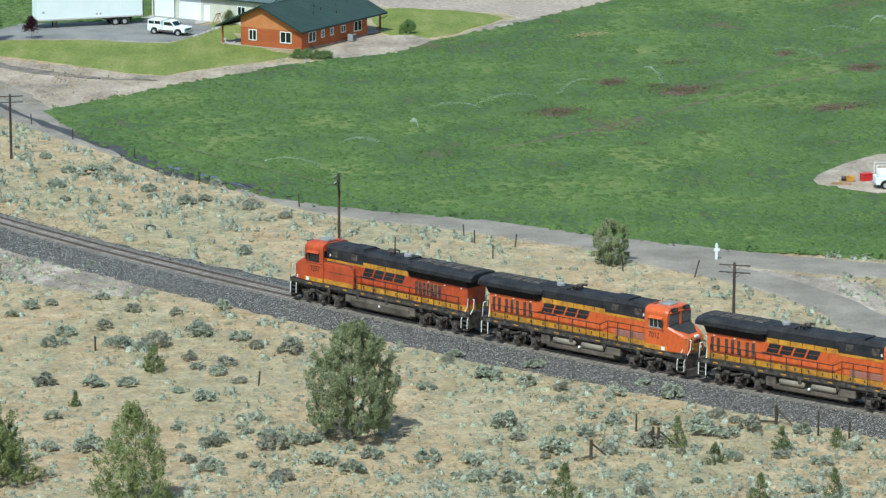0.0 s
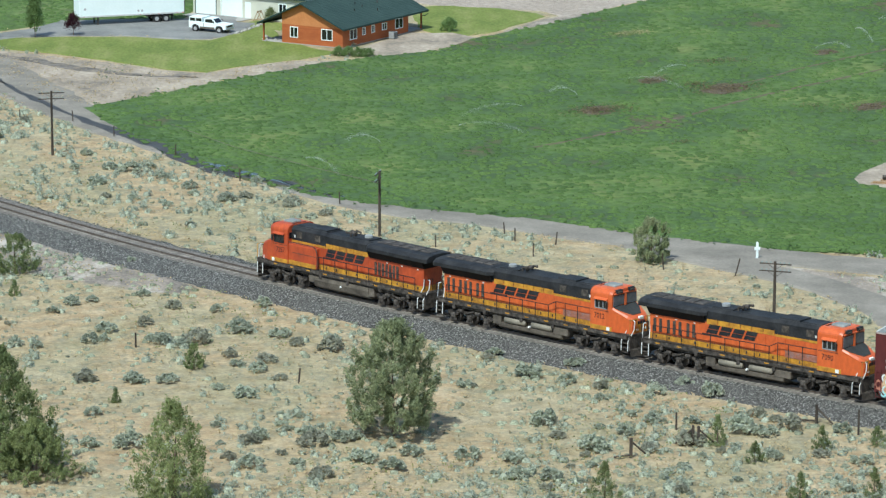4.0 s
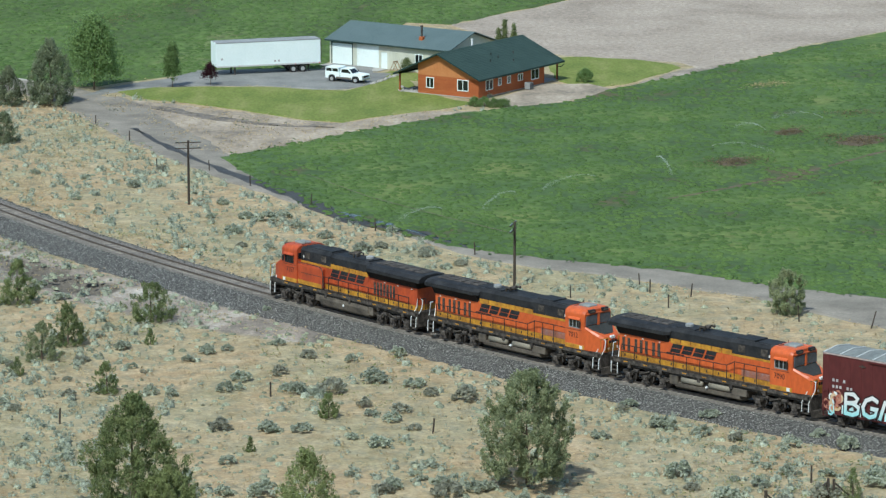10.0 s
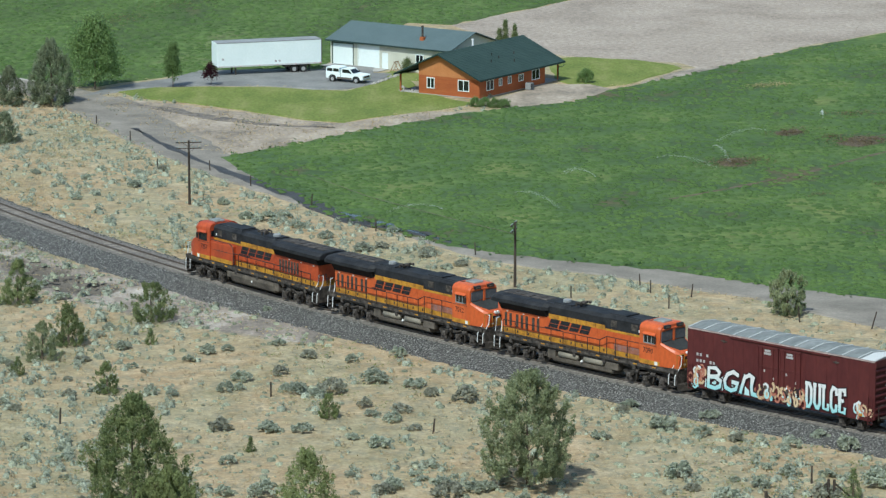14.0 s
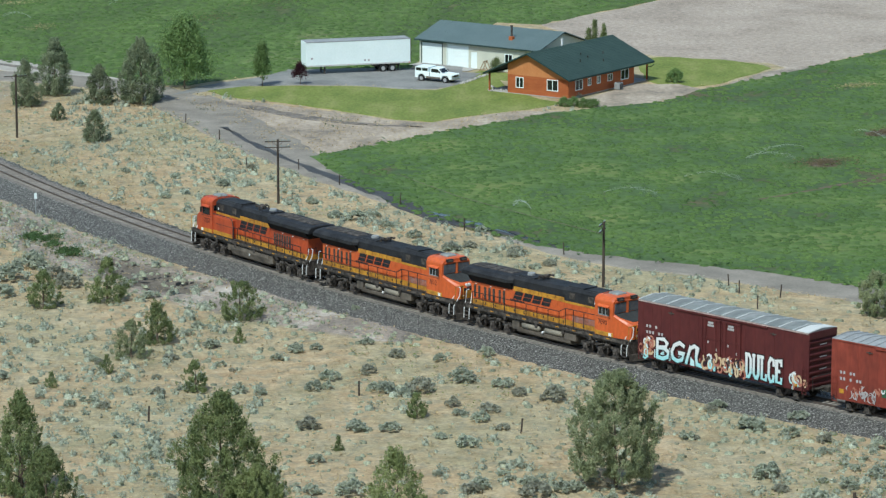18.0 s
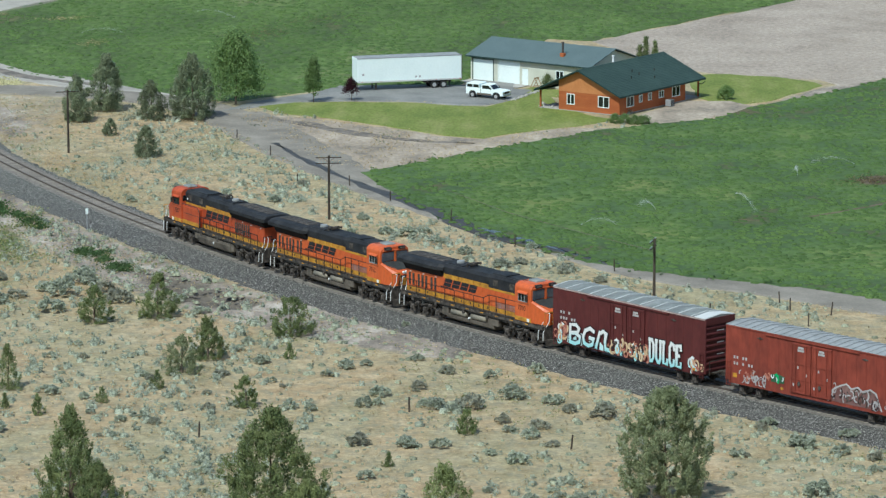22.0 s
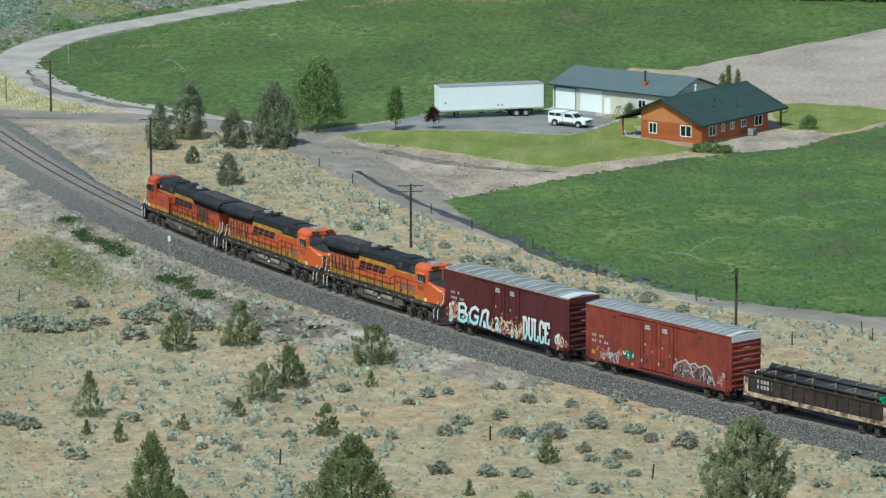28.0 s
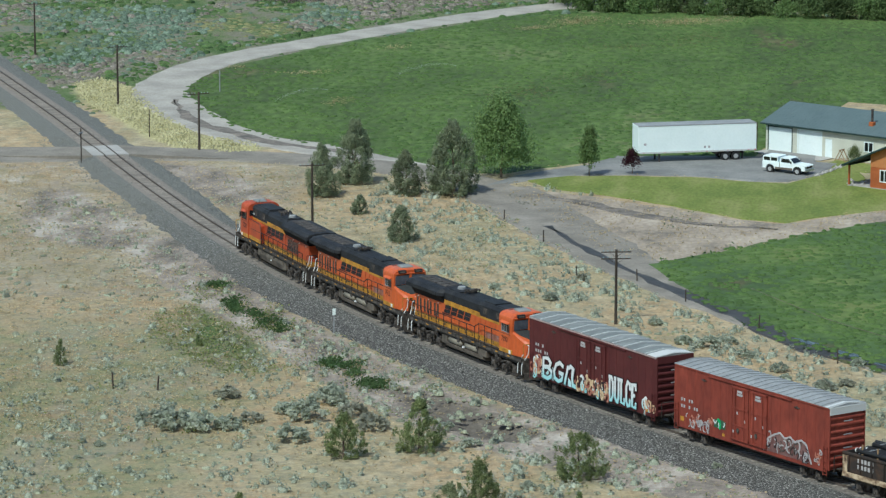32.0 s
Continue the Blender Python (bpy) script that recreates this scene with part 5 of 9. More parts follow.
        for i in range(4):
            x = mark + i * 1.2
            for z0, z1 in ((2.68, 2.95), (2.99, 3.29)):
                ring4 = slanted(x, x + 1.02, z0, z1)
                if s > 0:
                    ring4 = [(2 * mark + 4.7 - a, z) for a, z in ring4]
                part("emblem_shape", Kit().prism(ring4, y0 - 0.012, y0 + 0.012, "y"), "black", R, "dark slanted emblem bar on the hood side")
        bar = Kit().box(mark - 0.4, y0 - 0.012, 2.56, mark + 1.5, y0 + 0.012, 2.63) if s < 0 else Kit().box(mark + 3.2, y0 - 0.012, 2.56, mark + 5.0, y0 + 0.012, 2.63)
        part("emblem_bar", bar, "black", R)
        lettering(number, 0.55, "black", R, pose(7.35, s * 1.508, 2.58, 90, 0, 180 if s > 0 else 0), "road_number")
    # tank and gear below
    tank = [(-1.3, 0.42), (-1.05, 0.26), (1.05, 0.26), (1.3, 0.42), (1.44, 0.86), (1.42, 1.12), (-1.42, 1.12), (-1.44, 0.86)]
    if tanks:
        tank = [(-1.05, 0.26), (1.05, 0.26), (1.3, 0.40), (1.34, 0.66), (0.95, 0.70), (0.95, 1.12), (-0.95, 1.12), (-0.95, 0.70), (-1.34, 0.66), (-1.3, 0.40)]
    part("fuel_tank", Kit().prism(tank, -3.6, 3.2), "tank_grey", R, "dusty olive-grey fuel tank")
    for s in (-1, 1):
        part("tank_box", Kit().box(2.35, s * 1.15 - 0.22, 0.62, 3.9, s * 1.15 + 0.22, 1.12, 0.04), "tank_grey", R)
        part("tank_box", Kit().box(-4.2, s * 1.15 - 0.2, 0.5, -3.3, s * 1.15 + 0.2, 1.14, 0.04), "tank_grey", R)
        part("filler", Kit().tube((-0.2, s * 1.3, 0.74), (-0.2, s * 1.46, 0.78), 0.09, 8), "white_steel", R, "pale fuel filler cap")
        if tanks:
            for x0 in (-2.9, 0.0):
                k = Kit().tube((x0, s * 1.2, 0.92), (x0 + 2.1, s * 1.2, 0.92), 0.23, 14).tube((x0 - 0.1, s * 1.2, 0.92), (x0, s * 1.2, 0.92), 0.14, 12, 0.23).tube((x0 + 2.1, s * 1.2, 0.92), (x0 + 2.2, s * 1.2, 0.92), 0.23, 12, 0.14)
                part("air_reservoir", k, "reservoir", R, "pale dusty air reservoir", True)
    for x in (-6.85, 6.85):
        bogie(R, x, (-1.85, 0.0, 1.85), 0.535, 5.0)
    stretch(R, 1.08, 1.19)
    return R


def boxcar(label, paint, roof_ribs, marks):
    """A sixty-foot boxcar with double plug doors, ribbed ends and a galvanised roof."""
    R = thing("boxcar", Matrix.Identity(4), label, "boxcar", "boxcars behind the locomotives")
    L, w, zl, zt = 9.3, 1.56, 0.90, 4.84
    sheet_metal = "galv_dark" if roof_ribs else "galv"
    part("body", Kit().box(-L, -w, zl, L, w, zt, 0.03), paint, R)
    for s in (-1, 1):
        for i in range(18):
            x = -L + 0.5 + i * (2 * L - 1.0) / 17
            if abs(x) > 2.4:
                part("side_seam", Kit().box(x - 0.018, s * w - 0.012, zl + 0.12, x + 0.018, s * w + 0.012, zt - 0.12), paint, R)
        part("eave_trim", Kit().box(-L, s * (w + 0.02) - 0.03, zt - 0.07, L, s * (w + 0.02) + 0.03, zt + 0.02), "pink_trim" if roof_ribs else paint, R, "pale worn trim under the roof" if roof_ribs else "")
        part("door_rail", Kit().box(-5.0, s * (w + 0.05) - 0.05, zt - 0.2, 5.0, s * (w + 0.05) + 0.05, zt - 0.09, 0.01), paint, R)
        part("side_sill", Kit().box(-L + 0.3, s * (w - 0.05) - 0.06, zl - 0.14, L - 0.3, s * (w - 0.05) + 0.06, zl + 0.03), paint, R)
        for x in (-5.6, 5.6):
            part("lift_bracket", Kit().box(x - 0.3, s * (w + 0.03) - 0.03, zt - 0.55, x + 0.3, s * (w + 0.03) + 0.03, zt - 0.49).box(x - 0.05, s * (w + 0.03) - 0.03, zt - 0.6, x + 0.05, s * (w + 0.03) + 0.03, zt - 0.42), "grime", R)
        for x0 in (-2.15, 0.05):
            d = part("door", Kit().box(x0, s * (w + 0.04) - 0.03, zl + 0.12, x0 + 2.1, s * (w + 0.04) + 0.03, zt - 0.3, 0.02), paint, R, "plug door with locking rods")
            fr = Kit()
            for x in (x0 + 0.06, x0 + 2.04):
                fr.box(x - 0.06, s * (w + 0.08) - 0.03, zl + 0.14, x + 0.06, s * (w + 0.08) + 0.03, zt - 0.32)
            for z in (zl + 0.2, 2.02, 3.12, zt - 0.4):
                fr.box(x0, s * (w + 0.08) - 0.03, z - 0.05, x0 + 2.1, s * (w + 0.08) + 0.03, z + 0.05)
            part("door_frame", fr, paint, d)
            for dx in (0.5, 1.6):
                part("lock_rod", Kit().tube((x0 + dx, s * (w + 0.12), zl + 0.2), (x0 + dx, s * (w + 0.12), zt - 0.35), 0.03, 6), paint, d)
            for j in range(2):
                part("placard", Kit().box(x0 + 0.72 + 0.06 * j, s * (w + 0.10) - 0.006, 3.98 + 0.19 * j, x0 + 1.42 - 0.06 * j, s * (w + 0.10) + 0.006, 4.13 + 0.19 * j), "silver_paint", d, "pale stencilled placard line")
            part("handle", Kit().tube((x0 + 1.2, s * (w + 0.13), 1.72), (x0 + 1.2, s * (w + 0.17), 1.72), 0.16, 10), "grime", d)
            for j, (dx, z) in enumerate(((0.4, 2.3), (1.75, 1.5), (1.3, 2.75))):
                part("label_patch", Kit().box(x0 + dx, s * (w + 0.085) - 0.006, z, x0 + dx + 0.14, s * (w + 0.085) + 0.006, z + 0.18), "silver_paint", d)
        for e in (-1, 1):
            k = Kit()
            for dx in (0, 0.42):
                k.box(e * (L - 0.1 - dx) - 0.025, s * (w + 0.06) - 0.02, zl - 0.35, e * (L - 0.1 - dx) + 0.025, s * (w + 0.06) + 0.02, 2.4)
            for j in range(5):
                k.box(min(e * (L - 0.1), e * (L - 0.52)), s * (w + 0.07) - 0.015, zl - 0.3 + j * 0.42, max(e * (L - 0.1), e * (L - 0.52)), s * (w + 0.07) + 0.015, zl - 0.26 + j * 0.42)
            part("ladder", k, paint, R)
    for e in (-1, 1):
        for j in range(9):
            z = zl + 0.25 + j * 0.425
            part("end_rib", Kit().loft([[(e * L, y, z - 0.12), (e * (L + 0.11), y, z - 0.03), (e * (L + 0.11), y, z + 0.06), (e * L, y, z + 0.15)] for y in (-w + 0.12, w - 0.12)]), paint, R, "corrugation of the car end")
        for y in (-w, w - 0.1):
            part("end_post", Kit().box(e * (L + 0.03) - 0.05, y, zl, e * (L + 0.03) + 0.05, y + 0.1, zt), paint, R)
        part("end_platform", Kit().box(min(e * L, e * (L + 0.45)), -0.9, zl + 0.02, max(e * L, e * (L + 0.45)), 0.9, zl + 0.07), "grime", R)
        part("brake_rigging", Kit().pipe([(e * (L + 0.2), -1.2, zl - 0.1), (e * (L + 0.2), -1.2, zl + 0.9), (e * (L + 0.2), 1.2, zl + 0.9), (e * (L + 0.2), 1.2, zl - 0.1)], 0.03), "grime", R)
        for j in range(3):
            part("end_placard", Kit().box(e * (L + 0.115) - 0.006, -0.4, 2.2 + j * 0.85, e * (L + 0.115) + 0.006, 0.35, 2.27 + j * 0.85), "silver_paint", R)
        coupler(R, e * 10.1, e)
    roof = [(-w - 0.03, zt - 0.02), (w + 0.03, zt - 0.02), (w + 0.03, zt + 0.05), (0, zt + 0.2), (-w - 0.03, zt + 0.05)]
    part("roof", Kit().prism(roof, -L - 0.05, L + 0.05), sheet_metal, R, "dull grey galvanised roof")
    n = 12 if roof_ribs else 22
    for i in range(n + 1):
        x = -L + 0.05 + i * (2 * L - 0.1) / n
        rib = [(-w - 0.04, zt + 0.05), (0, zt + 0.2), (w + 0.04, zt + 0.05), (w + 0.04, zt + 0.09), (0, zt + 0.25), (-w - 0.04, zt + 0.09)]
        part("roof_rib", Kit().prism(rib, x - 0.045, x + 0.045), "galv_rib" if roof_ribs else sheet_metal, R)
    part("roof_end_panel", Kit().prism([(-w - 0.045, zt + 0.04), (0, zt + 0.205), (w + 0.045, zt + 0.04), (w + 0.045, zt + 0.06), (0, zt + 0.225), (-w - 0.045, zt + 0.06)], -L - 0.06, -L + (1.3 if roof_ribs else 0.5)), "galv_rib", R, "pale end panel of the roof")
    part("end_fascia", Kit().box(-L - 0.14, -w, zt - 0.42, -L - 0.06, w, zt + 0.04), "galv_rib" if not roof_ribs else paint, R)
    part("underframe", Kit().box(-9.0, -0.3, 0.62, 9.0, 0.3, 0.95).box(-2.6, -0.9, 0.5, -1.3, 0.2, 0.92, 0.05).box(1.4, -0.2, 0.5, 2.4, 0.8, 0.92, 0.05), "grime", R)
    for x in (-6.9, 6.9):
        bogie(R, x, (-0.89, 0.89), 0.42, 2.6)
    marks(R, w)
    stretch(R, 1.1, 1.19)
    return R


def stroke(points, y, t, r, seed=0):
    """A flat brush stroke on a car side, through points (x, z); t: half its thickness off the wall, r: half its width."""
    p = [Vector((a, b)) for a, b in points]
    rings = []
    for i, c in enumerate(p):
        d = (p[min(i + 1, len(p) - 1)] - p[max(i - 1, 0)]).normalized()
        if i == 0:
            c = c - d * r * 0.55
        if i == len(p) - 1:
            c = c + d * r * 0.55
        n = Vector((-d.y, d.x)) * r
        if 0 < i < len(p) - 1:
            n *= min(1.6, 1 / max(0.3, abs(n.normalized().dot(Vector((-(p[i] - p[i - 1]).normalized().y, (p[i] - p[i - 1]).normalized().x))))))
        e = t + 0.0007 * i
        rings.append([(c.x + n.x, y - t, c.y + n.y), (c.x + n.x, y + e, c.y + n.y), (c.x - n.x, y + e, c.y - n.y), (c.x - n.x, y - t, c.y - n.y)])
    return Kit().loft(rings)


# hand-drawn letters, in units of their width and height, as runs of points
GLYPHS = {
    "B": [[(0.08, 0.0), (0.0, 0.98), (0.5, 1.02), (0.78, 0.82), (0.66, 0.58), (0.12, 0.52)], [(0.5, 0.55), (0.92, 0.38), (0.88, 0.1), (0.55, -0.04), (0.06, 0.0)]],
    "G": [[(0.9, 0.86), (0.55, 1.0), (0.16, 0.82), (0.0, 0.46), (0.12, 0.12), (0.5, 0.0), (0.84, 0.12), (0.92, 0.44), (0.55, 0.46)]],
    "N": [[(0.0, 0.0), (0.22, 0.92)], [(0.2, 0.82), (0.52, 1.0), (0.76, 0.9), (0.72, 0.4), (0.82, 0.04), (1.2, 0.0)]],
    "D": [[(0.14, 0.0), (0.14, 1.0)], [(0.0, 0.98), (0.55, 0.98), (0.86, 0.78), (0.86, 0.22), (0.55, 0.02), (0.0, 0.02)]],
    "U": [[(0.1, 1.0), (0.1, 0.2), (0.4, 0.02), (0.62, 0.02), (0.9, 0.2), (0.9, 1.0)], [(-0.04, 0.98), (0.26, 0.98)], [(0.74, 0.98), (1.04, 0.98)]],
    "L": [[(0.2, 1.0), (0.2, 0.04), (0.92, 0.04), (0.92, 0.24)], [(0.0, 0.98), (0.42, 0.98)]],
    "C": [[(0.92, 0.72), (0.86, 0.94), (0.4, 1.0), (0.1, 0.8), (0.1, 0.2), (0.4, 0.0), (0.86, 0.06), (0.92, 0.28)]],
    "E": [[(0.92, 0.78), (0.92, 0.96), (0.14, 0.96), (0.14, 0.04), (0.94, 0.04), (0.94, 0.22)], [(0.14, 0.52), (0.66, 0.52)]],
}


def sprayed(R, word, x, z, wide, high, gap, r, y, fill, lean=0.0):
    """A spray-painted word from x towards -x: every letter a dark edge and a pale fill."""
    for n, ch in enumerate(word):
        for run in GLYPHS[ch]:
            pts = [(x - n * (wide + gap) - wide * u - lean * v * high, z + high * v) for u, v in run]
            part("letter_edge", stroke(pts, y, 0.008, r * 1.7), "dark_line", R, "dark edge of a sprayed letter")
            part("letter_fill", stroke(pts, y + 0.012, 0.01, r), fill, R, "pale sprayed letter")


def scrawl(R, rnd, count, x0, x1, z0, z1, size, width, y, colours):
    """Loose curls of paint between two ends of a car side."""
    for i in range(count):
        cx, cz = rnd.uniform(x0, x1), rnd.uniform(z0, z1)
        a0, turn = rnd.uniform(0, 6.28), rnd.choice((-1, 1)) * rnd.uniform(0.5, 0.9)
        rx, rz = size * rnd.uniform(0.5, 1.1), size * rnd.uniform(0.6, 1.3)
        pts = [(cx + rx * math.cos(a0 + turn * j), cz + rz * math.sin(a0 + turn * j)) for j in range(rnd.randint(4, 8))]
        part("paint_scrawl", stroke(pts, y, 0.008 + 0.0011 * i, width * rnd.uniform(0.7, 1.3)), colours[i % len(colours)], R)


def marks_maroon(R, w):
    """Spray-painted letters and faint stencils on the near side (+y); +x is forward, so writing runs towards -x."""
    y = w + 0.02
    rnd = random.Random(4)
    for i in range(9):
        a = i / 8
        part("paint_base", Kit().prism([(7.5 - 5.4 * a, 0.9), (7.0 - 5.4 * a, 0.88), (7.05 - 5.4 * a, 1.25 + 0.3 * (i % 3)), (7.45 - 5.4 * a, 1.5 - 0.2 * (i % 2))], y - 0.01, y + 0.002 + 0.0006 * i, "y"), ("cyan_paint", "pale_fill", "cyan_paint", "pink_paint")[i % 4], R)
    sprayed(R, "BGN", 7.2, 1.02, 1.45, 1.32, 0.25, 0.135, y + 0.06, "pale_fill", 0.12)
    yd = w + 0.085
    sprayed(R, "DULCE", -2.75, 0.98, 0.64, 1.62, 0.17, 0.12, yd, "pale_fill")
    scrawl(R, rnd, 16, 9.0, 7.6, 1.1, 2.2, 0.32, 0.07, y, ("pink_paint", "tan_paint", "pink_paint", "pale_fill"))
    scrawl(R, rnd, 58, 1.9, -2.6, 1.05, 1.9, 0.26, 0.065, w + 0.10, ("tan_paint", "pink_paint", "tan_paint", "pale_fill", "dark_line"))
    scrawl(R, rnd, 14, -7.6, -9.0, 1.0, 1.75, 0.3, 0.075, y, ("tan_paint", "pale_fill", "pink_paint"))
    part("decal", Kit().box(7.9, y - 0.01, 1.02, 8.4, y + 0.004, 1.28), "yellow", R, "small yellow decal")
    part("decal", Kit().box(-8.3, y - 0.01, 1.02, -7.8, y + 0.004, 1.3), "yellow", R, "small yellow decal")
    for row, z in enumerate((2.98, 2.55)):
        for i in range(6):
            if (row, i) not in ((0, 2), (0, 4), (0, 5), (1, 3)):
                part("stencil_bar", Kit().box(8.22 - i * 0.34, y - 0.01, z, 8.42 - i * 0.34, y, z + 0.2), "silver_paint", R, "worn pale stencilled mark")


def marks_red(R, w):
    y = w + 0.02
    rnd = random.Random(9)
    for row, z in enumerate((2.55, 2.12)):
        for i in range(7):
            if (row, i) not in ((0, 2), (0, 5), (0, 6), (1, 2), (1, 4)):
                part("stencil_bar", Kit().box(8.3 - i * 0.32, y - 0.01, z, 8.48 - i * 0.32, y, z + 0.2), "silver_paint", R, "worn pale stencilled mark")
    scrawl(R, rnd, 30, 7.6, 4.6, 1.1, 1.8, 0.24, 0.032, y, ("silver_paint", "pink_paint", "silver_paint"))
    for a in (0.0, 0.55, 1.0):
        part("rust_streak", Kit().box(4.9 - a * 5, y - 0.01, 1.0, 5.0 - a * 5, y - 0.004, 1.5 + a), "grime", R)
    part("paint_fill", Kit().prism([(4.35, 1.45), (2.95, 1.45), (2.9, 1.95), (3.6, 2.06), (4.3, 1.98)], y - 0.012, y, "y"), "green_dark", R, "small dark green painted patch")
    scrawl(R, rnd, 9, 4.2, 3.1, 1.55, 1.9, 0.16, 0.04, y + 0.006, ("green_cap", "pale_fill"))
    part("decal", Kit().box(8.1, y - 0.01, 1.2, 8.55, y + 0.004, 1.5), "yellow", R, "small yellow decal")
    part("decal", Kit().box(3.0, y - 0.01, 1.02, 3.3, y + 0.004, 1.2), "yellow", R, "small yellow decal")
    # a large silver outline over a dull fill
    edge = [(-1.8, 1.0), (-1.9, 1.55), (-2.5, 1.95), (-3.1, 2.2), (-3.7, 2.38), (-4.2, 2.1), (-4.9, 2.3), (-5.4, 2.05), (-6.2, 2.32), (-6.8, 2.1), (-7.1, 1.5), (-7.4, 1.0)]
    part("paint_fill", Kit().prism(edge, y - 0.012, y, "y"), "dull_fill", R, "dull grey-pink painted fill")
    part("paint_outline", stroke(edge, y + 0.004, 0.012, 0.06), "silver_paint", R, "silver spray-painted outline")
    scrawl(R, rnd, 34, -2.3, -6.9, 1.15, 1.95, 0.3, 0.035, y + 0.006, ("silver_paint", "dark_line", "silver_paint", "grime"))
    scrawl(R, rnd, 10, -7.7, -8.6, 1.1, 2.1, 0.16, 0.04, y, ("pink_paint", "silver_paint"))


def gondola():
    """A mill gondola loaded with bundles of coated pipe."""
    R = thing("gondola", Matrix.Identity(4), "rusty black gondola with scuffed cream side sill", "gondola car")
    L, w, zl, zt = 8.1, 1.52, 0.99, 2.31
    part("floor", Kit().box(-L, -w, zl, L, w, zl + 0.12), "rustblack", R)
    for s in (-1, 1):
        part("side", Kit().box(-L, s * w - 0.05, zl, L, s * w + 0.05, zt), "rustblack", R)
        part("top_chord", Kit().box(-L - 0.02, s * (w + 0.02) - 0.11, zt, L + 0.02, s * (w + 0.02) + 0.11, zt + 0.14, 0.02), "rustblack", R)
        part("side_sill", Kit().box(-L, s * (w + 0.05) - 0.07, zl - 0.12, L, s * (w + 0.05) + 0.07, zl + 0.2, 0.02), "sill_cream", R, "scuffed cream side sill")
        for i in range(13):
            x = -L + 0.65 + i * (2 * L - 1.3) / 12
            part("side_post", Kit().prism([(s * (w + 0.04), zl + 0.2), (s * (w + 0.16), zl + 0.3), (s * (w + 0.16), zt - 0.1), (s * (w + 0.04), zt)], x - 0.07, x + 0.07), "rustblack", R)
        for e in (-1, 1):
            part("corner_patch", Kit().box(min(e * (L - 0.5), e * L), s * (w + 0.06) - 0.012, zl + 0.2, max(e * (L - 0.5), e * L), s * (w + 0.06) + 0.012, zt - 0.1), "sill_cream", R, "cream corner panel")
        k = Kit()
        for row, z in enumerate((1.95, 1.55)):
            for i in range(5):
                part("stencil_bar", Kit().box(6.3 - i * 0.36, s * (w + 0.06) - 0.012, z, 6.52 - i * 0.36, s * (w + 0.06) + 0.012, z + 0.26), "silver_paint", R, "pale stencilled mark")
    for e in (-1, 1):
        part("end", Kit().box(e * L - 0.06, -w, zl, e * L + 0.06, w, zt + 0.1), "rustblack", R)
        k = Kit()
        for z in (1.2, 1.52, 1.84, 2.14):
            k.box(e * (L + 0.1) - 0.08, -w + 0.05, z, e * (L + 0.1) + 0.08, w - 0.05, z + 0.14)
        part("end_rib", k, "sill_cream" if e < 0 else "rustblack", R)
        coupler(R, e * 8.8, e)
    part("centre_sill", Kit().box(-7.8, -0.3, 0.68, 7.8, 0.3, 1.06), "grime", R)
    for x in (-5.8, 5.8):
        bogie(R, x, (-0.89, 0.89), 0.42, 2.6)
    # the load, three stacks side by side
    for n, (y0, rows) in enumerate(((0.98, 6), (0.0, 7), (-0.98, 6))):
        b = thing("pipe_bundle", Matrix.Identity(4), "bundle of black coated steel pipes with capped ends", "pipes", "pipe bundles in the gondola")
        rnd = random.Random(n)
        for r in range(rows):
            for i in range(3):
                y, z = y0 + (i - 1) * 0.31 + 0.15 * (r % 2) - 0.07, zl + 0.30 + r * 0.275
                sh = rnd.uniform(-0.25, 0.25)
                k = Kit().tube((-7.4 + sh, y, z), (6.6 + sh, y, z), 0.148, 10)
                part("pipe", k, "pipe", b, "", True)
                part("end_cap", Kit().tube((-7.46 + sh, y, z), (-7.36 + sh, y, z), 0.155, 10), "green_cap", b, "bright green end cap")
                part("end_cap", Kit().tube((6.56 + sh, y, z), (6.66 + sh, y, z), 0.152, 10), "white_steel" if n != 1 else "pipe", b, "white end cap")
        top = zl + 0.3 + rows * 0.275
        for x in (-6.0, -3.6, -1.4, 1.2, 3.4, 5.4):
            part("strap", Kit().box(x - 0.04, y0 - 0.5, top - 0.12, x + 0.04, y0 + 0.5, top - 0.08), "galv", b, "pale steel strap")
        stretch(b, 1.08, 1.19)
        LOADS.append((b, -1.0))
    for s in (-1, 1):
        for x in (-6.6, -4.4, -2.2, 0.4, 2.4, 4.6, 6.2):
            part("stake", Kit().box(x - 0.05, s * 1.40 - 0.05, zl + 0.1, x + 0.05, s * 1.40 + 0.05, 3.1), "stake", R, "upright timber stake")
    stretch(R, 1.08, 1.19)
    return R


LOADS = []


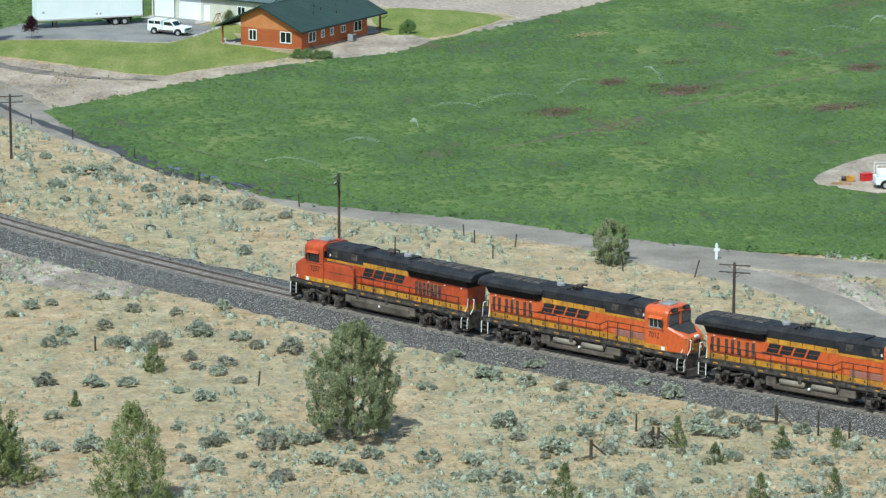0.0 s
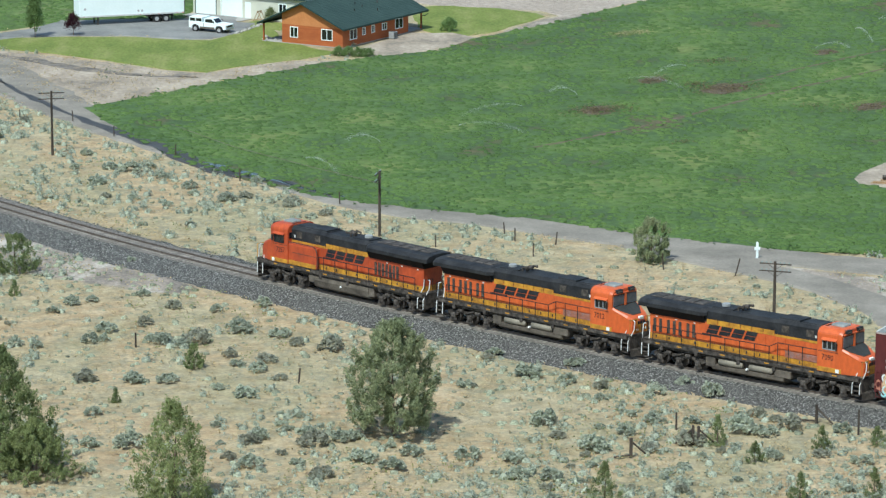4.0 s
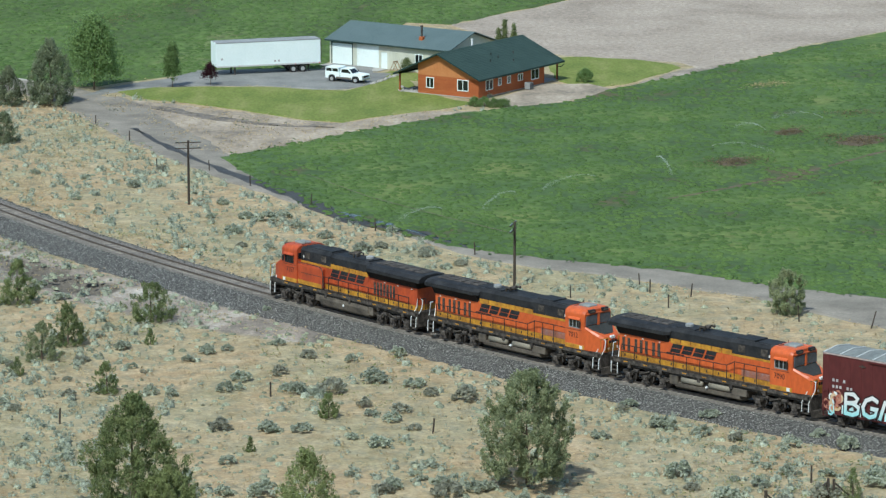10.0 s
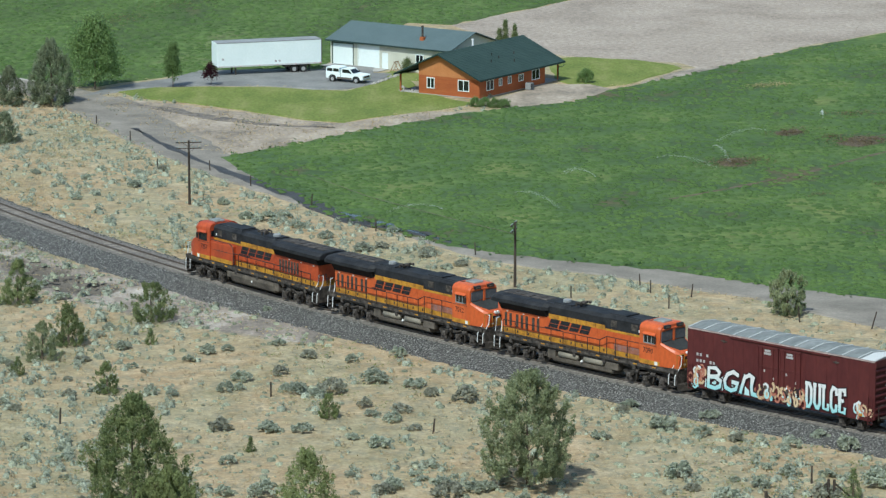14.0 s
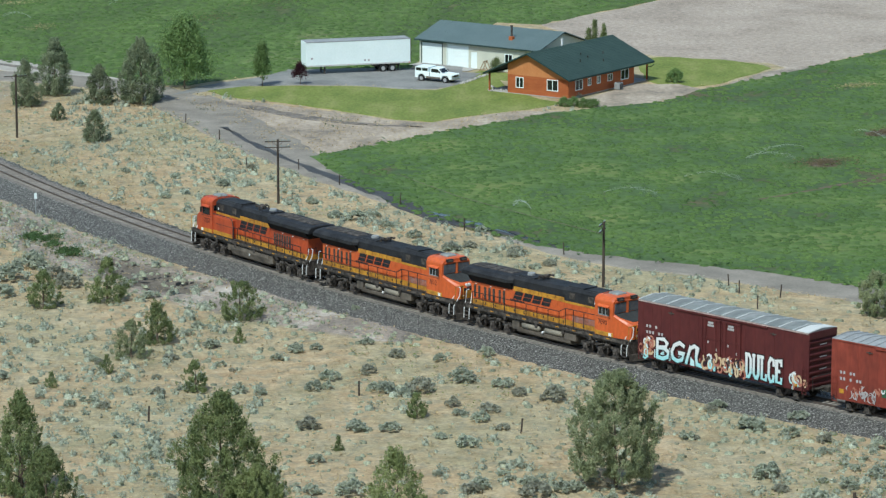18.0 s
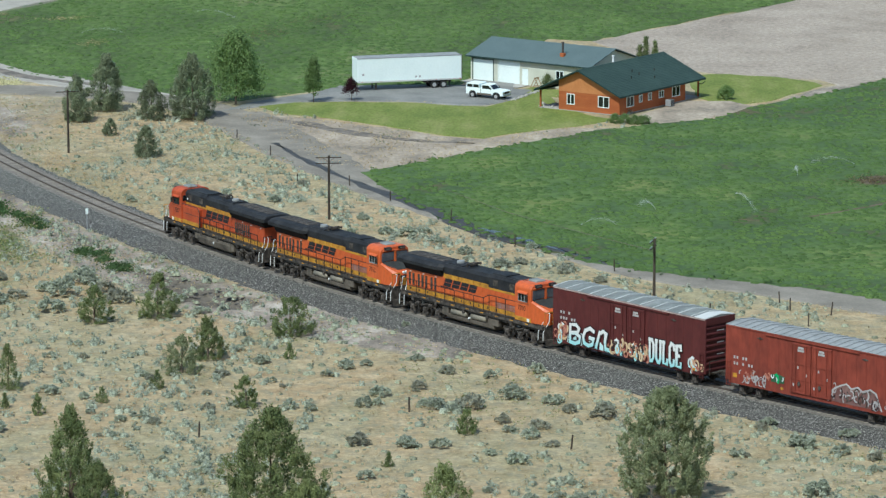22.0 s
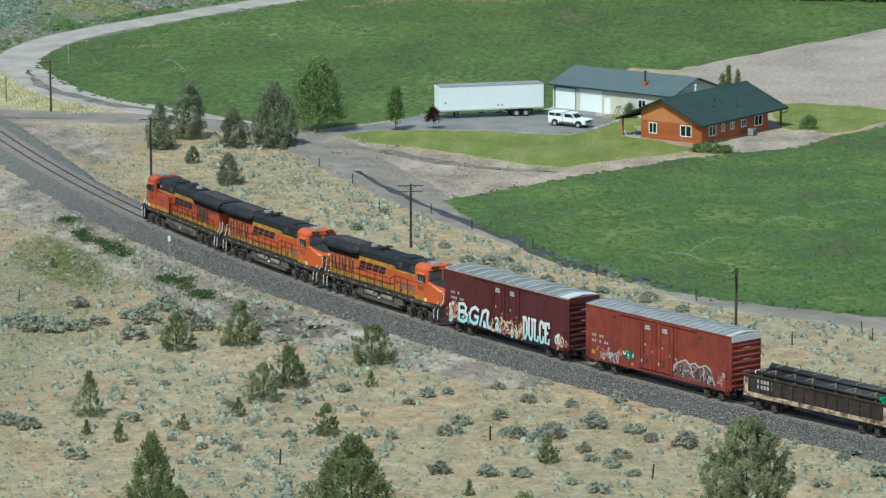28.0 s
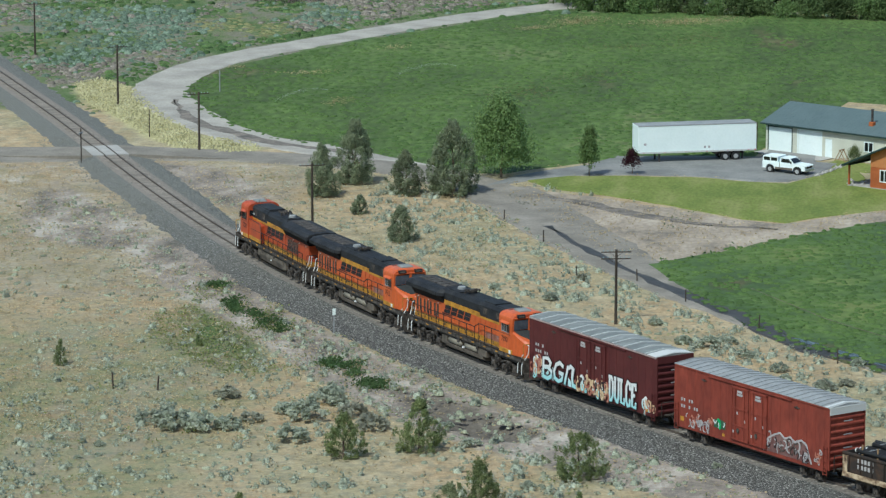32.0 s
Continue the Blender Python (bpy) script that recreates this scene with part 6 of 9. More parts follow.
def tank_car():
    R = thing("tank_car", Matrix.Identity(4), "white tank car with white end railings", "tank car")
    rings = []
    for x, r in ((-7.6, 0.3), (-7.45, 0.85), (-7.1, 1.28), (-6.6, 1.5), (6.6, 1.5), (7.1, 1.28), (7.45, 0.85), (7.6, 0.3)):
        rings.append([(x, r * math.cos(a), 2.75 + r * math.sin(a)) for a in [2 * math.pi * i / 28 for i in range(28)]])
    part("tank", Kit().loft(rings), "white_steel", R, "white cylindrical tank", True)
    part("dome", Kit().tube((0, 0, 4.1), (0, 0, 4.6), 0.6, 16), "white_steel", R)
    part("frame", Kit().box(-8.2, -1.4, 1.0, -6.2, 1.4, 1.16).box(6.2, -1.4, 1.0, 8.2, 1.4, 1.16).box(-8.2, -0.3, 0.75, 8.2, 0.3, 1.2), "white_steel", R)
    for e in (-1, 1):
        for s in (-1, 1):
            part("railing", Kit().pipe([(e * 8.15, s * 1.38, 1.1), (e * 8.15, s * 1.38, 2.2), (e * 6.6, s * 1.38, 2.2), (e * 6.6, s * 1.38, 1.1)], 0.035), "white_steel", R)
        part("ladder", Kit().pipe([(e * 8.15, -1.38, 2.2), (e * 8.15, 1.38, 2.2)], 0.03), "white_steel", R)
        coupler(R, e * 8.9, e)
    for x in (-6.0, 6.0):
        bogie(R, x, (-0.89, 0.89), 0.42, 2.6)
    stretch(R, 1.08, 1.19)
    return R


# each vehicle: the thing, metres of its middle behind the first cab's front edge, half its truck spacing, turned round or not
TRAIN = [
    (locomotive("7257", "weathered orange and black diesel locomotive leading the train", False, True, -3.2, -2.6), 7.15, 6.85, False),
    (locomotive("7012", "orange and black diesel locomotive running cab last", True, False, -4.4, -4.4), 29.3, 6.85, True),
    (locomotive("7090", "orange and black diesel locomotive coupled to a maroon boxcar", True, False, -4.4, -4.4), 51.3, 6.85, True),
    (boxcar("maroon boxcar with cyan spray paint and pale roof ribs", "maroon", True, marks_maroon), 72.3, 6.9, False),
    (boxcar("faded red-brown boxcar with silver spray-painted outlines", "redbrown", False, marks_red), 93.3, 6.9, False),
    (gondola(), 112.2, 5.8, False),
    (tank_car(), 129.7, 6.0, False),
]


# ---- the farm ----
def window(parent, m, w, h, panes=2):
    """A framed window in the plane of local x and z, looking along -y; m: its lower middle."""
    f = Kit()
    t = 0.09
    f.box(-w / 2 - t, -0.05, -t, w / 2 + t, 0.03, 0).box(-w / 2 - t, -0.05, h, w / 2 + t, 0.03, h + t)
    f.box(-w / 2 - t, -0.05, 0, -w / 2, 0.03, h).box(w / 2, -0.05, 0, w / 2 + t, 0.03, h)
    for i in range(1, panes):
        x = -w / 2 + w * i / panes
        f.box(x - 0.04, -0.045, 0, x + 0.04, 0.03, h)
    win = part("window", f, "white", parent, "white-framed window")
    win.matrix_basis = m
    for i in range(panes):
        x0, x1 = -w / 2 + w * i / panes + 0.02, -w / 2 + w * (i + 1) / panes - 0.02
        part("pane", Kit().box(x0, -0.01, 0.01, x1, 0.01, h - 0.01), "glass", win)
    return win


def farmhouse():
    """A cedar-sided ranch house under one green gable roof with porches at the side and the back. Local x runs along the ridge."""
    R = thing("house", pose(4.26, 451.5, 0, 0, 0, 56.8), "orange cedar-sided house with a dark green gable roof", "house")
    W, L, zr, ry = 9.0, 15.5, 5.35, 5.8
    slope = (zr - 2.5) / (ry + 0.55)
    top = lambda y: zr - slope * abs(y - ry) - 0.16
    # walls with lap siding
    for x in (0.0, L):
        k = Kit().prism([(0, 0), (W, 0), (W, 2.42), (0, 2.42)], x - (0 if x == 0 else 0.2), x + (0.2 if x == 0 else 0))
        s = -1 if x == 0 else 1
        wall = part("wall", k, "cedar", R, "orange-brown cedar wall")
        for i in range(12):
            part("siding_board", Kit().prism([(0.0, 0.1 + i * 0.19), (W, 0.1 + i * 0.19), (W, 0.28 + i * 0.19), (0.0, 0.28 + i * 0.19)], x + (0.003 if s > 0 else -0.025), x + (0.025 if s > 0 else -0.003)), "cedar", wall)
        g = Kit().prism([(0, 2.42), (W, 2.42), (W, top(W)), (ry, top(ry)), (0, top(0) if top(0) > 2.42 else 2.425)], x - (0.03 if x == 0 else 0.15), x + (0.15 if x == 0 else 0.03))
        part("gable", g, "cedar_light", R, "lighter tan upper gable")
    for y in (0.0, W):
        k = Kit().box(0.2, y if y == 0 else y - 0.2, 0, L - 0.2, y + 0.2 if y == 0 else y, 2.55)
        wall = part("wall", k, "cedar", R, "orange-brown cedar wall")
        for i in range(12):
            part("siding_board", Kit().box(0.03, y - 0.025 if y == 0 else y + 0.003, 0.1 + i * 0.19, L - 0.03, y - 0.003 if y == 0 else y + 0.025, 0.28 + i * 0.19), "cedar", wall)
    part("foundation", Kit().box(-0.03, -0.03, 0, L + 0.03, W + 0.03, 0.12), "concrete", R)
    part("porch_slab", Kit().box(0, W, 0, L + 4.0, 12.0, 0.1).box(L + 0.05, 0.2, 0, L + 4.0, W, 0.1), "concrete", R, "concrete porch slab")
    # roof slabs with shingle courses
    x0, x1 = -0.7, 19.6
    for lo, hi in ((-0.55, ry), (12.35, ry)):
        zl = zr - slope * abs(lo - ry)
        k = Kit().prism([(lo, zl), (hi, zr), (hi, zr - 0.14), (lo, zl - 0.14)], x0, x1)
        roof = part("roof", k, "green_roof", R, "dark green shingle roof slope")
        n = 22
        c = Kit()
        for i in range(n):
            a, b = i / n, (i + 0.93) / n
            ya, yb = lo + (hi - lo) * a, lo + (hi - lo) * b
            za, zb = zl + (zr - zl) * a, zl + (zr - zl) * b
            c.prism([(ya, za + 0.004), (yb, zb + 0.004), (yb, zb + 0.012), (ya, za + 0.03)], x0, x1)
        part("shingle_course", c, "green_roof", roof)
        part("fascia", Kit().box(x0, lo - 0.03, zl - 0.2, x1, lo + 0.03, zl - 0.01), "trim_green", roof)
        for x in (x0, x1):
            part("barge_board", Kit().prism([(lo, zl - 0.16), (hi, zr - 0.16), (hi, zr + 0.02), (lo, zl + 0.02)], x - 0.03, x + 0.03), "trim_green", roof)
    part("ridge_cap", Kit().prism([(ry - 0.16, zr - 0.03), (ry + 0.16, zr - 0.03), (ry, zr + 0.06)], x0, x1), "green_roof", R)
    for x, y in ((6.2, 2.2), (8.2, 3.4), (8.6, 2.6), (10.4, 1.4), (12.5, 2.8)):
        z = zr - slope * abs(y - ry)
        part("roof_vent", Kit().tube((x, y, z - 0.1), (x, y, z + 0.35), 0.06, 8), "grime", R)
    part("chimney_pipe", Kit().tube((10.0, 7.4, 3.8), (10.0, 7.4, 5.7), 0.13, 10).tube((10.0, 7.4, 5.7), (10.0, 7.4, 5.85), 0.18, 10), "white_steel", R, "pale metal flue")
    for y, w, h in ((7.2, 1.0, 1.2), (2.3, 1.5, 1.25)):
        window(R, pose(-0.03, y, 0.92, 0, 0, -90), w, h)
    for x, w, h in ((2.4, 1.5, 1.15), (4.85, 0.6, 0.8), (7.0, 0.65, 0.8), (9.7, 1.0, 0.75), (13.2, 1.7, 1.15)):
        window(R, pose(x, -0.03, 0.95 if h > 1 else 1.2, 0, 0, 0), w, h)
    for x, y in ((0.2, 11.9), (5.0, 11.9), (10.0, 11.9), (15.0, 11.9), (19.0, 11.9), (19.0, 0.2), (19.0, 5.5)):
        part("porch_post", Kit().box(x - 0.09, y - 0.09, 0.1, x + 0.09, y + 0.09, top(y) + 0.02), "cedar", R)
    part("porch_beam", Kit().box(0.1, 11.8, top(11.9) - 0.2, 19.1, 12.0, top(11.9)), "trim_green", R)
    part("gutter_pipe", Kit().pipe([(19.5, -0.5, 2.05), (19.2, -0.3, 1.8), (19.0, 0.1, 1.75), (19.0, 0.1, 0.1)], 0.05), "trim_green", R)


def shop():
    """A long metal-roofed workshop; local x runs from its front to its back, y along its length."""
    R = thing("workshop", pose(0.56, 471.3, 0, 0, 0, 55), "cream workshop with white garage doors and a blue-green metal roof", "workshop")
    D, L, ze, zr = 10.7, 19.2, 3.35, 5.05
    holes = [(15.5, 18.8), (11.3, 14.6), (9.8, 10.8)]
    k = Kit()
    edges = [L] + [e for lo, hi in holes for e in (hi, lo)] + [0.0]
    for hi, lo in zip(edges[::2], edges[1::2]):
        k.box(0, lo, 0, 0.18, hi, ze)
    for lo, hi in holes:
        k.box(0, lo, 2.85 if hi - lo > 2 else 2.2, 0.18, hi, ze)
    part("wall", k, "cream_wall", R, "cream metal-sided front wall")
    for i in range(34):
        y = 0.15 + i * 0.32
        if y < 9.6:
            part("siding_rib", Kit().box(-0.02, y, 0.05, 0.0, y + 0.05, ze), "cream_wall", R)
    part("wall", Kit().box(D - 0.18, 0, 0, D, L, ze), "cream_wall", R)
    for y in (0.0, L - 0.18):
        part("wall", Kit().prism([(0.18, 0), (D - 0.18, 0), (D - 0.18, ze), (D / 2, zr - 0.1), (0.18, ze)], y, y + 0.18, "y"), "cream_wall", R)
    for lo, hi in holes[:2]:
        d = part("garage_door", Kit().box(0.06, lo, 0, 0.12, hi, 2.85), "white", R, "white sectional garage door")
        for i in range(4):
            part("door_panel", Kit().box(0.03, lo + 0.04, 0.03 + i * 0.70, 0.07, hi - 0.04, 0.70 + i * 0.70, 0.01), "white", d)
        part("door_trim", Kit().box(-0.03, lo - 0.12, 0, 0.02, lo, 2.95).box(-0.03, hi, 0, 0.02, hi + 0.12, 2.95).box(-0.03, lo - 0.12, 2.85, 0.02, hi + 0.12, 2.97), "trim_green" if lo > 15 else "white", R)
    door = part("side_door", Kit().box(0.06, 9.8, 0, 0.11, 10.8, 2.2), "white", R, "white walk-in door")
    part("door_handle", Kit().tube((0.02, 9.95, 1.0), (0.06, 9.95, 1.0), 0.04, 8), "chrome", door)
    window(R, pose(-0.03, 4.7, 1.3, 0, 0, -90), 1.1, 1.0)
    for lo, hi in ((-0.5, D / 2), (D + 0.5, D / 2)):
        zl = zr - (zr - ze) * abs(lo - D / 2) / (D / 2) + 0.1
        roof = part("roof", Kit().prism([(lo, zl), (hi, zr + 0.1), (hi, zr), (lo, zl - 0.1)], -0.5, L + 0.5, "y"), "teal_roof", R, "blue-green ribbed metal roof slope")
        for i in range(41):
            y = -0.45 + i * 0.5
            part("roof_seam", Kit().prism([(lo, zl), (hi, zr + 0.1), (hi, zr + 0.12), (lo, zl + 0.02)], y, y + 0.04, "y"), "teal_roof", roof)
        part("fascia", Kit().box(min(lo, lo + 0.04), -0.5, zl - 0.2, max(lo, lo + 0.04), L + 0.5, zl), "trim_green", roof)
    part("flue", Kit().tube((1.9, 5.6, 3.6), (1.9, 5.6, 5.75), 0.14, 10).tube((1.9, 5.6, 5.75), (1.9, 5.6, 5.9), 0.2, 10), "grime", R, "dark stove flue")
    part("flue_base", Kit().box(1.6, 5.3, 3.7, 2.2, 5.9, 4.45, 0.06), "cedar", R, "rust-red flue base")
    part("apron", Kit().box(-2.6, 9.6, 0, 0, 19.2, 0.06), "concrete", R, "concrete apron in front of the doors")


def wheel(parent, m, r, w, dual=False):
    t = part("wheel", Kit().tube((0, -w / 2, 0), (0, w / 2, 0), r, 18), "rubber", parent, "black rubber wheel")
    t.matrix_basis = m
    part("rim", Kit().tube((0, -w / 2 - 0.015, 0), (0, w / 2 + 0.015, 0), r * 0.55, 14), "rim", t)
    return t


def trailer():
    """A 53-foot box trailer standing on its landing gear; local x from its nose to its tail, near side at -y."""
    R = thing("semi_trailer", pose(-29.5, 470.6, 0, 0, 0, 18.4), "long white box trailer parked on the drive", "trailer")
    L = 14.1
    part("body", Kit().box(0, 0, 1.2, L, 2.6, 4.3, 0.04), "white", R, "white box body")
    part("roof_rail", Kit().box(-0.01, -0.02, 4.23, L + 0.01, 0.02, 4.34), "galv", R)
    part("roof_rail", Kit().box(-0.01, 2.58, 4.23, L + 0.01, 2.62, 4.34), "galv", R)
    part("roof_sheet", Kit().box(0.05, 0.05, 4.3, L - 0.05, 2.55, 4.325), "galv", R, "grey roof sheet")
    part("bottom_rail", Kit().box(0, -0.025, 1.1, L, 0.02, 1.28), "galv_rib", R)
    for i in range(22):
        x = 0.6 + i * 0.6
        part("side_seam", Kit().box(x, -0.008, 1.28, x + 0.03, 0.0, 4.18), "white", R)
    part("tail_frame", Kit().box(L, -0.03, 1.1, L + 0.08, 2.63, 4.28), "grime", R, "dark rear door frame")
    part("tail_lamp", Kit().box(L - 0.25, -0.03, 1.12, L - 0.1, -0.015, 1.25), "red", R)
    for i in range(6):
        part("marker_light", Kit().box(0.6 + i * 2.5, -0.035, 1.16, 0.72 + i * 2.5, -0.02, 1.22), "red", R)
    part("badge", Kit().box(7.8, -0.012, 1.55, 8.05, -0.002, 1.8), "silver_paint", R)
    part("badge", Kit().box(8.3, -0.012, 1.55, 8.55, -0.002, 1.8), "silver_paint", R)
    part("stain", Kit().box(0.65, -0.012, 2.05, 0.95, -0.002, 2.3), "silver_paint", R, "small faded sticker")
    for y in (0.35, 2.25):
        part("landing_leg", Kit().box(2.5, y - 0.08, 0.05, 2.68, y + 0.08, 1.15).box(2.4, y - 0.2, 0, 2.78, y + 0.2, 0.06), "grime", R)
    part("leg_brace", Kit().tube((2.6, 0.35, 0.5), (2.6, 2.25, 0.5), 0.05, 8), "grime", R)
    part("slider", Kit().box(9.2, 0.5, 0.75, 12.8, 2.1, 1.2), "grime", R)
    for x in (10.4, 11.65):
        for y in (0.28, 2.32):
            wheel(R, pose(x, y, 0.5), 0.5, 0.5)
    part("mud_flap", Kit().box(12.5, 0.05, 0.2, 12.53, 0.6, 1.1), "rubber", R)
    part("mud_flap", Kit().box(12.5, 2.0, 0.2, 12.53, 2.55, 1.1), "rubber", R)


def pickup(m, label, camper=True, name="pickup_truck"):
    """A long-bed pickup, front at +x, centred on its wheels."""
    R = thing(name, m, label, "pickup truck")
    side = [(-2.75, 0.52), (-2.35, 0.5), (-2.2, 0.85), (-1.95, 0.98), (-1.6, 0.98), (-1.35, 0.85), (-1.2, 0.5), (1.15, 0.5), (1.3, 0.85), (1.55, 0.98), (1.95, 0.98), (2.2, 0.85), (2.35, 0.52),
            (2.72, 0.55), (2.76, 1.05), (2.65, 1.16), (1.2, 1.24), (-2.78, 1.24)]
    part("body", Kit().prism(side, -0.95, 0.95, "y"), "white", R, "white pickup body")
    part("side_stripe", Kit().box(-1.15, -0.965, 0.50, 1.1, -0.945, 0.74), "tank_grey", R, "dark lower side panel")
    part("bed_gap", Kit().box(-0.60, -0.96, 0.55, -0.54, 0.96, 1.25), "grime", R)
    cabp = [(-0.55, 1.22), (1.25, 1.22), (0.62, 1.80), (0.45, 1.86), (-0.38, 1.86), (-0.5, 1.8)]
    cab = part("cab", Kit().prism(cabp, -0.86, 0.86, "y"), "white", R)
    part("windshield", Kit().loft([[(1.19, -0.74, 1.30), (1.19, 0.74, 1.30), (1.23, 0.74, 1.30), (1.23, -0.74, 1.30)], [(0.70, -0.66, 1.75), (0.70, 0.66, 1.75), (0.74, 0.66, 1.75), (0.74, -0.66, 1.75)]]), "glass", cab)
    for s in (-1, 1):
        part("door_window", Kit().prism([(-0.38, 1.30), (0.98, 1.30), (0.58, 1.74), (-0.34, 1.74)], s * 0.868 - 0.008, s * 0.868 + 0.008, "y"), "glass", cab)
        part("mirror", Kit().box(0.95, s * 1.08 - 0.1, 1.28, 1.02, s * 1.08 + 0.1, 1.52), "grime", R)
        part("headlight", Kit().box(2.74, s * 0.72 - 0.12, 0.82, 2.79, s * 0.72 + 0.12, 1.02), "chrome", R)
        for x in (-1.78, 1.75):
            wheel(R, pose(x, s * 0.86, 0.44), 0.44, 0.28)
    part("grille", Kit().box(2.74, -0.55, 0.78, 2.785, 0.55, 1.04), "grime", R, "dark grille")
    part("bumper", Kit().box(2.72, -0.95, 0.48, 2.9, 0.95, 0.68, 0.03), "chrome", R)
    part("rear_bumper", Kit().box(-2.92, -0.92, 0.48, -2.74, 0.92, 0.66, 0.03), "chrome", R)
    if camper:
        sh = part("camper_shell", Kit().prism([(-2.76, 1.24), (-0.78, 1.24), (-0.78, 1.88), (-0.9, 1.94), (-2.6, 1.94), (-2.72, 1.88)], -0.92, 0.92, "y"), "white", R, "white camper shell")
        for x0 in (-2.6, -1.68):
            part("shell_window", Kit().box(x0, -0.935, 1.40, x0 + 0.8, -0.915, 1.78), "glass", sh)
    else:
        part("tank", Kit().tube((-2.5, 0, 1.55), (-0.7, 0, 1.55), 0.5, 16), "white_steel", R, "white water tank on the bed", True)
        part("rack", Kit().pipe([(-2.7, -0.8, 1.2), (-2.7, -0.8, 2.5), (-0.6, -0.8, 2.5), (-0.6, -0.8, 1.2)], 0.04), "white_steel", R)
        part("rack", Kit().pipe([(-2.7, 0.8, 1.2), (-2.7, 0.8, 2.5), (-0.6, 0.8, 2.5), (-0.6, 0.8, 1.2)], 0.04), "white_steel", R)


farmhouse()
shop()
trailer()
pickup(pose(-12.4, 465.9, 0, 0, 0, -30), "white pickup with a camper shell on the drive")
pickup(pose(63.7, 360.6, 0, 0, 0, 0), "white work truck with a tank at the edge of the field", False)

unit = thing("air_conditioner", pose(10.7, 459.4, 0, 0, 0, 57), "grey outdoor air-conditioning unit by the house wall", "air conditioner")
part("case", Kit().box(-0.45, -0.4, 0.08, 0.45, 0.4, 0.95, 0.04), "galv", unit)
part("fan_guard", Kit().tube((0, 0, 0.95), (0, 0, 0.99), 0.32, 14), "grime", unit)
for i in range(5):
    part("louvre", Kit().box(-0.4, -0.43, 0.2 + i * 0.14, 0.4, -0.40, 0.26 + i * 0.14), "grime", unit)

frame_swing = thing("timber_trestle", pose(-6.35, 474.6, 0, 0, 0, -35), "brown timber A-frame trestle beside the workshop", "trestle")
for y in (-0.35, 0.35):
    for s in (-1, 1):
        part("leg", Kit().tube((s * 0.75, y, 0), (0, y, 1.35), 0.05, 6), "stake", frame_swing)
    part("cross_bar", Kit().tube((-0.5, y, 0.3), (0.5, y, 0.3), 0.04, 6), "stake", frame_swing)
part("beam", Kit().box(-0.06, -0.5, 1.3, 0.06, 0.5, 1.42), "stake", frame_swing)

# rubble border between the drive and the lawn
rnd = random.Random(12)
border = Kit()
for i in range(70):
    a = i / 69
    x, y = -9.3 + 3.4 * a + rnd.uniform(-0.3, 0.3), 463.6 + 8.4 * a + rnd.uniform(-0.4, 0.4)
    r = rnd.uniform(0.1, 0.24)
    border.loft([[(x + r * f * math.cos(b) * rnd.uniform(0.7, 1.1), y + r * f * math.sin(b) * rnd.uniform(0.7, 1.1), z * r) for b in (0, 1.25, 2.5, 3.8, 5.0)] for z, f in ((-0.2, 0.8), (0.5, 1.0), (1.1, 0.5))])
solid("stone_border", border, "rock", "grey stone border along the drive", "stones", kind="stuff")
heap = Kit()
for i in range(26):
    x, y = -4.3 + rnd.uniform(-1.6, 1.6), 459.5 + rnd.uniform(-2.0, 2.0)
    r = rnd.uniform(0.12, 0.28)
    heap.loft([[(x + r * f * math.cos(b) * rnd.uniform(0.7, 1.1), y + r * f * math.sin(b) * rnd.uniform(0.7, 1.1), z * r) for b in (0, 1.25, 2.5, 3.8, 5.0)] for z, f in ((-0.2, 0.8), (0.5, 1.0), (1.1, 0.5))])
solid("garden_rocks", heap, "rock", "pale rocks at the corner of the porch", "stones", kind="stuff")

# clutter beside the work truck
bin_red = thing("tool_bin", pose(60.7, 364.3, 0, 0, 0, 20), "red metal tool bin on bare ground", "bin")
part("case", Kit().box(-0.55, -0.4, 0, 0.55, 0.4, 0.75, 0.03), "red", bin_red)
part("lid", Kit().box(-0.58, -0.43, 0.75, 0.58, 0.43, 0.83, 0.02), "red", bin_red)
pump = thing("pump_set", pose(58.7, 363.9, 0, 0, 0, -10), "small yellow pump set on a skid", "pump")
part("skid", Kit().box(-0.8, -0.35, 0, 0.8, -0.25, 0.15).box(-0.8, 0.25, 0, 0.8, 0.35, 0.15), "stake", pump)
part("engine", Kit().box(-0.1, -0.3, 0.15, 0.7, 0.3, 0.7, 0.05), "yellow", pump)
part("pump_head", Kit().tube((-0.6, 0, 0.4), (-0.1, 0, 0.4), 0.22, 12), "grime", pump)
solid("plank_stack", Kit().box(-1.2, -0.35, 0, 1.0, 0.35, 0.12, 0.01).box(-1.0, -0.25, 0.12, 0.9, 0.3, 0.24, 0.01), "stake", "weathered planks lying on bare ground", "planks", m=pose(57.9, 362.4, 0, 0, 0, -15))


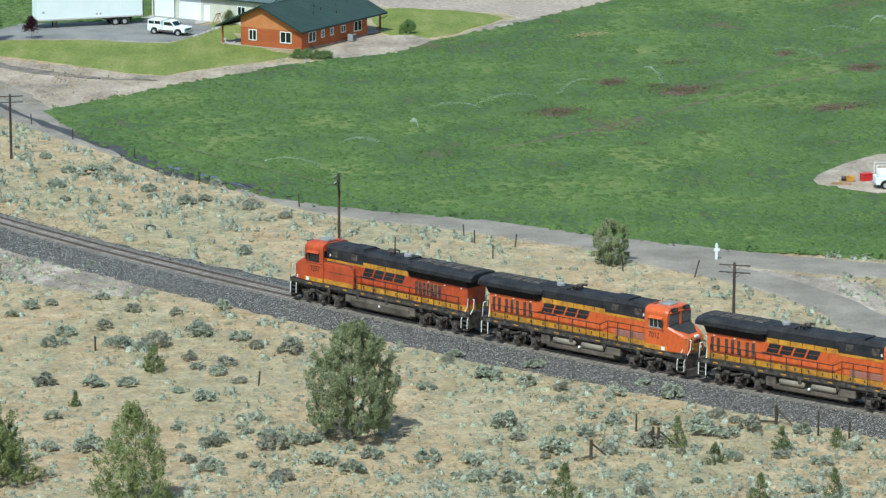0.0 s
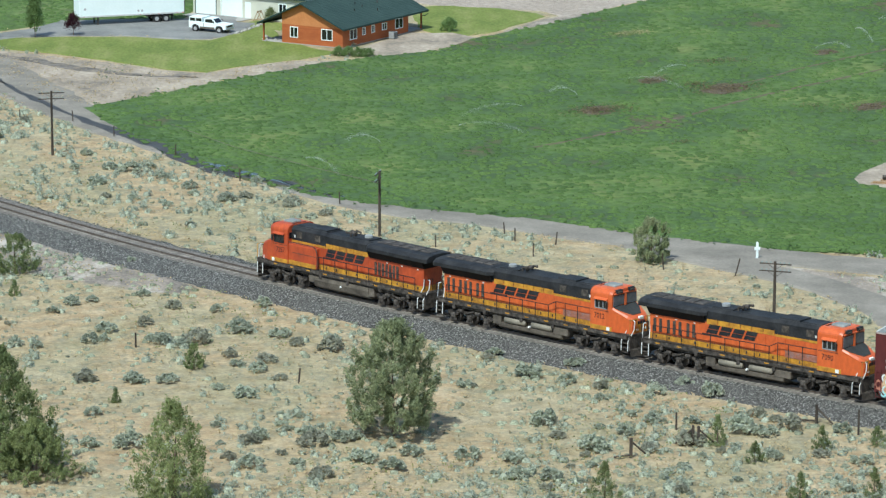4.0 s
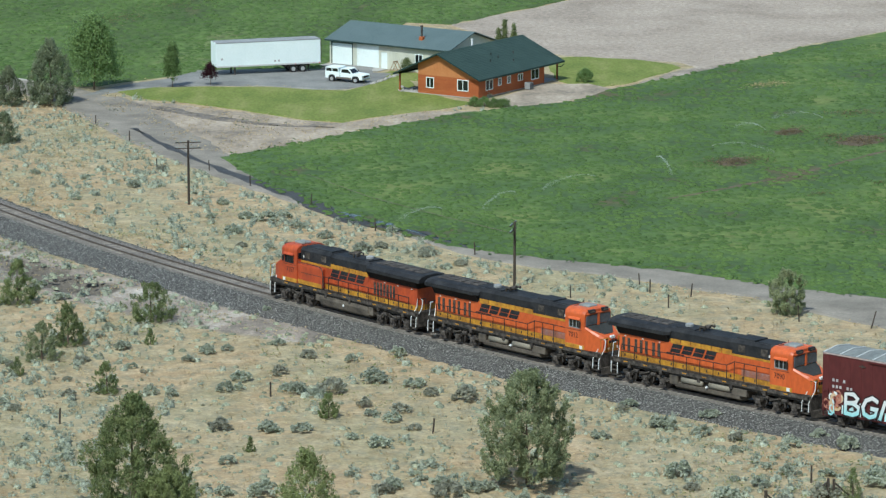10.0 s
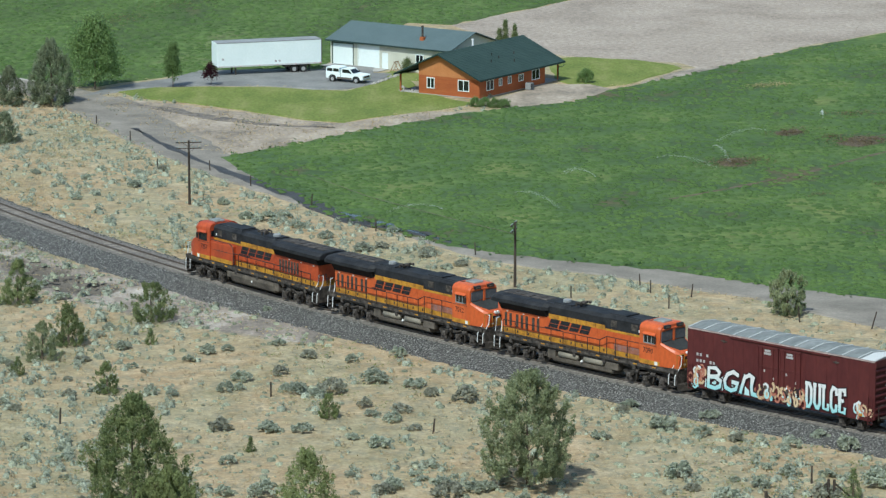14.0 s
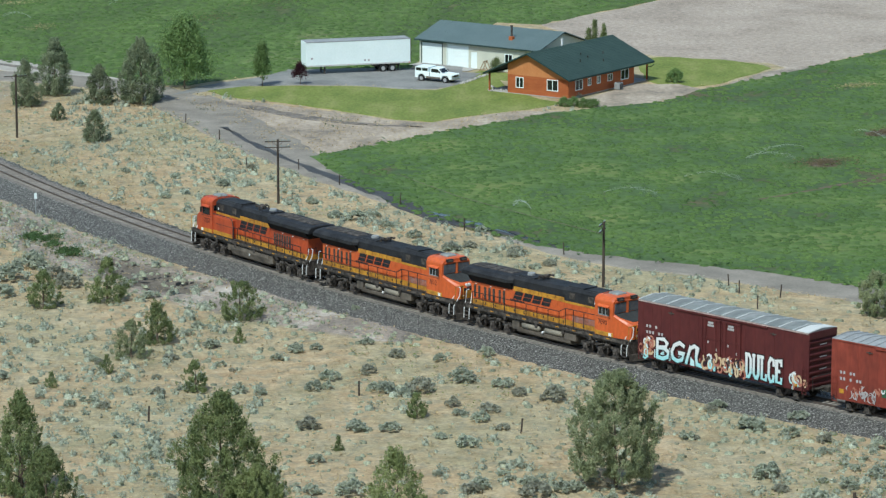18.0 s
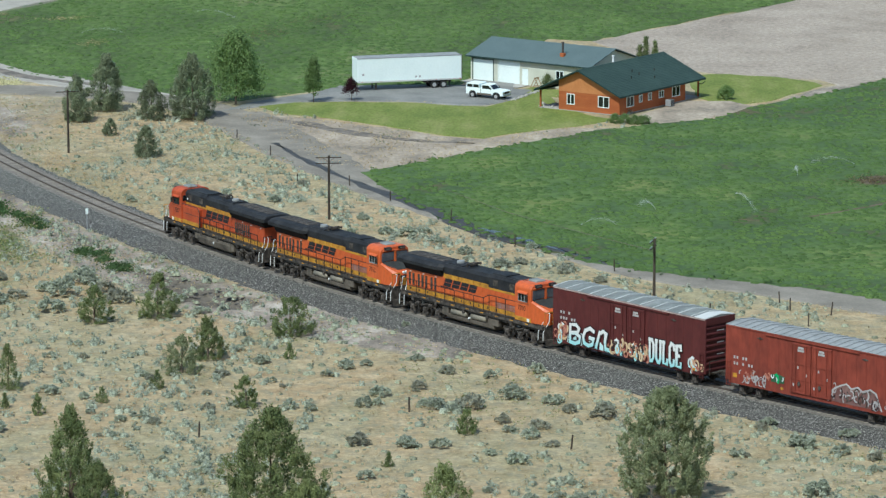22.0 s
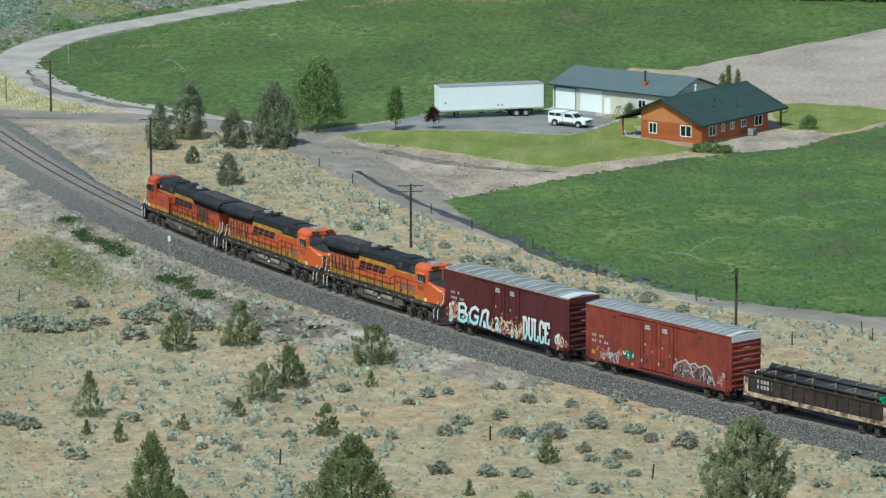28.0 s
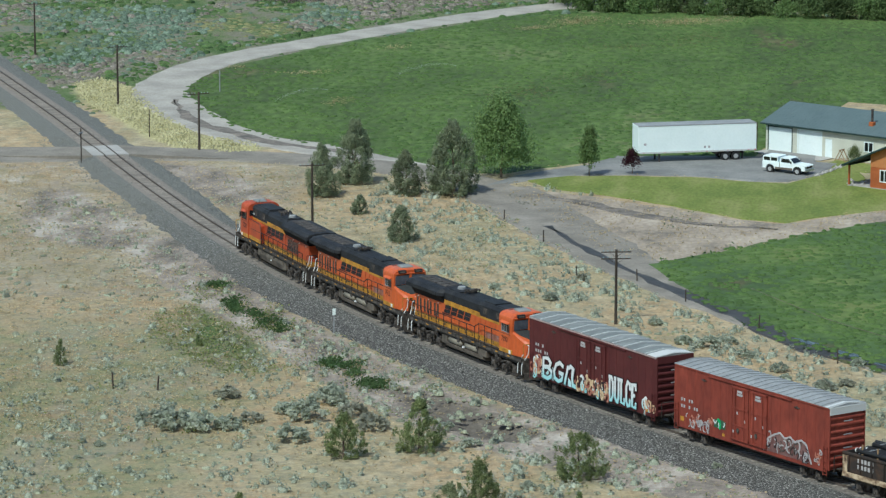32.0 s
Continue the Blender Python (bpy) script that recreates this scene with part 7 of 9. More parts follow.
# ---- plants ----
def leaves(name, c, size, material, seed, flat=0.0, aspect=0.62):
    """One mesh of small leaf tufts, a tilted quad each; flat: how much they lie level (1) or stand at random (0)."""
    g = np.random.default_rng(seed)
    n = len(c)
    c = np.asarray(c, float)
    size = np.broadcast_to(np.asarray(size, float), (n,)) * g.uniform(0.65, 1.3, n)
    u = g.normal(size=(n, 3))
    u[:, 2] *= 1 - flat
    u /= np.linalg.norm(u, axis=1)[:, None]
    k = g.normal(size=(n, 3))
    k[:, 2] += np.sign(k[:, 2]) * 4 * flat
    w = np.cross(u, k)
    w /= np.linalg.norm(w, axis=1)[:, None] + 1e-9
    a, b = u * size[:, None] * 0.5, w * size[:, None] * 0.5 * aspect
    v = np.stack([c - a - b * 0.5, c + a * 0.2 - b, c + a + b * 0.3, c - a * 0.3 + b], 1).reshape(-1, 3)
    me = bpy.data.meshes.new(name)
    me.vertices.add(4 * n)
    me.vertices.foreach_set("co", v.ravel())
    me.loops.add(4 * n)
    me.loops.foreach_set("vertex_index", np.arange(4 * n))
    me.polygons.add(n)
    me.polygons.foreach_set("loop_start", np.arange(0, 4 * n, 4))
    me.update(calc_edges=True)
    me.materials.append(MAT[material])
    return me


def sprays(name, c, d, size, material, seed, aspect=0.45):
    """One mesh of pointed leaf sprays at c that lie on the skin of their clumps; d: each one's way out of its clump."""
    g = np.random.default_rng(seed)
    n = len(c)
    size = size * g.uniform(0.6, 1.35, n)
    out = c * (1, 1, 0)
    out /= np.linalg.norm(out, axis=1)[:, None] + 1e-6
    d = d / (np.linalg.norm(d, axis=1)[:, None] + 1e-6)
    k = d * 0.8 + out * 0.35 + np.array([0, 0, 0.35]) + g.normal(size=(n, 3)) * 0.3
    k /= np.linalg.norm(k, axis=1)[:, None] + 1e-6
    u = np.array([0, 0, 0.9]) + out * 0.3 + g.normal(size=(n, 3)) * 0.55
    u -= k * np.sum(u * k, 1)[:, None] * 0.85
    u /= np.linalg.norm(u, axis=1)[:, None] + 1e-6
    w = np.cross(u, k)
    w /= np.linalg.norm(w, axis=1)[:, None] + 1e-9
    a, b = u * size[:, None] * 0.5, w * size[:, None] * 0.5 * aspect
    v = np.stack([c - a, c - a * 0.1 - b, c + a, c + a * 0.15 + b], 1).reshape(-1, 3)
    me = bpy.data.meshes.new(name)
    me.vertices.add(4 * n)
    me.vertices.foreach_set("co", v.ravel())
    me.loops.add(4 * n)
    me.loops.foreach_set("vertex_index", np.arange(4 * n))
    me.polygons.add(n)
    me.polygons.foreach_set("loop_start", np.arange(0, 4 * n, 4))
    me.update(calc_edges=True)
    me.materials.append(MAT[material])
    return me


def mounds(name, x, y, r, h, material, seed, z=0.0, lift=None):
    """One mesh of small uneven domes: rounded plant bodies that stand on the ground."""
    g = np.random.default_rng(seed)
    n = len(x)
    a = (np.arange(6) / 6 * 2 * np.pi)[None, :] + g.uniform(0, 1, (n, 1))
    r, h = np.broadcast_to(r, (n,)), np.broadcast_to(h, (n,))
    low = np.broadcast_to(z if lift is None else lift, (n,))
    low_r, mid_r = r[:, None] * g.uniform(0.8, 1.15, (n, 6)), r[:, None] * g.uniform(0.5, 0.95, (n, 6))
    base = np.stack([x[:, None] + low_r * np.cos(a), y[:, None] + low_r * np.sin(a), np.repeat(low[:, None], 6, 1)], 2)
    mid = np.stack([x[:, None] + mid_r * np.cos(a), y[:, None] + mid_r * np.sin(a), low[:, None] + h[:, None] * g.uniform(0.5, 0.85, (n, 6))], 2)
    top = np.stack([x + r * g.uniform(-0.25, 0.25, n), y + r * g.uniform(-0.25, 0.25, n), low + h], 1)[:, None, :]
    v = np.concatenate([base, mid, top], 1).reshape(-1, 3)
    i = np.arange(6)
    k = (i + 1) % 6
    tri = np.concatenate([np.stack([i, k, k + 6], 1), np.stack([i, k + 6, i + 6], 1), np.stack([i + 6, k + 6, np.full(6, 12)], 1)])
    f = (tri[None] + 13 * np.arange(n)[:, None, None]).reshape(-1, 3)
    me = bpy.data.meshes.new(name)
    me.vertices.add(len(v))
    me.vertices.foreach_set("co", v.ravel())
    me.loops.add(3 * len(f))
    me.loops.foreach_set("vertex_index", f.ravel())
    me.polygons.add(len(f))
    me.polygons.foreach_set("loop_start", np.arange(0, 3 * len(f), 3))
    me.polygons.foreach_set("use_smooth", [True] * len(f))
    me.update(calc_edges=True)
    me.materials.append(MAT[material])
    return me


def trunk_kit(h, r, seed, limbs=7, lean=0.06, low=0.2, reach=0.3):
    g = random.Random(seed)
    k = Kit()
    pts, p = [], Vector((0, 0, -0.1))
    for i in range(6):
        pts.append(p.copy())
        p += Vector((g.uniform(-lean, lean) * h / 5, g.uniform(-lean, lean) * h / 5, h / 5.4))
    for i in range(5):
        k.tube(pts[i], pts[i + 1], r * (1 - i / 5.5), 8, r * (1 - (i + 1) / 5.5))
    arms = []
    for i in range(limbs):
        z = low + (0.85 - low) * i / limbs
        a = g.uniform(0, 6.28)
        b = pts[min(4, int(z * 5))].lerp(pts[min(5, int(z * 5) + 1)], (z * 5) % 1)
        e = b + Vector((math.cos(a), math.sin(a), 0.55)) * h * reach * (1.05 - z) * g.uniform(0.7, 1.1)
        arms.append(Kit().tube(b, e, r * 0.38 * (1 - z * 0.6), 6, r * 0.1))
    return k, arms


def wooden(R, material, *args, **more):
    """A trunk and its limbs as parts of the tree R."""
    trunk, arms = trunk_kit(*args, **more)
    part("trunk", trunk, material, R)
    for arm in arms:
        part("limb", arm, material, R)


def crown_points(h, w, seed, n, clumps, shape, spread, bottom=0.06, shoot=0.0, low=1.25):
    """Leaf places: gathered in clumps over an uneven crown outline; shape(t) gives the half width at the share t of the height."""
    g = np.random.default_rng(seed)
    t = bottom + (1 - bottom) * g.uniform(0, 1, clumps) ** low
    a = g.uniform(0, 2 * np.pi, clumps)
    lobes = 1 + 0.24 * np.sin(3 * a + 5 * t + seed) + 0.18 * np.sin(7 * a - 9 * t + 2 * seed)
    r = w / 2 * np.array([shape(x) for x in t]) * lobes * g.uniform(0.35, 1.0, clumps) ** 0.5
    c = np.stack([r * np.cos(a), r * np.sin(a), t * h], 1)
    pick = g.integers(0, clumps, n)
    d = g.normal(size=(n, 3)) * spread * np.array([1, 1, 1.25])
    p = c[pick] + d
    if shoot:
        # each clump draws out into a pointed spray, up and a little outward
        s = g.uniform(0, 1, n)
        axis = np.stack([0.45 * np.cos(a), 0.45 * np.sin(a), np.full(clumps, 0.9)], 1) * (g.uniform(0.4, 1.3, clumps) * shoot)[:, None]
        ball = d / (np.linalg.norm(d, axis=1)[:, None] + 1e-6) * (spread * 1.45 * g.uniform(0.45, 1.0, n) ** 0.6)[:, None] * g.uniform(0.6, 1.25, clumps)[pick][:, None]
        p = c[pick] + ball * (1.0 - 0.7 * s ** 2)[:, None] + axis[pick] * (s ** 2)[:, None]
    p[:, 2] = np.maximum(p[:, 2], 0.05 * h * g.uniform(0.6, 1.6, n))
    return p, d


def juniper_shape(t):
    return (0.80 + 0.9 * t) if t < 0.22 else max(0.07, 1.0 - ((t - 0.22) / 0.80) ** 1.7)


def young_shape(t):
    return (0.7 + 1.5 * t) if t < 0.18 else max(0.04, 0.97 - 1.0 * (t - 0.18) / 0.80)


def broad_shape(t):
    return 0.62 + 1.2 * t if t < 0.3 else max(0.1, 1 - ((t - 0.3) / 0.74) ** 2.5)


def oval_shape(t):
    return max(0.08, math.sin(math.pi * min(0.97, 0.12 + 0.86 * t)) ** 0.75)


def tree(name, x, y, h, w, label, category, material="juniper", shape=juniper_shape, seed=1, density=1.0, leaf=0.3, bottom=0.0, group="", trunk_r=0.0, spread=0.27, fill=1.0):
    R = thing(name, pose(x, y, -0.05), label, category, group)
    r = trunk_r or 0.035 * h + 0.03
    wooden(R, "bark", h * 0.8, r * 0.8, seed, 0 if name.startswith("wood") else 7 if h > 4 else 3, low=max(0.12, bottom))
    n = int(density * fill * (2600 + 380 * h * w))
    clumps = int(34 + 9.0 * h * w)
    p, d = crown_points(h, w, seed, n, clumps, shape, spread * min(1.0, 0.3 + h * 0.13), bottom, (0.16 + 0.08 * h ** 0.8) if name == "juniper" else 0.0, 1.25 if name == "juniper" else 0.65)
    fine = name == "juniper"
    me = sprays("crown", p, d, (0.62 if fine else 0.72) * leaf * min(1, 0.45 + h * 0.1), material, seed, 0.42 if fine else 0.7)
    part("crown", me, material, R)
    return R


JUN = "juniper trees on the sagebrush flat"
tree("juniper", -37.9, 262.8, 7.4, 4.3, "tall dark green juniper in dry grass", "juniper", seed=11, density=1.5, group=JUN)
tree("juniper", -35.3, 257.6, 4.6, 4.6, "bushy green juniper beside a taller one", "juniper", seed=12, density=1.4, group=JUN)
tree("juniper", -22.5, 258.0, 8.6, 7.4, "large broad dark green juniper in dry grass", "juniper", seed=13, density=1.7, group=JUN)
tree("juniper", -19.6, 254.6, 4.2, 5.6, "pale yellow-green juniper in front of a darker one", "juniper", "juniper_light", seed=14, density=1.6, group=JUN)
tree("juniper", -9.6, 247.6, 7.2, 5.2, "pale sparse juniper with gaps in its crown", "juniper", "juniper_light", seed=15, density=1.0, group=JUN, spread=0.28)
tree("juniper", 6.2, 265.5, 8.6, 6.3, "lone olive-green juniper with a bare forked trunk", "juniper", "juniper_dark", broad_shape, seed=16, density=2.1, bottom=0.13, group=JUN, trunk_r=0.2)
for i, (x, y, h, w) in enumerate(((-39.2, 330.3, 4.0, 3.2), (-44.8, 328.2, 3.3, 3.2), (-26.4, 323.3, 3.3, 4.4), (-32.9, 313.4, 3.6, 2.9), (-34.6, 307.8, 3.1, 3.1), (-27.9, 295.4, 2.5, 2.2), (-9.3, 287.0, 2.0, 1.6))):
    tree("juniper", x, y, h, w, "dark green young juniper among sagebrush", "juniper", "juniper" if i != 4 else "juniper_dark", broad_shape if i == 2 else juniper_shape, seed=30 + i, density=2.0, leaf=0.25, group=JUN)
for i, (x, y, h, w) in enumerate(((-25.7, 313.6, 1.3, 1.1), (-36.0, 301.8, 1.5, 1.4), (-40.0, 296.6, 1.2, 1.2), (-48.6, 301.2, 3.7, 2.8), (-59.7, 293.5, 2.6, 2.3), (-73.2, 358.3, 2.1, 1.4), (-44.7, 292.0, 1.7, 1.2), (-47.8, 294.4, 1.1, 0.9), (-62.8, 367.3, 0.9, 0.8), (-15.0, 276.0, 1.0, 0.8))):
    tree("juniper", x, y, h, w, "small dark green juniper in dry grass", "juniper", "juniper", young_shape, seed=50 + i, leaf=0.24, group=JUN)
for i, (x, y, h, w) in enumerate(((20.4, 245.8, 3.1, 2.9), (32.3, 257.2, 1.5, 1.6), (37.7, 260.9, 1.6, 1.6), (30.1, 262.0, 2.2, 1.4), (41.9, 261.5, 1.4, 1.4), (39.6, 247.8, 2.0, 1.4), (34.2, 246.6, 2.0, 2.1))):
    tree("juniper", x, y, h, w, "bright green young juniper near an old fence", "juniper", "juniper", young_shape, seed=70 + i, leaf=0.22, density=1.2, group=JUN)
for i, (x, y, h, w) in enumerate(((-62.5, 445.0, 5.6, 3.1), (-60.0, 454.1, 6.8, 4.2), (-53.6, 447.4, 4.5, 3.7), (-48.5, 448.0, 7.7, 5.7), (-50.9, 419.3, 3.5, 2.9), (-57.1, 434.7, 2.0, 1.8))):
    tree("juniper", x, y, h, w, "grey-green juniper by the road junction", "juniper", "juniper_grey", juniper_shape, seed=90 + i, density=1.5, spread=0.36, leaf=0.33, group="junipers by the road")
tree("juniper", 31.1, 326.1, 3.9, 3.5, "rounded grey-green juniper beside the gravel road", "juniper", "juniper_dark", broad_shape, seed=99, density=2.4, group=JUN)
tree("cottonwood", -44.3, 460.0, 8.7, 6.3, "leafy green cottonwood beside the drive", "tree", "leaf", oval_shape, seed=101, density=0.5, bottom=0.14, leaf=0.40, spread=0.42, trunk_r=0.16)
tree("poplar", -34.5, 461.5, 5.5, 1.7, "slim upright green tree on the lawn", "tree", "leaf", oval_shape, seed=102, density=0.7, bottom=0.2, trunk_r=0.07, spread=0.22)
tree("plum_tree", -29.8, 462.9, 2.75, 1.9, "small purple-leaved tree on the lawn", "tree", "plum_leaf", oval_shape, seed=103, density=0.6, bottom=0.4, leaf=0.26, trunk_r=0.06)
tree("shrub", -4.9, 473.6, 1.9, 1.4, "thin green shrub beside the workshop", "shrub", "juniper", oval_shape, seed=104, leaf=0.2)
for i, (x, y, h) in enumerate(((8.1, 487.6, 4.9), (9.3, 488.2, 4.3), (7.3, 487.0, 4.0))):
    tree("cypress", x, y, h, 0.8, "narrow dark evergreen behind the workshop", "tree", "juniper", oval_shape, seed=106 + i, spread=0.16, leaf=0.2)
tree("shrub", 18.0, 465.5, 1.6, 2.1, "round green shrub on the back lawn", "shrub", "leaf", oval_shape, seed=110, density=2.2, leaf=0.22)
for i in range(4):
    tree("shrub", 3.8 + i * 1.15, 446.2 - 0.35 * i + 0.2 * (i % 2), 1.0, 1.7, "low green shrub along the house border", "shrub", "leaf", oval_shape, seed=112 + i, density=1.6, leaf=0.2, group="shrubs in front of the house")

# ---- the wood beyond the far field ----
g = random.Random(5)
for i in range(46):
    x = -47 + i * 4.6 + g.uniform(-1.6, 1.6)
    base = 619 - 0.12 * (x + 40) + g.uniform(0, 4) + (9 if i % 2 else 0)
    h = g.uniform(7, 10) + (5 if i % 2 else 0)
    tree("wood_tree", x, base, h, h * g.uniform(0.5, 0.9), "dark green tree at the edge of the wood", "tree", ("leaf_dark", "leaf_dark", "leaf", "leaf_dark", "juniper_dark", "leaf_dark", "leaf")[i % 7], oval_shape, seed=200 + i, density=0.62, leaf=0.85, bottom=0.02, group="trees of the wood", spread=0.7, fill=0.18)
for i in range(30):
    x = -46 + i * 3.6 + g.uniform(-1.4, 1.4)
    tree("wood_shrub", x, 614.5 - 0.12 * (x + 40) + g.uniform(-1, 2), g.uniform(2, 4), g.uniform(3, 5), "dark green undergrowth below the trees", "shrub", "leaf_dark" if i % 3 else "leaf", oval_shape, seed=260 + i, density=0.9, leaf=0.6, bottom=0.0, group="undergrowth of the wood", spread=0.5, fill=0.3)
for i, (x, y, h) in enumerate(((-56.5, 634, 9), (-54.0, 632, 10), (-51.6, 633, 8.5), (-62.5, 636, 8))):
    R = thing("dead_tree", pose(x, y, -0.05), "pale grey leafless tree at the edge of the wood", "tree", "dead trees")
    wooden(R, "bark_grey", h, 0.5, 300 + i, 13, 0.05, 0.12, 0.3)


# ---- where loose plants may grow ----
def spare(x, y, gap=0.6):
    """True where the ground is open: off the track, the roads, the fields and the farm."""
    ok = np.ones(x.shape, bool)
    for poly in (FIELD, FIELD_FAR, BARE, LAWN, LAWN_B, DRIVE, YARD, SHOULDER):
        ok &= depth_in(poly, x, y) < -gap
    near = np.full(x.shape, 1e9)
    for line, half in ((ROAD_MAIN, 3.2), (ROAD_LOW, 2.4), (ROAD_X, 3.8), (LOOP, 3.4)):
        for p in spline(line, 2.5):
            near = np.minimum(near, np.hypot(x - p.x, y - p.y) - half)
    ok &= near > gap
    tx = np.interp(y, LINE_Y, LINE_X)
    sl = np.gradient(LINE_X, LINE_Y)
    off = (x - tx) / np.sqrt(1 + np.interp(y, LINE_Y, sl) ** 2)
    ok &= (off < -5.6 - gap) | (off > np.interp(y, [322, 334, 420, 440], [4.2, 3.0, 3.0, 4.2]) + gap)
    return ok


def sage_mesh(seed, material, n=700):
    """A sagebrush of unit width: a low rounded heap of upright leaf tufts with bare gaps."""
    q = np.random.default_rng(seed)
    k = 22
    a, r = q.uniform(0, 6.283, k), 0.40 * np.sqrt(q.uniform(0, 1, k))
    cx, cy = r * np.cos(a), r * np.sin(a)
    cz = 0.10 + 0.36 * (1 - (r / 0.44) ** 2) * q.uniform(0.55, 1.15, k)
    i = q.integers(0, k, n)
    d = q.normal(size=(n, 3))
    d /= np.linalg.norm(d, axis=1)[:, None]
    p = np.stack([cx[i], cy[i], cz[i]], 1) + d * q.uniform(0.05, 0.12, (n, 1)) * (1, 1, 0.9)
    p[:, 2] = np.maximum(p[:, 2], 0.02)
    return leaves("sagebrush", p, 0.115, material, seed, 0.1, 0.6)


SAGE = [sage_mesh(400 + i, "sage" if i < 4 else "sage_grey") for i in range(6)]
TURN = random.Random(21)


def sagebrush(spots, group):
    for i, (x, y, w) in enumerate(spots):
        ob = new("sagebrush", SAGE[i % 6])
        ob.matrix_basis = Matrix.LocRotScale((x, y, -0.06), Euler((0, 0, TURN.uniform(0, 6.28))), (w * 0.94, w * 0.94, w * TURN.uniform(0.66, 0.98)))
        tagged(ob, "rounded blue-grey sagebrush in dry grass" if i % 6 < 4 else "rounded dusty grey sagebrush in dry grass", "sagebrush", group)


sagebrush([(-16.5, 272.1, 1.73), (-13.4, 262.9, 2.73), (-16.4, 263.0, 1.68), (-16.0, 255.8, 1.43), (-4.6, 263.8, 2.19), (0.2, 263.0, 2.93), (-2.2, 268.8, 1.28), (-0.7, 271.2, 1.08), (3.1, 264.8, 1.94), (-4.3, 257.2, 2.26), (-6.0, 259.1, 1.45), (0.8, 254.2, 2.23), (-0.9, 257.8, 1.44), (7.4, 260.1, 2.07), (5.9, 262.2, 1.04), (11.5, 258.8, 2.27)], "sagebrush below the track")
sagebrush([(3.9, 258.4, 2.47), (5.8, 255.8, 2.45), (-14.0, 282.4, 2.24), (-11.3, 282.3, 2.24), (-18.0, 282.9, 2.7), (-9.4, 295.6, 2.81), (-12.3, 295.7, 2.34), (-18.1, 295.9, 1.88), (-6.0, 299.5, 2.84), (-2.5, 297.7, 2.35), (1.7, 292.5, 2.55), (-3.5, 288.9, 2.06), (-5.8, 287.6, 1.6), (-5.1, 277.7, 2.2), (-7.2, 280.1, 1.33), (12.1, 280.2, 1.56)], "sagebrush below the track")
sagebrush([(17.4, 283.7, 2.7), (17.7, 268.3, 2.65), (20.8, 260.8, 2.71), (23.6, 265.5, 1.78), (25.0, 260.6, 1.88), (28.2, 262.4, 2.52), (26.1, 268.8, 2.15), (28.8, 268.6, 1.72), (32.2, 266.0, 2.98), (34.0, 264.8, 2.34), (36.0, 266.7, 2.65), (34.0, 270.5, 1.73), (14.7, 257.9, 1.85), (17.2, 253.2, 2.03), (14.9, 253.6, 2.03), (21.8, 267.3, 1.07)], "sagebrush by the broken fence")
sagebrush([(24.3, 270.9, 1.51), (31.2, 276.9, 2.43), (29.5, 280.2, 1.79), (21.3, 286.9, 2.28), (14.5, 289.1, 1.6), (37.4, 258.8, 1.67), (40.1, 256.5, 2.07), (33.9, 258.3, 1.45), (27.0, 277.4, 1.77), (39.9, 265.7, 1.71), (22.7, 279.4, 1.56)], "sagebrush by the broken fence")
sagebrush([(x, y, w * 1.4) for x, y, w in ((-61.7, 338.1, 2.16), (-59.5, 336.2, 2.79), (-57.0, 335.8, 2.41), (-55.2, 336.5, 1.93), (-57.1, 347.1, 1.99), (-53.7, 339.2, 1.73), (-51.5, 342.6, 2.18), (-49.2, 340.1, 2.7), (-48.2, 346.4, 2.47), (-49.5, 332.7, 2.22), (-46.0, 341.9, 2.17), (-43.7, 337.3, 2.14), (-45.0, 299.7, 1.72), (-53.3, 296.6, 2.14), (-55.0, 298.0, 1.68), (-47.4, 286.3, 1.65))], "sagebrush beside the young junipers")
sagebrush([(-35.5, 332.7, 2.1), (-37.9, 337.7, 1.82), (-37.7, 290.1, 1.39), (-36.9, 302.4, 1.2), (-57.3, 284.9, 1.38), (-31.1, 307.1, 1.75), (-28.1, 311.8, 1.98), (-24.2, 295.1, 1.69), (-20.5, 310.1, 1.96), (-17.0, 299.7, 2.18), (-13.8, 302.0, 1.91), (-11.7, 308.5, 1.75)], "sagebrush beside the young junipers")
sagebrush([(-17.3, 356.5, 1.79), (-11.5, 358.6, 1.46), (-8.1, 355.6, 2.23), (-21.3, 364.8, 2.29), (-20.1, 357.5, 1.46), (-11.3, 343.3, 1.4), (-2.4, 331.9, 2.09), (-16.3, 372.9, 1.52), (-24.1, 372.6, 1.4), (-13.8, 353.0, 1.33), (-6.2, 356.9, 1.68), (-2.0, 352.5, 1.44), (0.2, 346.9, 1.53), (-16.2, 327.1, 1.24)], "sagebrush between track and road")
sagebrush([(-33.7, 391.0, 2.21), (-39.1, 395.4, 1.61), (-18.1, 371.1, 2.56), (-14.9, 367.5, 2.07), (-8.1, 355.8, 2.35), (-1.7, 353.7, 2.22), (-5.2, 364.7, 1.83), (-23.3, 380.5, 1.67), (-20.5, 372.6, 1.99), (-12.0, 362.2, 2.04), (-31.4, 400.9, 1.38), (1.6, 348.2, 1.64), (-39.1, 383.5, 1.45), (-45.0, 398.8, 1.25), (-49.0, 390.0, 1.47)], "sagebrush between track and road")
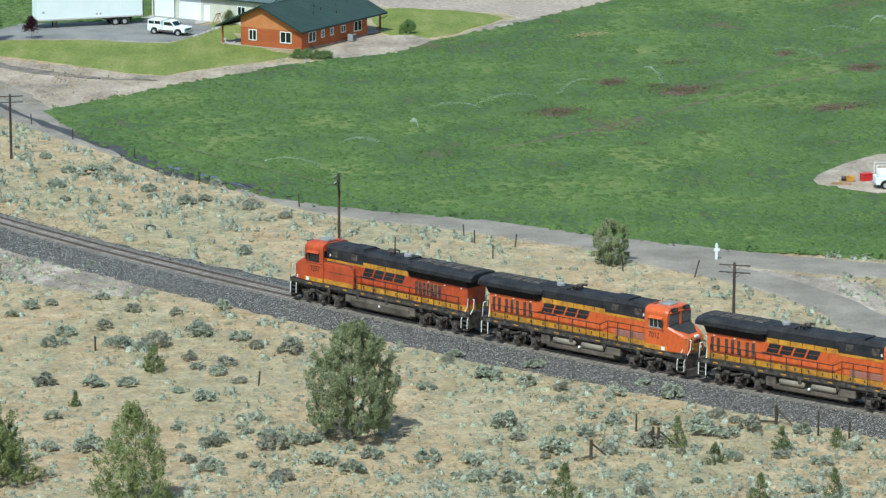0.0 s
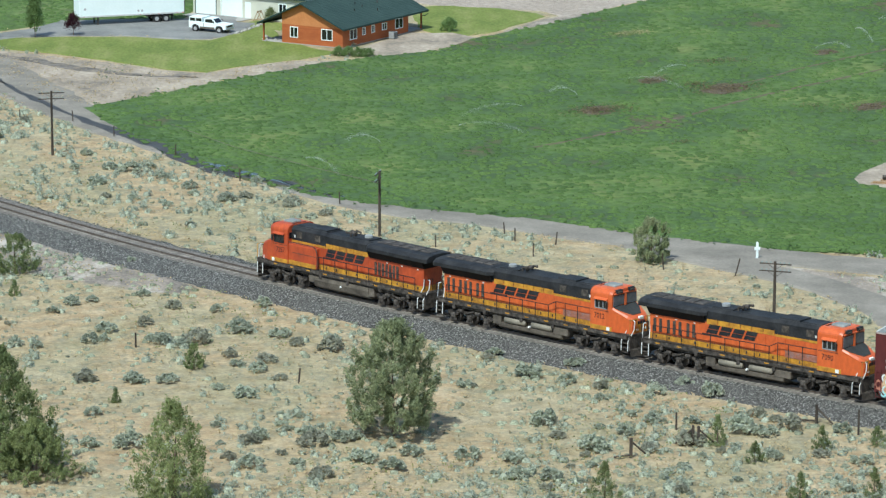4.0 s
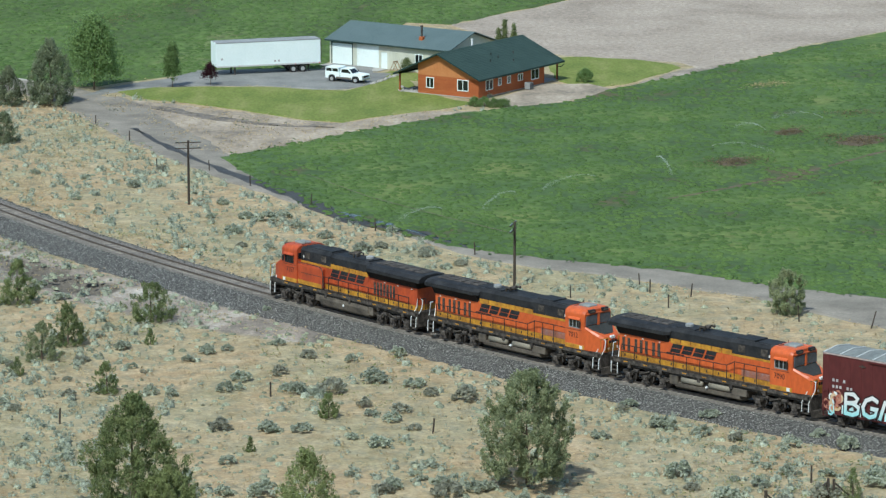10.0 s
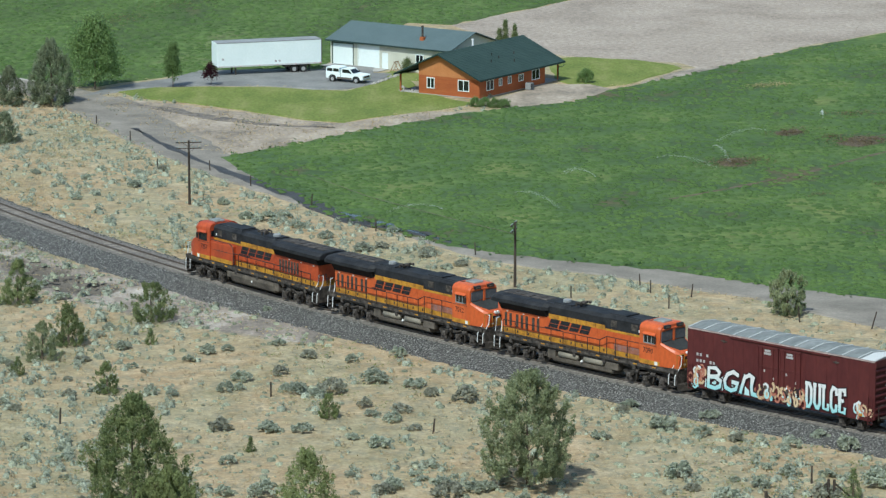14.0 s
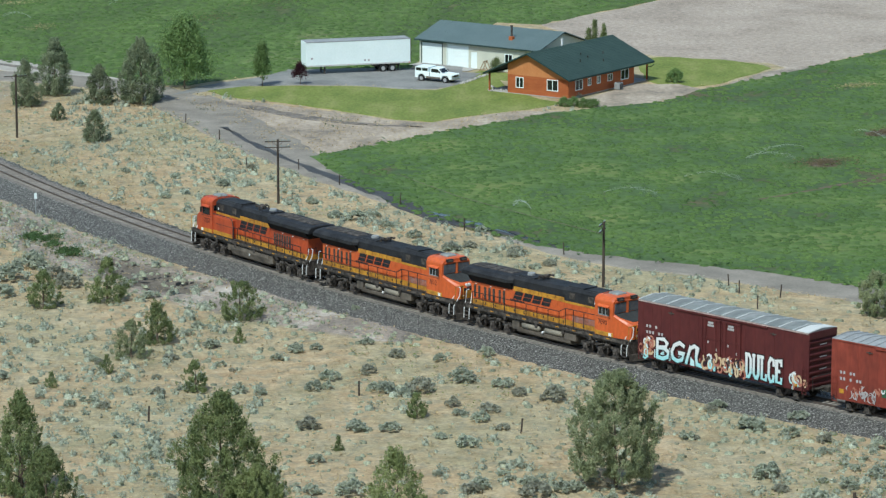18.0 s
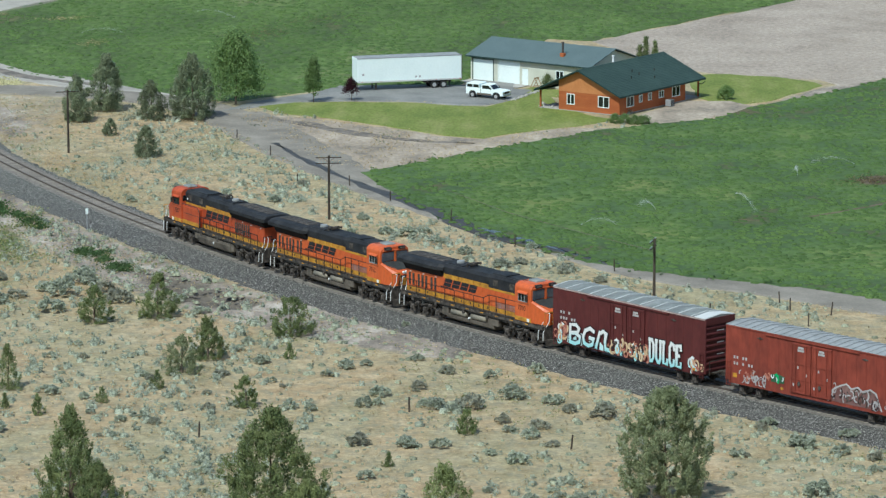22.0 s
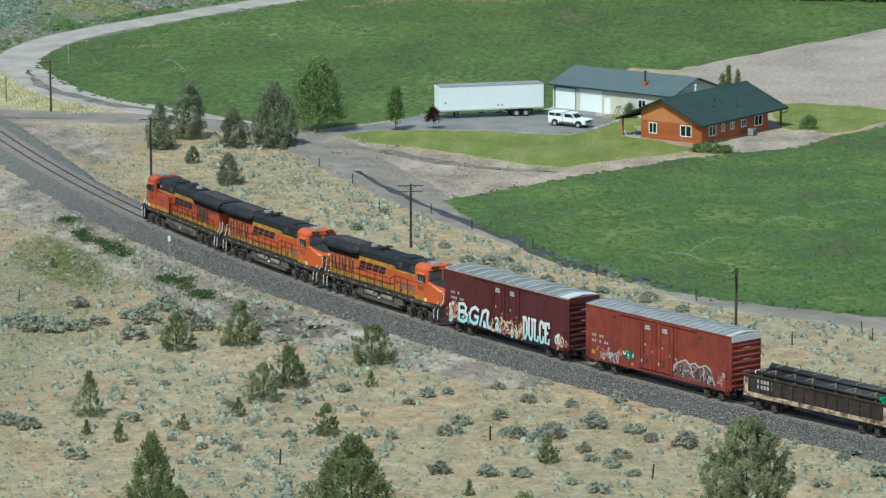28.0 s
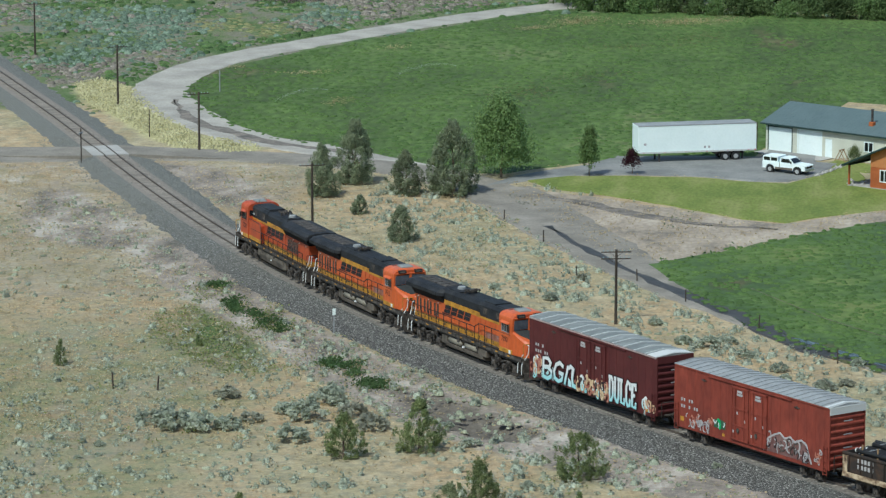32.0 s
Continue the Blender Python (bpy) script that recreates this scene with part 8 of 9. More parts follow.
sagebrush([(-13.1, 296.5, 1.6), (-17.0, 296.5, 1.41), (-14.1, 283.0, 1.62), (-4.2, 285.8, 1.99), (-6.6, 290.6, 1.66), (-2.4, 283.0, 1.53), (-10.4, 294.5, 1.87), (15.0, 290.6, 1.84), (17.8, 283.1, 1.98), (20.3, 281.3, 1.79), (13.2, 302.7, 1.72), (-1.1, 294.5, 1.58), (1.7, 296.5, 1.69), (-22.0, 306.9, 1.46), (-18.8, 311.2, 1.48), (-14.5, 313.5, 1.68)], "sagebrush below the track")
sagebrush([(-7.9, 306.9, 1.65), (-4.1, 309.1, 1.95), (-22.5, 294.4, 1.4), (-26.6, 304.7, 1.26), (-30.9, 294.4, 1.4), (17.8, 269.0, 2.14), (22.6, 275.9, 1.58), (-0.2, 265.7, 1.95), (-3.9, 264.8, 1.86), (2.4, 264.0, 2.1)], "sagebrush below the track")


# scattered sagebrush, thicker in drifts
q = np.random.default_rng(77)
n = 20000
x, y = q.uniform(-100, 62, n), 243 + 215 * q.uniform(0, 1, n) ** 1.25
drift = np.array([noise.noise(Vector((a * 0.07, b * 0.035, 4.4))) + 0.5 * noise.noise(Vector((a * 0.22, b * 0.1, 9.9))) for a, b in zip(x, y)])
keep = spare(x, y, 0.4) & (drift + q.uniform(-0.38, 0.38, n) > 0.04)
behind = (x - np.interp(y, LINE_Y, LINE_X))
keep &= ~((behind > 0) & (behind < 7.5) & (y > 335) & (y < 432) & (q.uniform(0, 1, n) < 0.75))
keep &= ~((x < -58) & (y > 345) & (q.uniform(0, 1, n) < 0.8))
sx, sy, sd = x[keep], y[keep], drift[keep]
spots = [(float(a), float(b), float(w)) for a, b, w in zip(sx, sy, 0.36 + 1.3 * q.uniform(0, 1, len(sx)) ** 2.0)]
lone = [s for s in spots if s[1] < 330 and s[2] > 0.7][:130]
chosen = set(lone)
sagebrush(lone, "scattered sagebrush")
rest = [s for s in spots if s not in chosen]
bx, by = q.uniform(-48, 22, 520), q.uniform(325, 425, 520)
open_here = spare(bx, by, 0.8)
rest += [(float(a), float(b), float(w)) for a, b, w in zip(bx[open_here], by[open_here], q.uniform(0.9, 1.9, 520)[open_here])]
pts, sizes = [], []
for a, b, w in rest:
    m, c = int(7 + 24 * w), 6
    th, rr = q.uniform(0, 6.283, c), 0.36 * np.sqrt(q.uniform(0, 1, c))
    top = 0.09 + 0.27 * (1 - (rr / 0.42) ** 2) * q.uniform(0.5, 1.2, c)
    i = q.integers(0, c, m)
    j = q.normal(size=(m, 3)) * (0.06, 0.06, 0.06)
    pts.append(np.stack([a + w * (rr[i] * np.cos(th[i]) + j[:, 0]), b + w * (rr[i] * np.sin(th[i]) + j[:, 1]), np.maximum(0.02, w * (top[i] + j[:, 2]))], 1))
    sizes.append(np.full(m, 0.06 + 0.09 * w))
core = np.array(rest)
tagged(new("low_sagebrush_wood", mounds("low_sagebrush_wood", core[:, 0], core[:, 1], 0.27 * core[:, 2], 0.27 * core[:, 2], "sage_core", 6, -0.06)), "dense inner twigs of low sagebrush", "sagebrush", kind="stuff")
tagged(new("low_sagebrush", leaves("low_sagebrush", np.concatenate(pts), np.concatenate(sizes), "sage", 5, 0.2)), "low blue-grey sagebrush scattered over dry grass", "sagebrush", kind="stuff")


def tufts(name, count, x0, x1, y0, y1, test, per, spread, size, height, material, seed, label, category, bias=1.3, flat=0.6):
    """Small loose plants as one mesh, a few leaf tufts each, where test allows them."""
    q = np.random.default_rng(seed)
    x, y = q.uniform(x0, x1, count), y0 + (y1 - y0) * q.uniform(0, 1, count) ** bias
    k = test(x, y)
    x, y = x[k], y[k]
    x, y = np.repeat(x, per), np.repeat(y, per)
    p = np.stack([x + q.normal(0, spread, len(x)), y + q.normal(0, spread, len(x)), q.uniform(min(0.07, height * 0.4), height, len(x))], 1)
    tagged(new(name, leaves(name, p, size, material, seed, flat, 0.6)), label, category, kind="stuff")


def patchy(scale, level, seed):
    return lambda x, y: np.array([noise.noise(Vector((a * scale, b * scale * 0.5, seed))) for a, b in zip(x, y)]) > level


tufts("dry_grass", 27000, -105, 62, 243, 470, lambda x, y: spare(x, y, 0.2), 4, 0.2, 0.2, 0.22, "grass_dry", 61, "dry straw-coloured bunch grass", "grass")
q = np.random.default_rng(74)
x, y = q.uniform(-105, 62, 17000), 243 + 200 * q.uniform(0, 1, 17000) ** 1.3
k = spare(x, y, 0.4) & (patchy(0.09, -0.12, 3.9)(x, y) | (q.uniform(0, 1, 17000) < 0.25))
x, y = x[k], y[k]
r = 0.12 + 0.30 * q.uniform(0, 1, len(x)) ** 2.0
tagged(new("grey_brush", mounds("grey_brush", x, y, r, r * q.uniform(0.45, 0.9, len(x)), "brush", 74, -0.06)), "small grey-green brush among dry grass", "scrub", kind="stuff")
tufts("gold_strip", 9000, -62, 5, 335, 435, lambda x, y: spare(x, y, 0.0) & (x - np.interp(y, LINE_Y, LINE_X) < 8.5) & (x > np.interp(y, LINE_Y, LINE_X)), 4, 0.22, 0.2, 0.24, "grass_tan", 75, "warm tan grass on the bank behind the track", "grass", 1.0)
tufts("green_grass", 12000, -105, 62, 243, 440, lambda x, y: spare(x, y, 0.3) & patchy(0.06, 0.08, 2.2)(x, y), 5, 0.3, 0.2, 0.2, "grass_green", 62, "patches of green grass among straw", "grass")
# bare places and wheel ruts of the near field: middle, half width, half depth
MUDDY = [(32.4, 406.0, 2.6, 3.6), (40.7, 426.4, 2.2, 3.0), (48.4, 420.2, 3.4, 4.2), (72.1, 435.6, 2.4, 3.4), (64.6, 408.1, 3.6, 3.0), (63.9, 447.1, 1.5, 2.2)]
RUTS = [[(23.1, 382.5), (30.8, 389.8), (38.8, 398.2), (45.3, 406.6), (52.1, 415.4), (61.3, 425.6), (70.0, 435.2), (75.5, 441.4), (100, 470)],
        [(45.2, 418.0), (53.6, 427.2), (58.4, 433.9), (63.2, 439.3), (70.8, 448.2), (78.2, 457.5), (95, 478)]]
q = np.random.default_rng(63)
x, y = q.uniform(-30, 90, 24000), 326 + 174 * q.uniform(0, 1, 24000) ** 1.5
k = (depth_in(FIELD, x, y) > -0.2) & (depth_in(PATCH_TRUCK, x, y) < -0.2)
for cx, cy, rx, ry in MUDDY:
    k &= ((x - cx) / rx) ** 2 + ((y - cy - 0.35 * (x - cx)) / ry) ** 2 > q.uniform(0.2, 1.5, len(x)) ** 2
for line in RUTS:
    for p in spline(line, 0.5):
        k &= (x - p.x) ** 2 + (y - p.y) ** 2 > 0.3 ** 2
x, y = x[k], y[k]
tagged(new("crop_plants", mounds("crop_plants", x, y, q.uniform(0.2, 0.55, len(x)), q.uniform(0.08, 0.20, len(x)), "crop_leaf", 63, 0.05)), "leafy green crop plants", "crop", kind="stuff")
x, y = q.uniform(-95, 60, 12000), q.uniform(465, 615, 12000)
k = depth_in(FIELD_FAR, x, y) > 0.3
x, y = x[k], y[k]
tagged(new("far_crop_plants", mounds("far_crop_plants", x, y, q.uniform(0.2, 0.6, len(x)), q.uniform(0.08, 0.2, len(x)), "crop_leaf", 64, 0.02)), "leafy green plants of the far field", "crop", kind="stuff")
tufts("field_edge_weeds", 2600, -32, 70, 322, 420, lambda x, y: np.abs(depth_in(FIELD, x, y)) < 0.9, 4, 0.25, 0.4, 0.35, "weed", 65, "dark green weeds along the edge of the field", "weeds")
# the far flat: drifts of sagebrush, green scrub, bare brush and straw
q = np.random.default_rng(66)
n = 44000
x, y = q.uniform(-190, 10, n), 500 + 200 * q.uniform(0, 1, n) ** 1.1
k = spare(x, y, 0.8) & (y > 503 + 0.35 * (x + 95)) & (depth_in(YELLOW, x, y) < 0)
x, y = x[k], y[k]
drift = lambda sx, sy, seed: np.array([noise.noise(Vector((a * sx, b * sy, seed))) + 0.6 * noise.noise(Vector((a * sx * 3, b * sy * 3, seed + 4))) for a, b in zip(x, y)]) + q.normal(0, 0.1, len(x))
edge = np.full(x.shape, 1e9)
for p in spline(LOOP, 2.0):
    edge = np.minimum(edge, np.hypot(x - p.x, y - p.y))
one, two, three = drift(0.05, 0.032, 5.5), drift(0.045, 0.03, 8.5), drift(0.04, 0.028, 2.5)
kind_of = np.select([(edge < 8) & (y > 560), one > 0.25, two > 0.2, three > 0.2, one < -0.3], [1, 1, 0, 2, 3], 4)
kind_of = np.where(q.uniform(0, 1, len(x)) < 0.12, q.integers(0, 5, len(x)), kind_of)
for i, (name, material, tall, label) in enumerate((("far_sagebrush", "far_teal", 0.75, "teal-grey sagebrush on the far flat"), ("far_scrub", "far_green", 0.6, "dark green scrub on the far flat"), ("far_brush", "far_twig", 0.6, "grey-brown bare brush on the far flat"), ("far_straw", "far_straw", 0.3, "straw-yellow grass on the far flat"))):
    c = kind_of == i
    r = 0.2 + 0.55 * q.uniform(0, 1, c.sum()) ** 2
    tagged(new(name, mounds(name, x[c], y[c], r, r * tall * q.uniform(0.6, 1.2, c.sum()), material, 660 + i, -0.06)), label, "scrub", kind="stuff")
x, y = q.uniform(-110, -70, 16000), q.uniform(470, 540, 16000)
k = depth_in(YELLOW, x, y) > q.uniform(-0.3, 0.9, 16000)
x, y = x[k], y[k]
r = q.uniform(0.09, 0.24, len(x))
tagged(new("gold_grass", mounds("gold_grass", x, y, r, 0.1 + r * q.uniform(0.3, 0.9, len(x)), "gold_tuft", 680, -0.05)), "thick stand of yellow grass beside the crossing", "grass", kind="stuff")
tufts("yellow_grass", 3000, -110, -70, 470, 540, lambda x, y: depth_in(YELLOW, x, y) > 0.3, 4, 0.35, 0.26, 0.5, "grass_yellow", 68, "tall yellow grass beside the crossing", "grass", 1.0)
tufts("bank_grass", 10000, -112, -40, 330, 462, lambda x, y: spare(x, y, 0.3), 3, 0.25, 0.2, 0.2, "grass_dry", 71, "sparse dry grass on the bare bank", "grass", 1.0)
tufts("bank_sage", 2600, -112, -40, 330, 462, lambda x, y: spare(x, y, 0.3) & patchy(0.05, 0.05, 6.1)(x, y), 9, 0.3, 0.2, 0.35, "sage", 72, "small grey brush on the bare bank", "scrub", 1.0)
tufts("bank_green", 5200, -76, -44, 340, 398, lambda x, y: spare(x, y, 0.3) & (depth_in(GREEN_L, x, y) > -3.0) & patchy(0.11, -0.12, 4.7)(x, y), 6, 0.35, 0.22, 0.2, "grass_green", 76, "green grass on the bank below the track", "grass", 1.0)
tufts("bank_weeds", 1500, -112, -40, 330, 462, lambda x, y: spare(x, y, 0.3) & patchy(0.04, 0.15, 7.7)(x, y), 9, 0.35, 0.2, 0.25, "grass_green", 73, "low green weeds on the bare bank", "weeds", 1.0)
for i, (x0, y0, rx, ry, k) in enumerate(((-61.5, 384.0, 1.6, 5.0, 90), (-57.5, 376.5, 1.0, 3.0, 50), (-48.8, 359.5, 1.6, 3.0, 80), (-45.6, 353.2, 1.4, 1.8, 50), (-66.0, 395.0, 0.8, 2.0, 30))):
    q = np.random.default_rng(500 + i)
    m = k * 22
    a, r = q.uniform(0, 6.283, 14), np.sqrt(q.uniform(0, 1, 14))
    c = q.integers(0, 14, m)
    big = q.uniform(0.15, 0.5, 14)[c]
    p = np.stack([x0 + (rx * r * np.cos(a) - 0.35 * ry * r * np.sin(a))[c] + q.normal(0, 1, m) * big, y0 + (ry * r * np.sin(a))[c] + q.normal(0, 1.5, m) * big, q.uniform(0.03, 1.0, m) * big], 1)
    tagged(new("weed_patch", leaves("weed_patch", p, 0.22, "weed", 510 + i)), "dark green weeds on the bank below the track", "weeds", "weed patches by the track", kind="stuff")
brush = crown_points(1.7, 12.0, 9, 2600, 60, oval_shape, 0.5, 0.0)[0] + np.array((-91.8, 626.0, 0))
tagged(new("dead_brush", leaves("dead_brush", brush, 0.42, "dead_twig", 9, 0.2, 0.3)), "grey-brown heap of dead brush", "brush")
tufts("verge_grass", 2600, -46, 6, 408, 455, lambda x, y: depth_in(SHOULDER, x, y) > 0.2, 4, 0.4, 0.2, 0.16, "grass_dry", 69, "dry grass tufts on the dirt verge", "grass", 1.0)
tufts("verge_weeds", 260, -46, 6, 408, 455, lambda x, y: (depth_in(SHOULDER, x, y) > 0.2) & patchy(0.09, 0.05, 3.3)(x, y), 8, 0.6, 0.24, 0.25, "weed", 70, "green weeds on the dirt verge", "weeds", 1.0)

# ---- withered places and wheel ruts in the near field ----
PATCHES = [(32.4, 406.0, 3.4, 5.0, 1.0), (40.7, 426.4, 2.2, 4.2, 1.0), (45.2, 423.1, 1.5, 2.7, 0.8), (48.4, 420.2, 3.7, 5.7, 0.9), (72.1, 435.6, 2.4, 3.9, 1.2), (64.6, 408.1, 4.9, 4.9, 0.6),
           (41.2, 463.1, 2.5, 3.2, 0.8), (63.9, 447.1, 1.9, 3.0, 0.7), (49.8, 440.3, 3.5, 3.9, 0.4), (56.6, 408.4, 1.5, 2.2, 0.5), (47.5, 392.6, 1.1, 1.4, 0.6), (39.8, 385.8, 1.6, 1.4, 0.5),
           (-47.9, 525.3, 5.3, 12.5, 0.12), (-39.6, 542.4, 4.6, 7.9, 0.12), (-26.7, 583.8, 4.3, 10.7, 0.15), (-36.2, 572.9, 5.3, 5.1, 0.12)]
PALE = [(-45.1, 602.1, 3.9, 8.9, 0.5), (-29.5, 603.1, 7.0, 7.2, 0.5), (-77.5, 541.9, 3.4, 3.2, 0.4), (-69.9, 515.4, 1.6, 4.8, 0.5), (-68.9, 569.3, 2.1, 4.4, 0.3), (-51.3, 593.0, 3.1, 3.9, 0.4), (-88.0, 546.5, 1.3, 2.7, 0.5)]
for i, (x0, y0, rx, ry, k) in enumerate(PATCHES + PALE):
    q = np.random.default_rng(700 + i)
    m = int(rx * ry * k * 64)
    c = np.stack([q.normal(0, 0.42, m) * rx * 1.4, q.normal(0, 0.42, m) * ry * 0.8], 1)
    p = np.stack([x0 + c[:, 0], y0 + c[:, 1] + c[:, 0] * 0.35, q.uniform(0.08, 0.26, m)], 1)
    tagged(new("withered_patch", leaves("withered_patch", p, 0.21, "grass_dry" if i == 6 or i >= len(PATCHES) else "grass_brown", 710 + i, 0.75)), "brown withered plants in the green field", "crop", "withered patches in the field", kind="stuff")
for i, line in enumerate(RUTS):
    strip("wheel_rut", line, (0.5, 0.4)[i], 0.075, "mud", "muddy wheel rut through the crop", "rut", seed=11 + i, wobble=0.3)
for i, (cx, cy, rx, ry) in enumerate(MUDDY):
    ring = [(cx + 0.85 * rx * math.cos(a), cy + 0.8 * ry * math.sin(a) + 0.3 * rx * math.cos(a)) for a in np.arange(0, 6.2, 0.52)]
    sheet("bare_patch", ring, 0.08 + 0.001 * i, "mud", "pinkish-brown bare soil in the green crop", "ground", 0.8, 0.8, 20.0 + i)
strip("verge_rut", [(-46.0, 453.0), (-41.0, 449.3), (-36.8, 445.8), (-31.5, 440.6), (-26.0, 435.5), (-20.0, 431.5), (-13.0, 430.0)], (0.5, 1.6, 2.2, 2.4, 1.8, 1.6, 0.4), 0.052, "mud_grey", "dark damp wheel track in the dirt verge", "rut", seed=13, wobble=1.4)
q = np.random.default_rng(88)
x, y = q.uniform(-5, 75, 26000), q.uniform(478, 640, 26000)
k = depth_in(BARE, x, y) > 0.6
x, y = x[k], y[k]
kit = Kit()
for a, b, r in zip(x, y, q.uniform(0.05, 0.13, len(x))):
    kit.add([(a - r, b, 0.02), (a, b - r, 0.02), (a + r, b, 0.02), (a, b + r, 0.02), (a, b, 0.02 + r * 0.9)], [(0, 1, 4), (1, 2, 4), (2, 3, 4), (3, 0, 4)])
solid("soil_clods", kit, "clod", "loose clods on the tilled field", "clods", kind="stuff")


# ---- poles, posts and wires ----
def line_pole(x, y, h, arms, turn, label):
    R = thing("utility_pole", pose(x, y, 0, 0, 0, turn), label, "utility pole", "poles along the track")
    part("pole", Kit().tube((0, 0, -0.3), (0, 0, h), 0.15, 10, 0.11), "wood", R, "dark weathered pole")
    for i in range(arms):
        z = h - 0.25 - i * 0.62
        arm = part("crossarm", Kit().box(-1.35, 0.1, z - 0.05, 1.35, 0.2, z + 0.04), "wood", R)
        for j in (-1.15, -0.75, -0.4, 0.4, 0.75, 1.15):
            part("insulator", Kit().tube((j, 0.16, z + 0.06), (j, 0.16, z + 0.2), 0.045, 8, 0.03), "insulator", arm)
        part("brace", Kit().tube((-0.6, 0.15, z - 0.05), (0, 0.12, z - 0.5), 0.02, 6).tube((0.6, 0.15, z - 0.05), (0, 0.12, z - 0.5), 0.02, 6), "grime", arm)
    return R


line_pole(38.7, 297.4, 6.2, 2, -20, "dark wooden pole with two crossarms behind the track")
line_pole(6.6, 338.3, 6.2, 2, 76, "dark wooden pole with two crossarms between track and road")
line_pole(-26.9, 380.5, 6.8, 2, 10, "dark wooden pole with two crossarms between track and road")
line_pole(-60.3, 421.9, 7.4, 1, 20, "dark wooden pole beside junipers near the crossing")
line_pole(-80.9, 474.2, 7.0, 1, 30, "dark wooden pole in yellow grass by the crossing")
line_pole(-97.5, 510.4, 7.6, 1, 25, "dark wooden pole in yellow grass beyond the crossing")
line_pole(-118.0, 556.0, 7.4, 1, 25, "dark wooden pole beside the far track")


def stake(name, x, y, h, r, label, category, material="wood", lean=0.0, turn=0.0, group=""):
    k = Kit().tube((0, 0, -0.15), (0, 0, h), r, 7, r * 0.85)
    return solid(name, k, material, label, category, group, m=pose(x, y, 0, lean, 0, turn))


for i, (x, y, h, lean) in enumerate(((-31.9, 401.6, 1.2, 2), (-26.0, 400.5, 1.2, -4), (-14.0, 379.5, 1.3, 3), (3.0, 353.2, 1.3, -3), (-41.5, 431.8, 1.2, 4), (-36.5, 420.4, 1.2, 0), (18.4, 338.9, 1.1, 5), (22.9, 333.8, 1.2, -6),
                                    (31.9, 322.8, 1.5, 8), (20.5, 328.8, 1.2, 2), (19.2, 335.6, 1.2, 0), (38.1, 320.1, 1.6, 14), (11.7, 333.3, 1.1, 0), (-21.0, 391.0, 1.2, 0), (-7.0, 366.0, 1.2, 3))):
    stake("fence_post", x, y, h, 0.07, "weathered wooden fence post along the road", "fence post", lean=lean, turn=i * 40, group="fence posts along the road")
for i, (x, y, h, lean) in enumerate(((-14.3, 294.2, 1.2, 3), (-0.9, 281.8, 1.2, 6), (27.5, 266.7, 1.3, 0), (43.2, 263.9, 1.2, 10), (-67.0, 349.8, 1.3, 6), (-63.2, 349.5, 1.2, -5), (-56.9, 335.8, 1.2, 2), (-30.7, 284.9, 1.3, 8), (-35.7, 309.0, 1.2, 0), (41.0, 264.8, 1.9, 0))):
    stake("fence_post", x, y, h, 0.085, "old dark fence post on the sagebrush flat", "fence post", lean=lean, turn=i * 55, group="old fence posts on the flat")


def fence_brace(x, y, turn, label):
    """The braced corner of a broken timber fence."""
    R = thing("fence_brace", pose(x, y, 0, 0, 0, turn), label, "fence", "broken fence corners")
    part("post", Kit().box(-0.1, -0.1, -0.2, 0.1, 0.1, 1.45, 0.02), "wood", R)
    part("brace", Kit().tube((0.0, 0, 1.2), (1.3, 0, 0.05), 0.07, 7), "wood", R)
    part("rail", Kit().tube((0.0, 0.05, 0.15), (-1.3, 0.1, 0.1), 0.08, 7), "wood", R)


fence_brace(28.7, 262.1, 0, "dark timber corner brace among sagebrush")
fence_brace(28.3, 262.3, 180, "dark timber corner brace leaning on another")
fence_brace(23.4, 258.8, 20, "broken dark timber fence end")
fence_brace(38.3, 268.2, -25, "dark braced fence post above sagebrush")

post = thing("milepost", pose(-51.7, 374.1, 0, 0, 0, 20), "thin grey marker post beside the ballast", "marker post")
part("stake", Kit().box(-0.05, -0.03, -0.2, 0.05, 0.03, 2.2), "galv", post)
part("plate", Kit().box(-0.14, -0.06, 1.55, 0.14, -0.03, 2.15), "white", post, "small white plate")

sign = thing("marker_post", pose(40.9, 327.2, 0, 0, 0, 10), "white wooden cross-shaped marker beside the road", "marker post")
part("stake", Kit().box(-0.11, -0.04, -0.1, 0.11, 0.04, 1.45), "white", sign)
part("arm", Kit().box(-0.27, -0.07, 0.8, 0.27, -0.04, 1.1), "white", sign)
part("cap", Kit().prism([(-0.11, 1.45), (0.11, 1.45), (0.0, 1.6)], -0.04, 0.04, "y"), "white", sign)

cb = thing("crossing_sign", pose(-92.9, 464.4, 0, 0, 0, -10), "weathered crossing sign seen edge on", "crossing sign")
part("pole", Kit().tube((0, 0, -0.2), (0, 0, 4.0), 0.07, 8), "wood", cb)
part("blade", Kit().box(-0.03, -0.6, 3.35, 0.03, 0.6, 3.55), "galv", cb)
part("blade", Kit().box(-0.06, -0.6, 3.35, -0.03, 0.6, 3.55), "galv", cb)
stake("road_post", -88.7, 484.6, 3.3, 0.07, "plain dark post in yellow grass by the road", "post")
stake("road_post", -86.5, 523.0, 2.8, 0.09, "pale post beside the curve of the road", "post", "galv")

# ---- irrigation ----
pipe_line = [(-15.0, 396.5), (-8.0, 383.0), (0.5, 371.0), (7.0, 362.5)]
kit = Kit().pipe([(x, y, 0.32) for x, y in pipe_line], 0.03)
solid("irrigation_pipe", kit, "tank_grey", "thin aluminium irrigation pipe across the crop", "pipe")


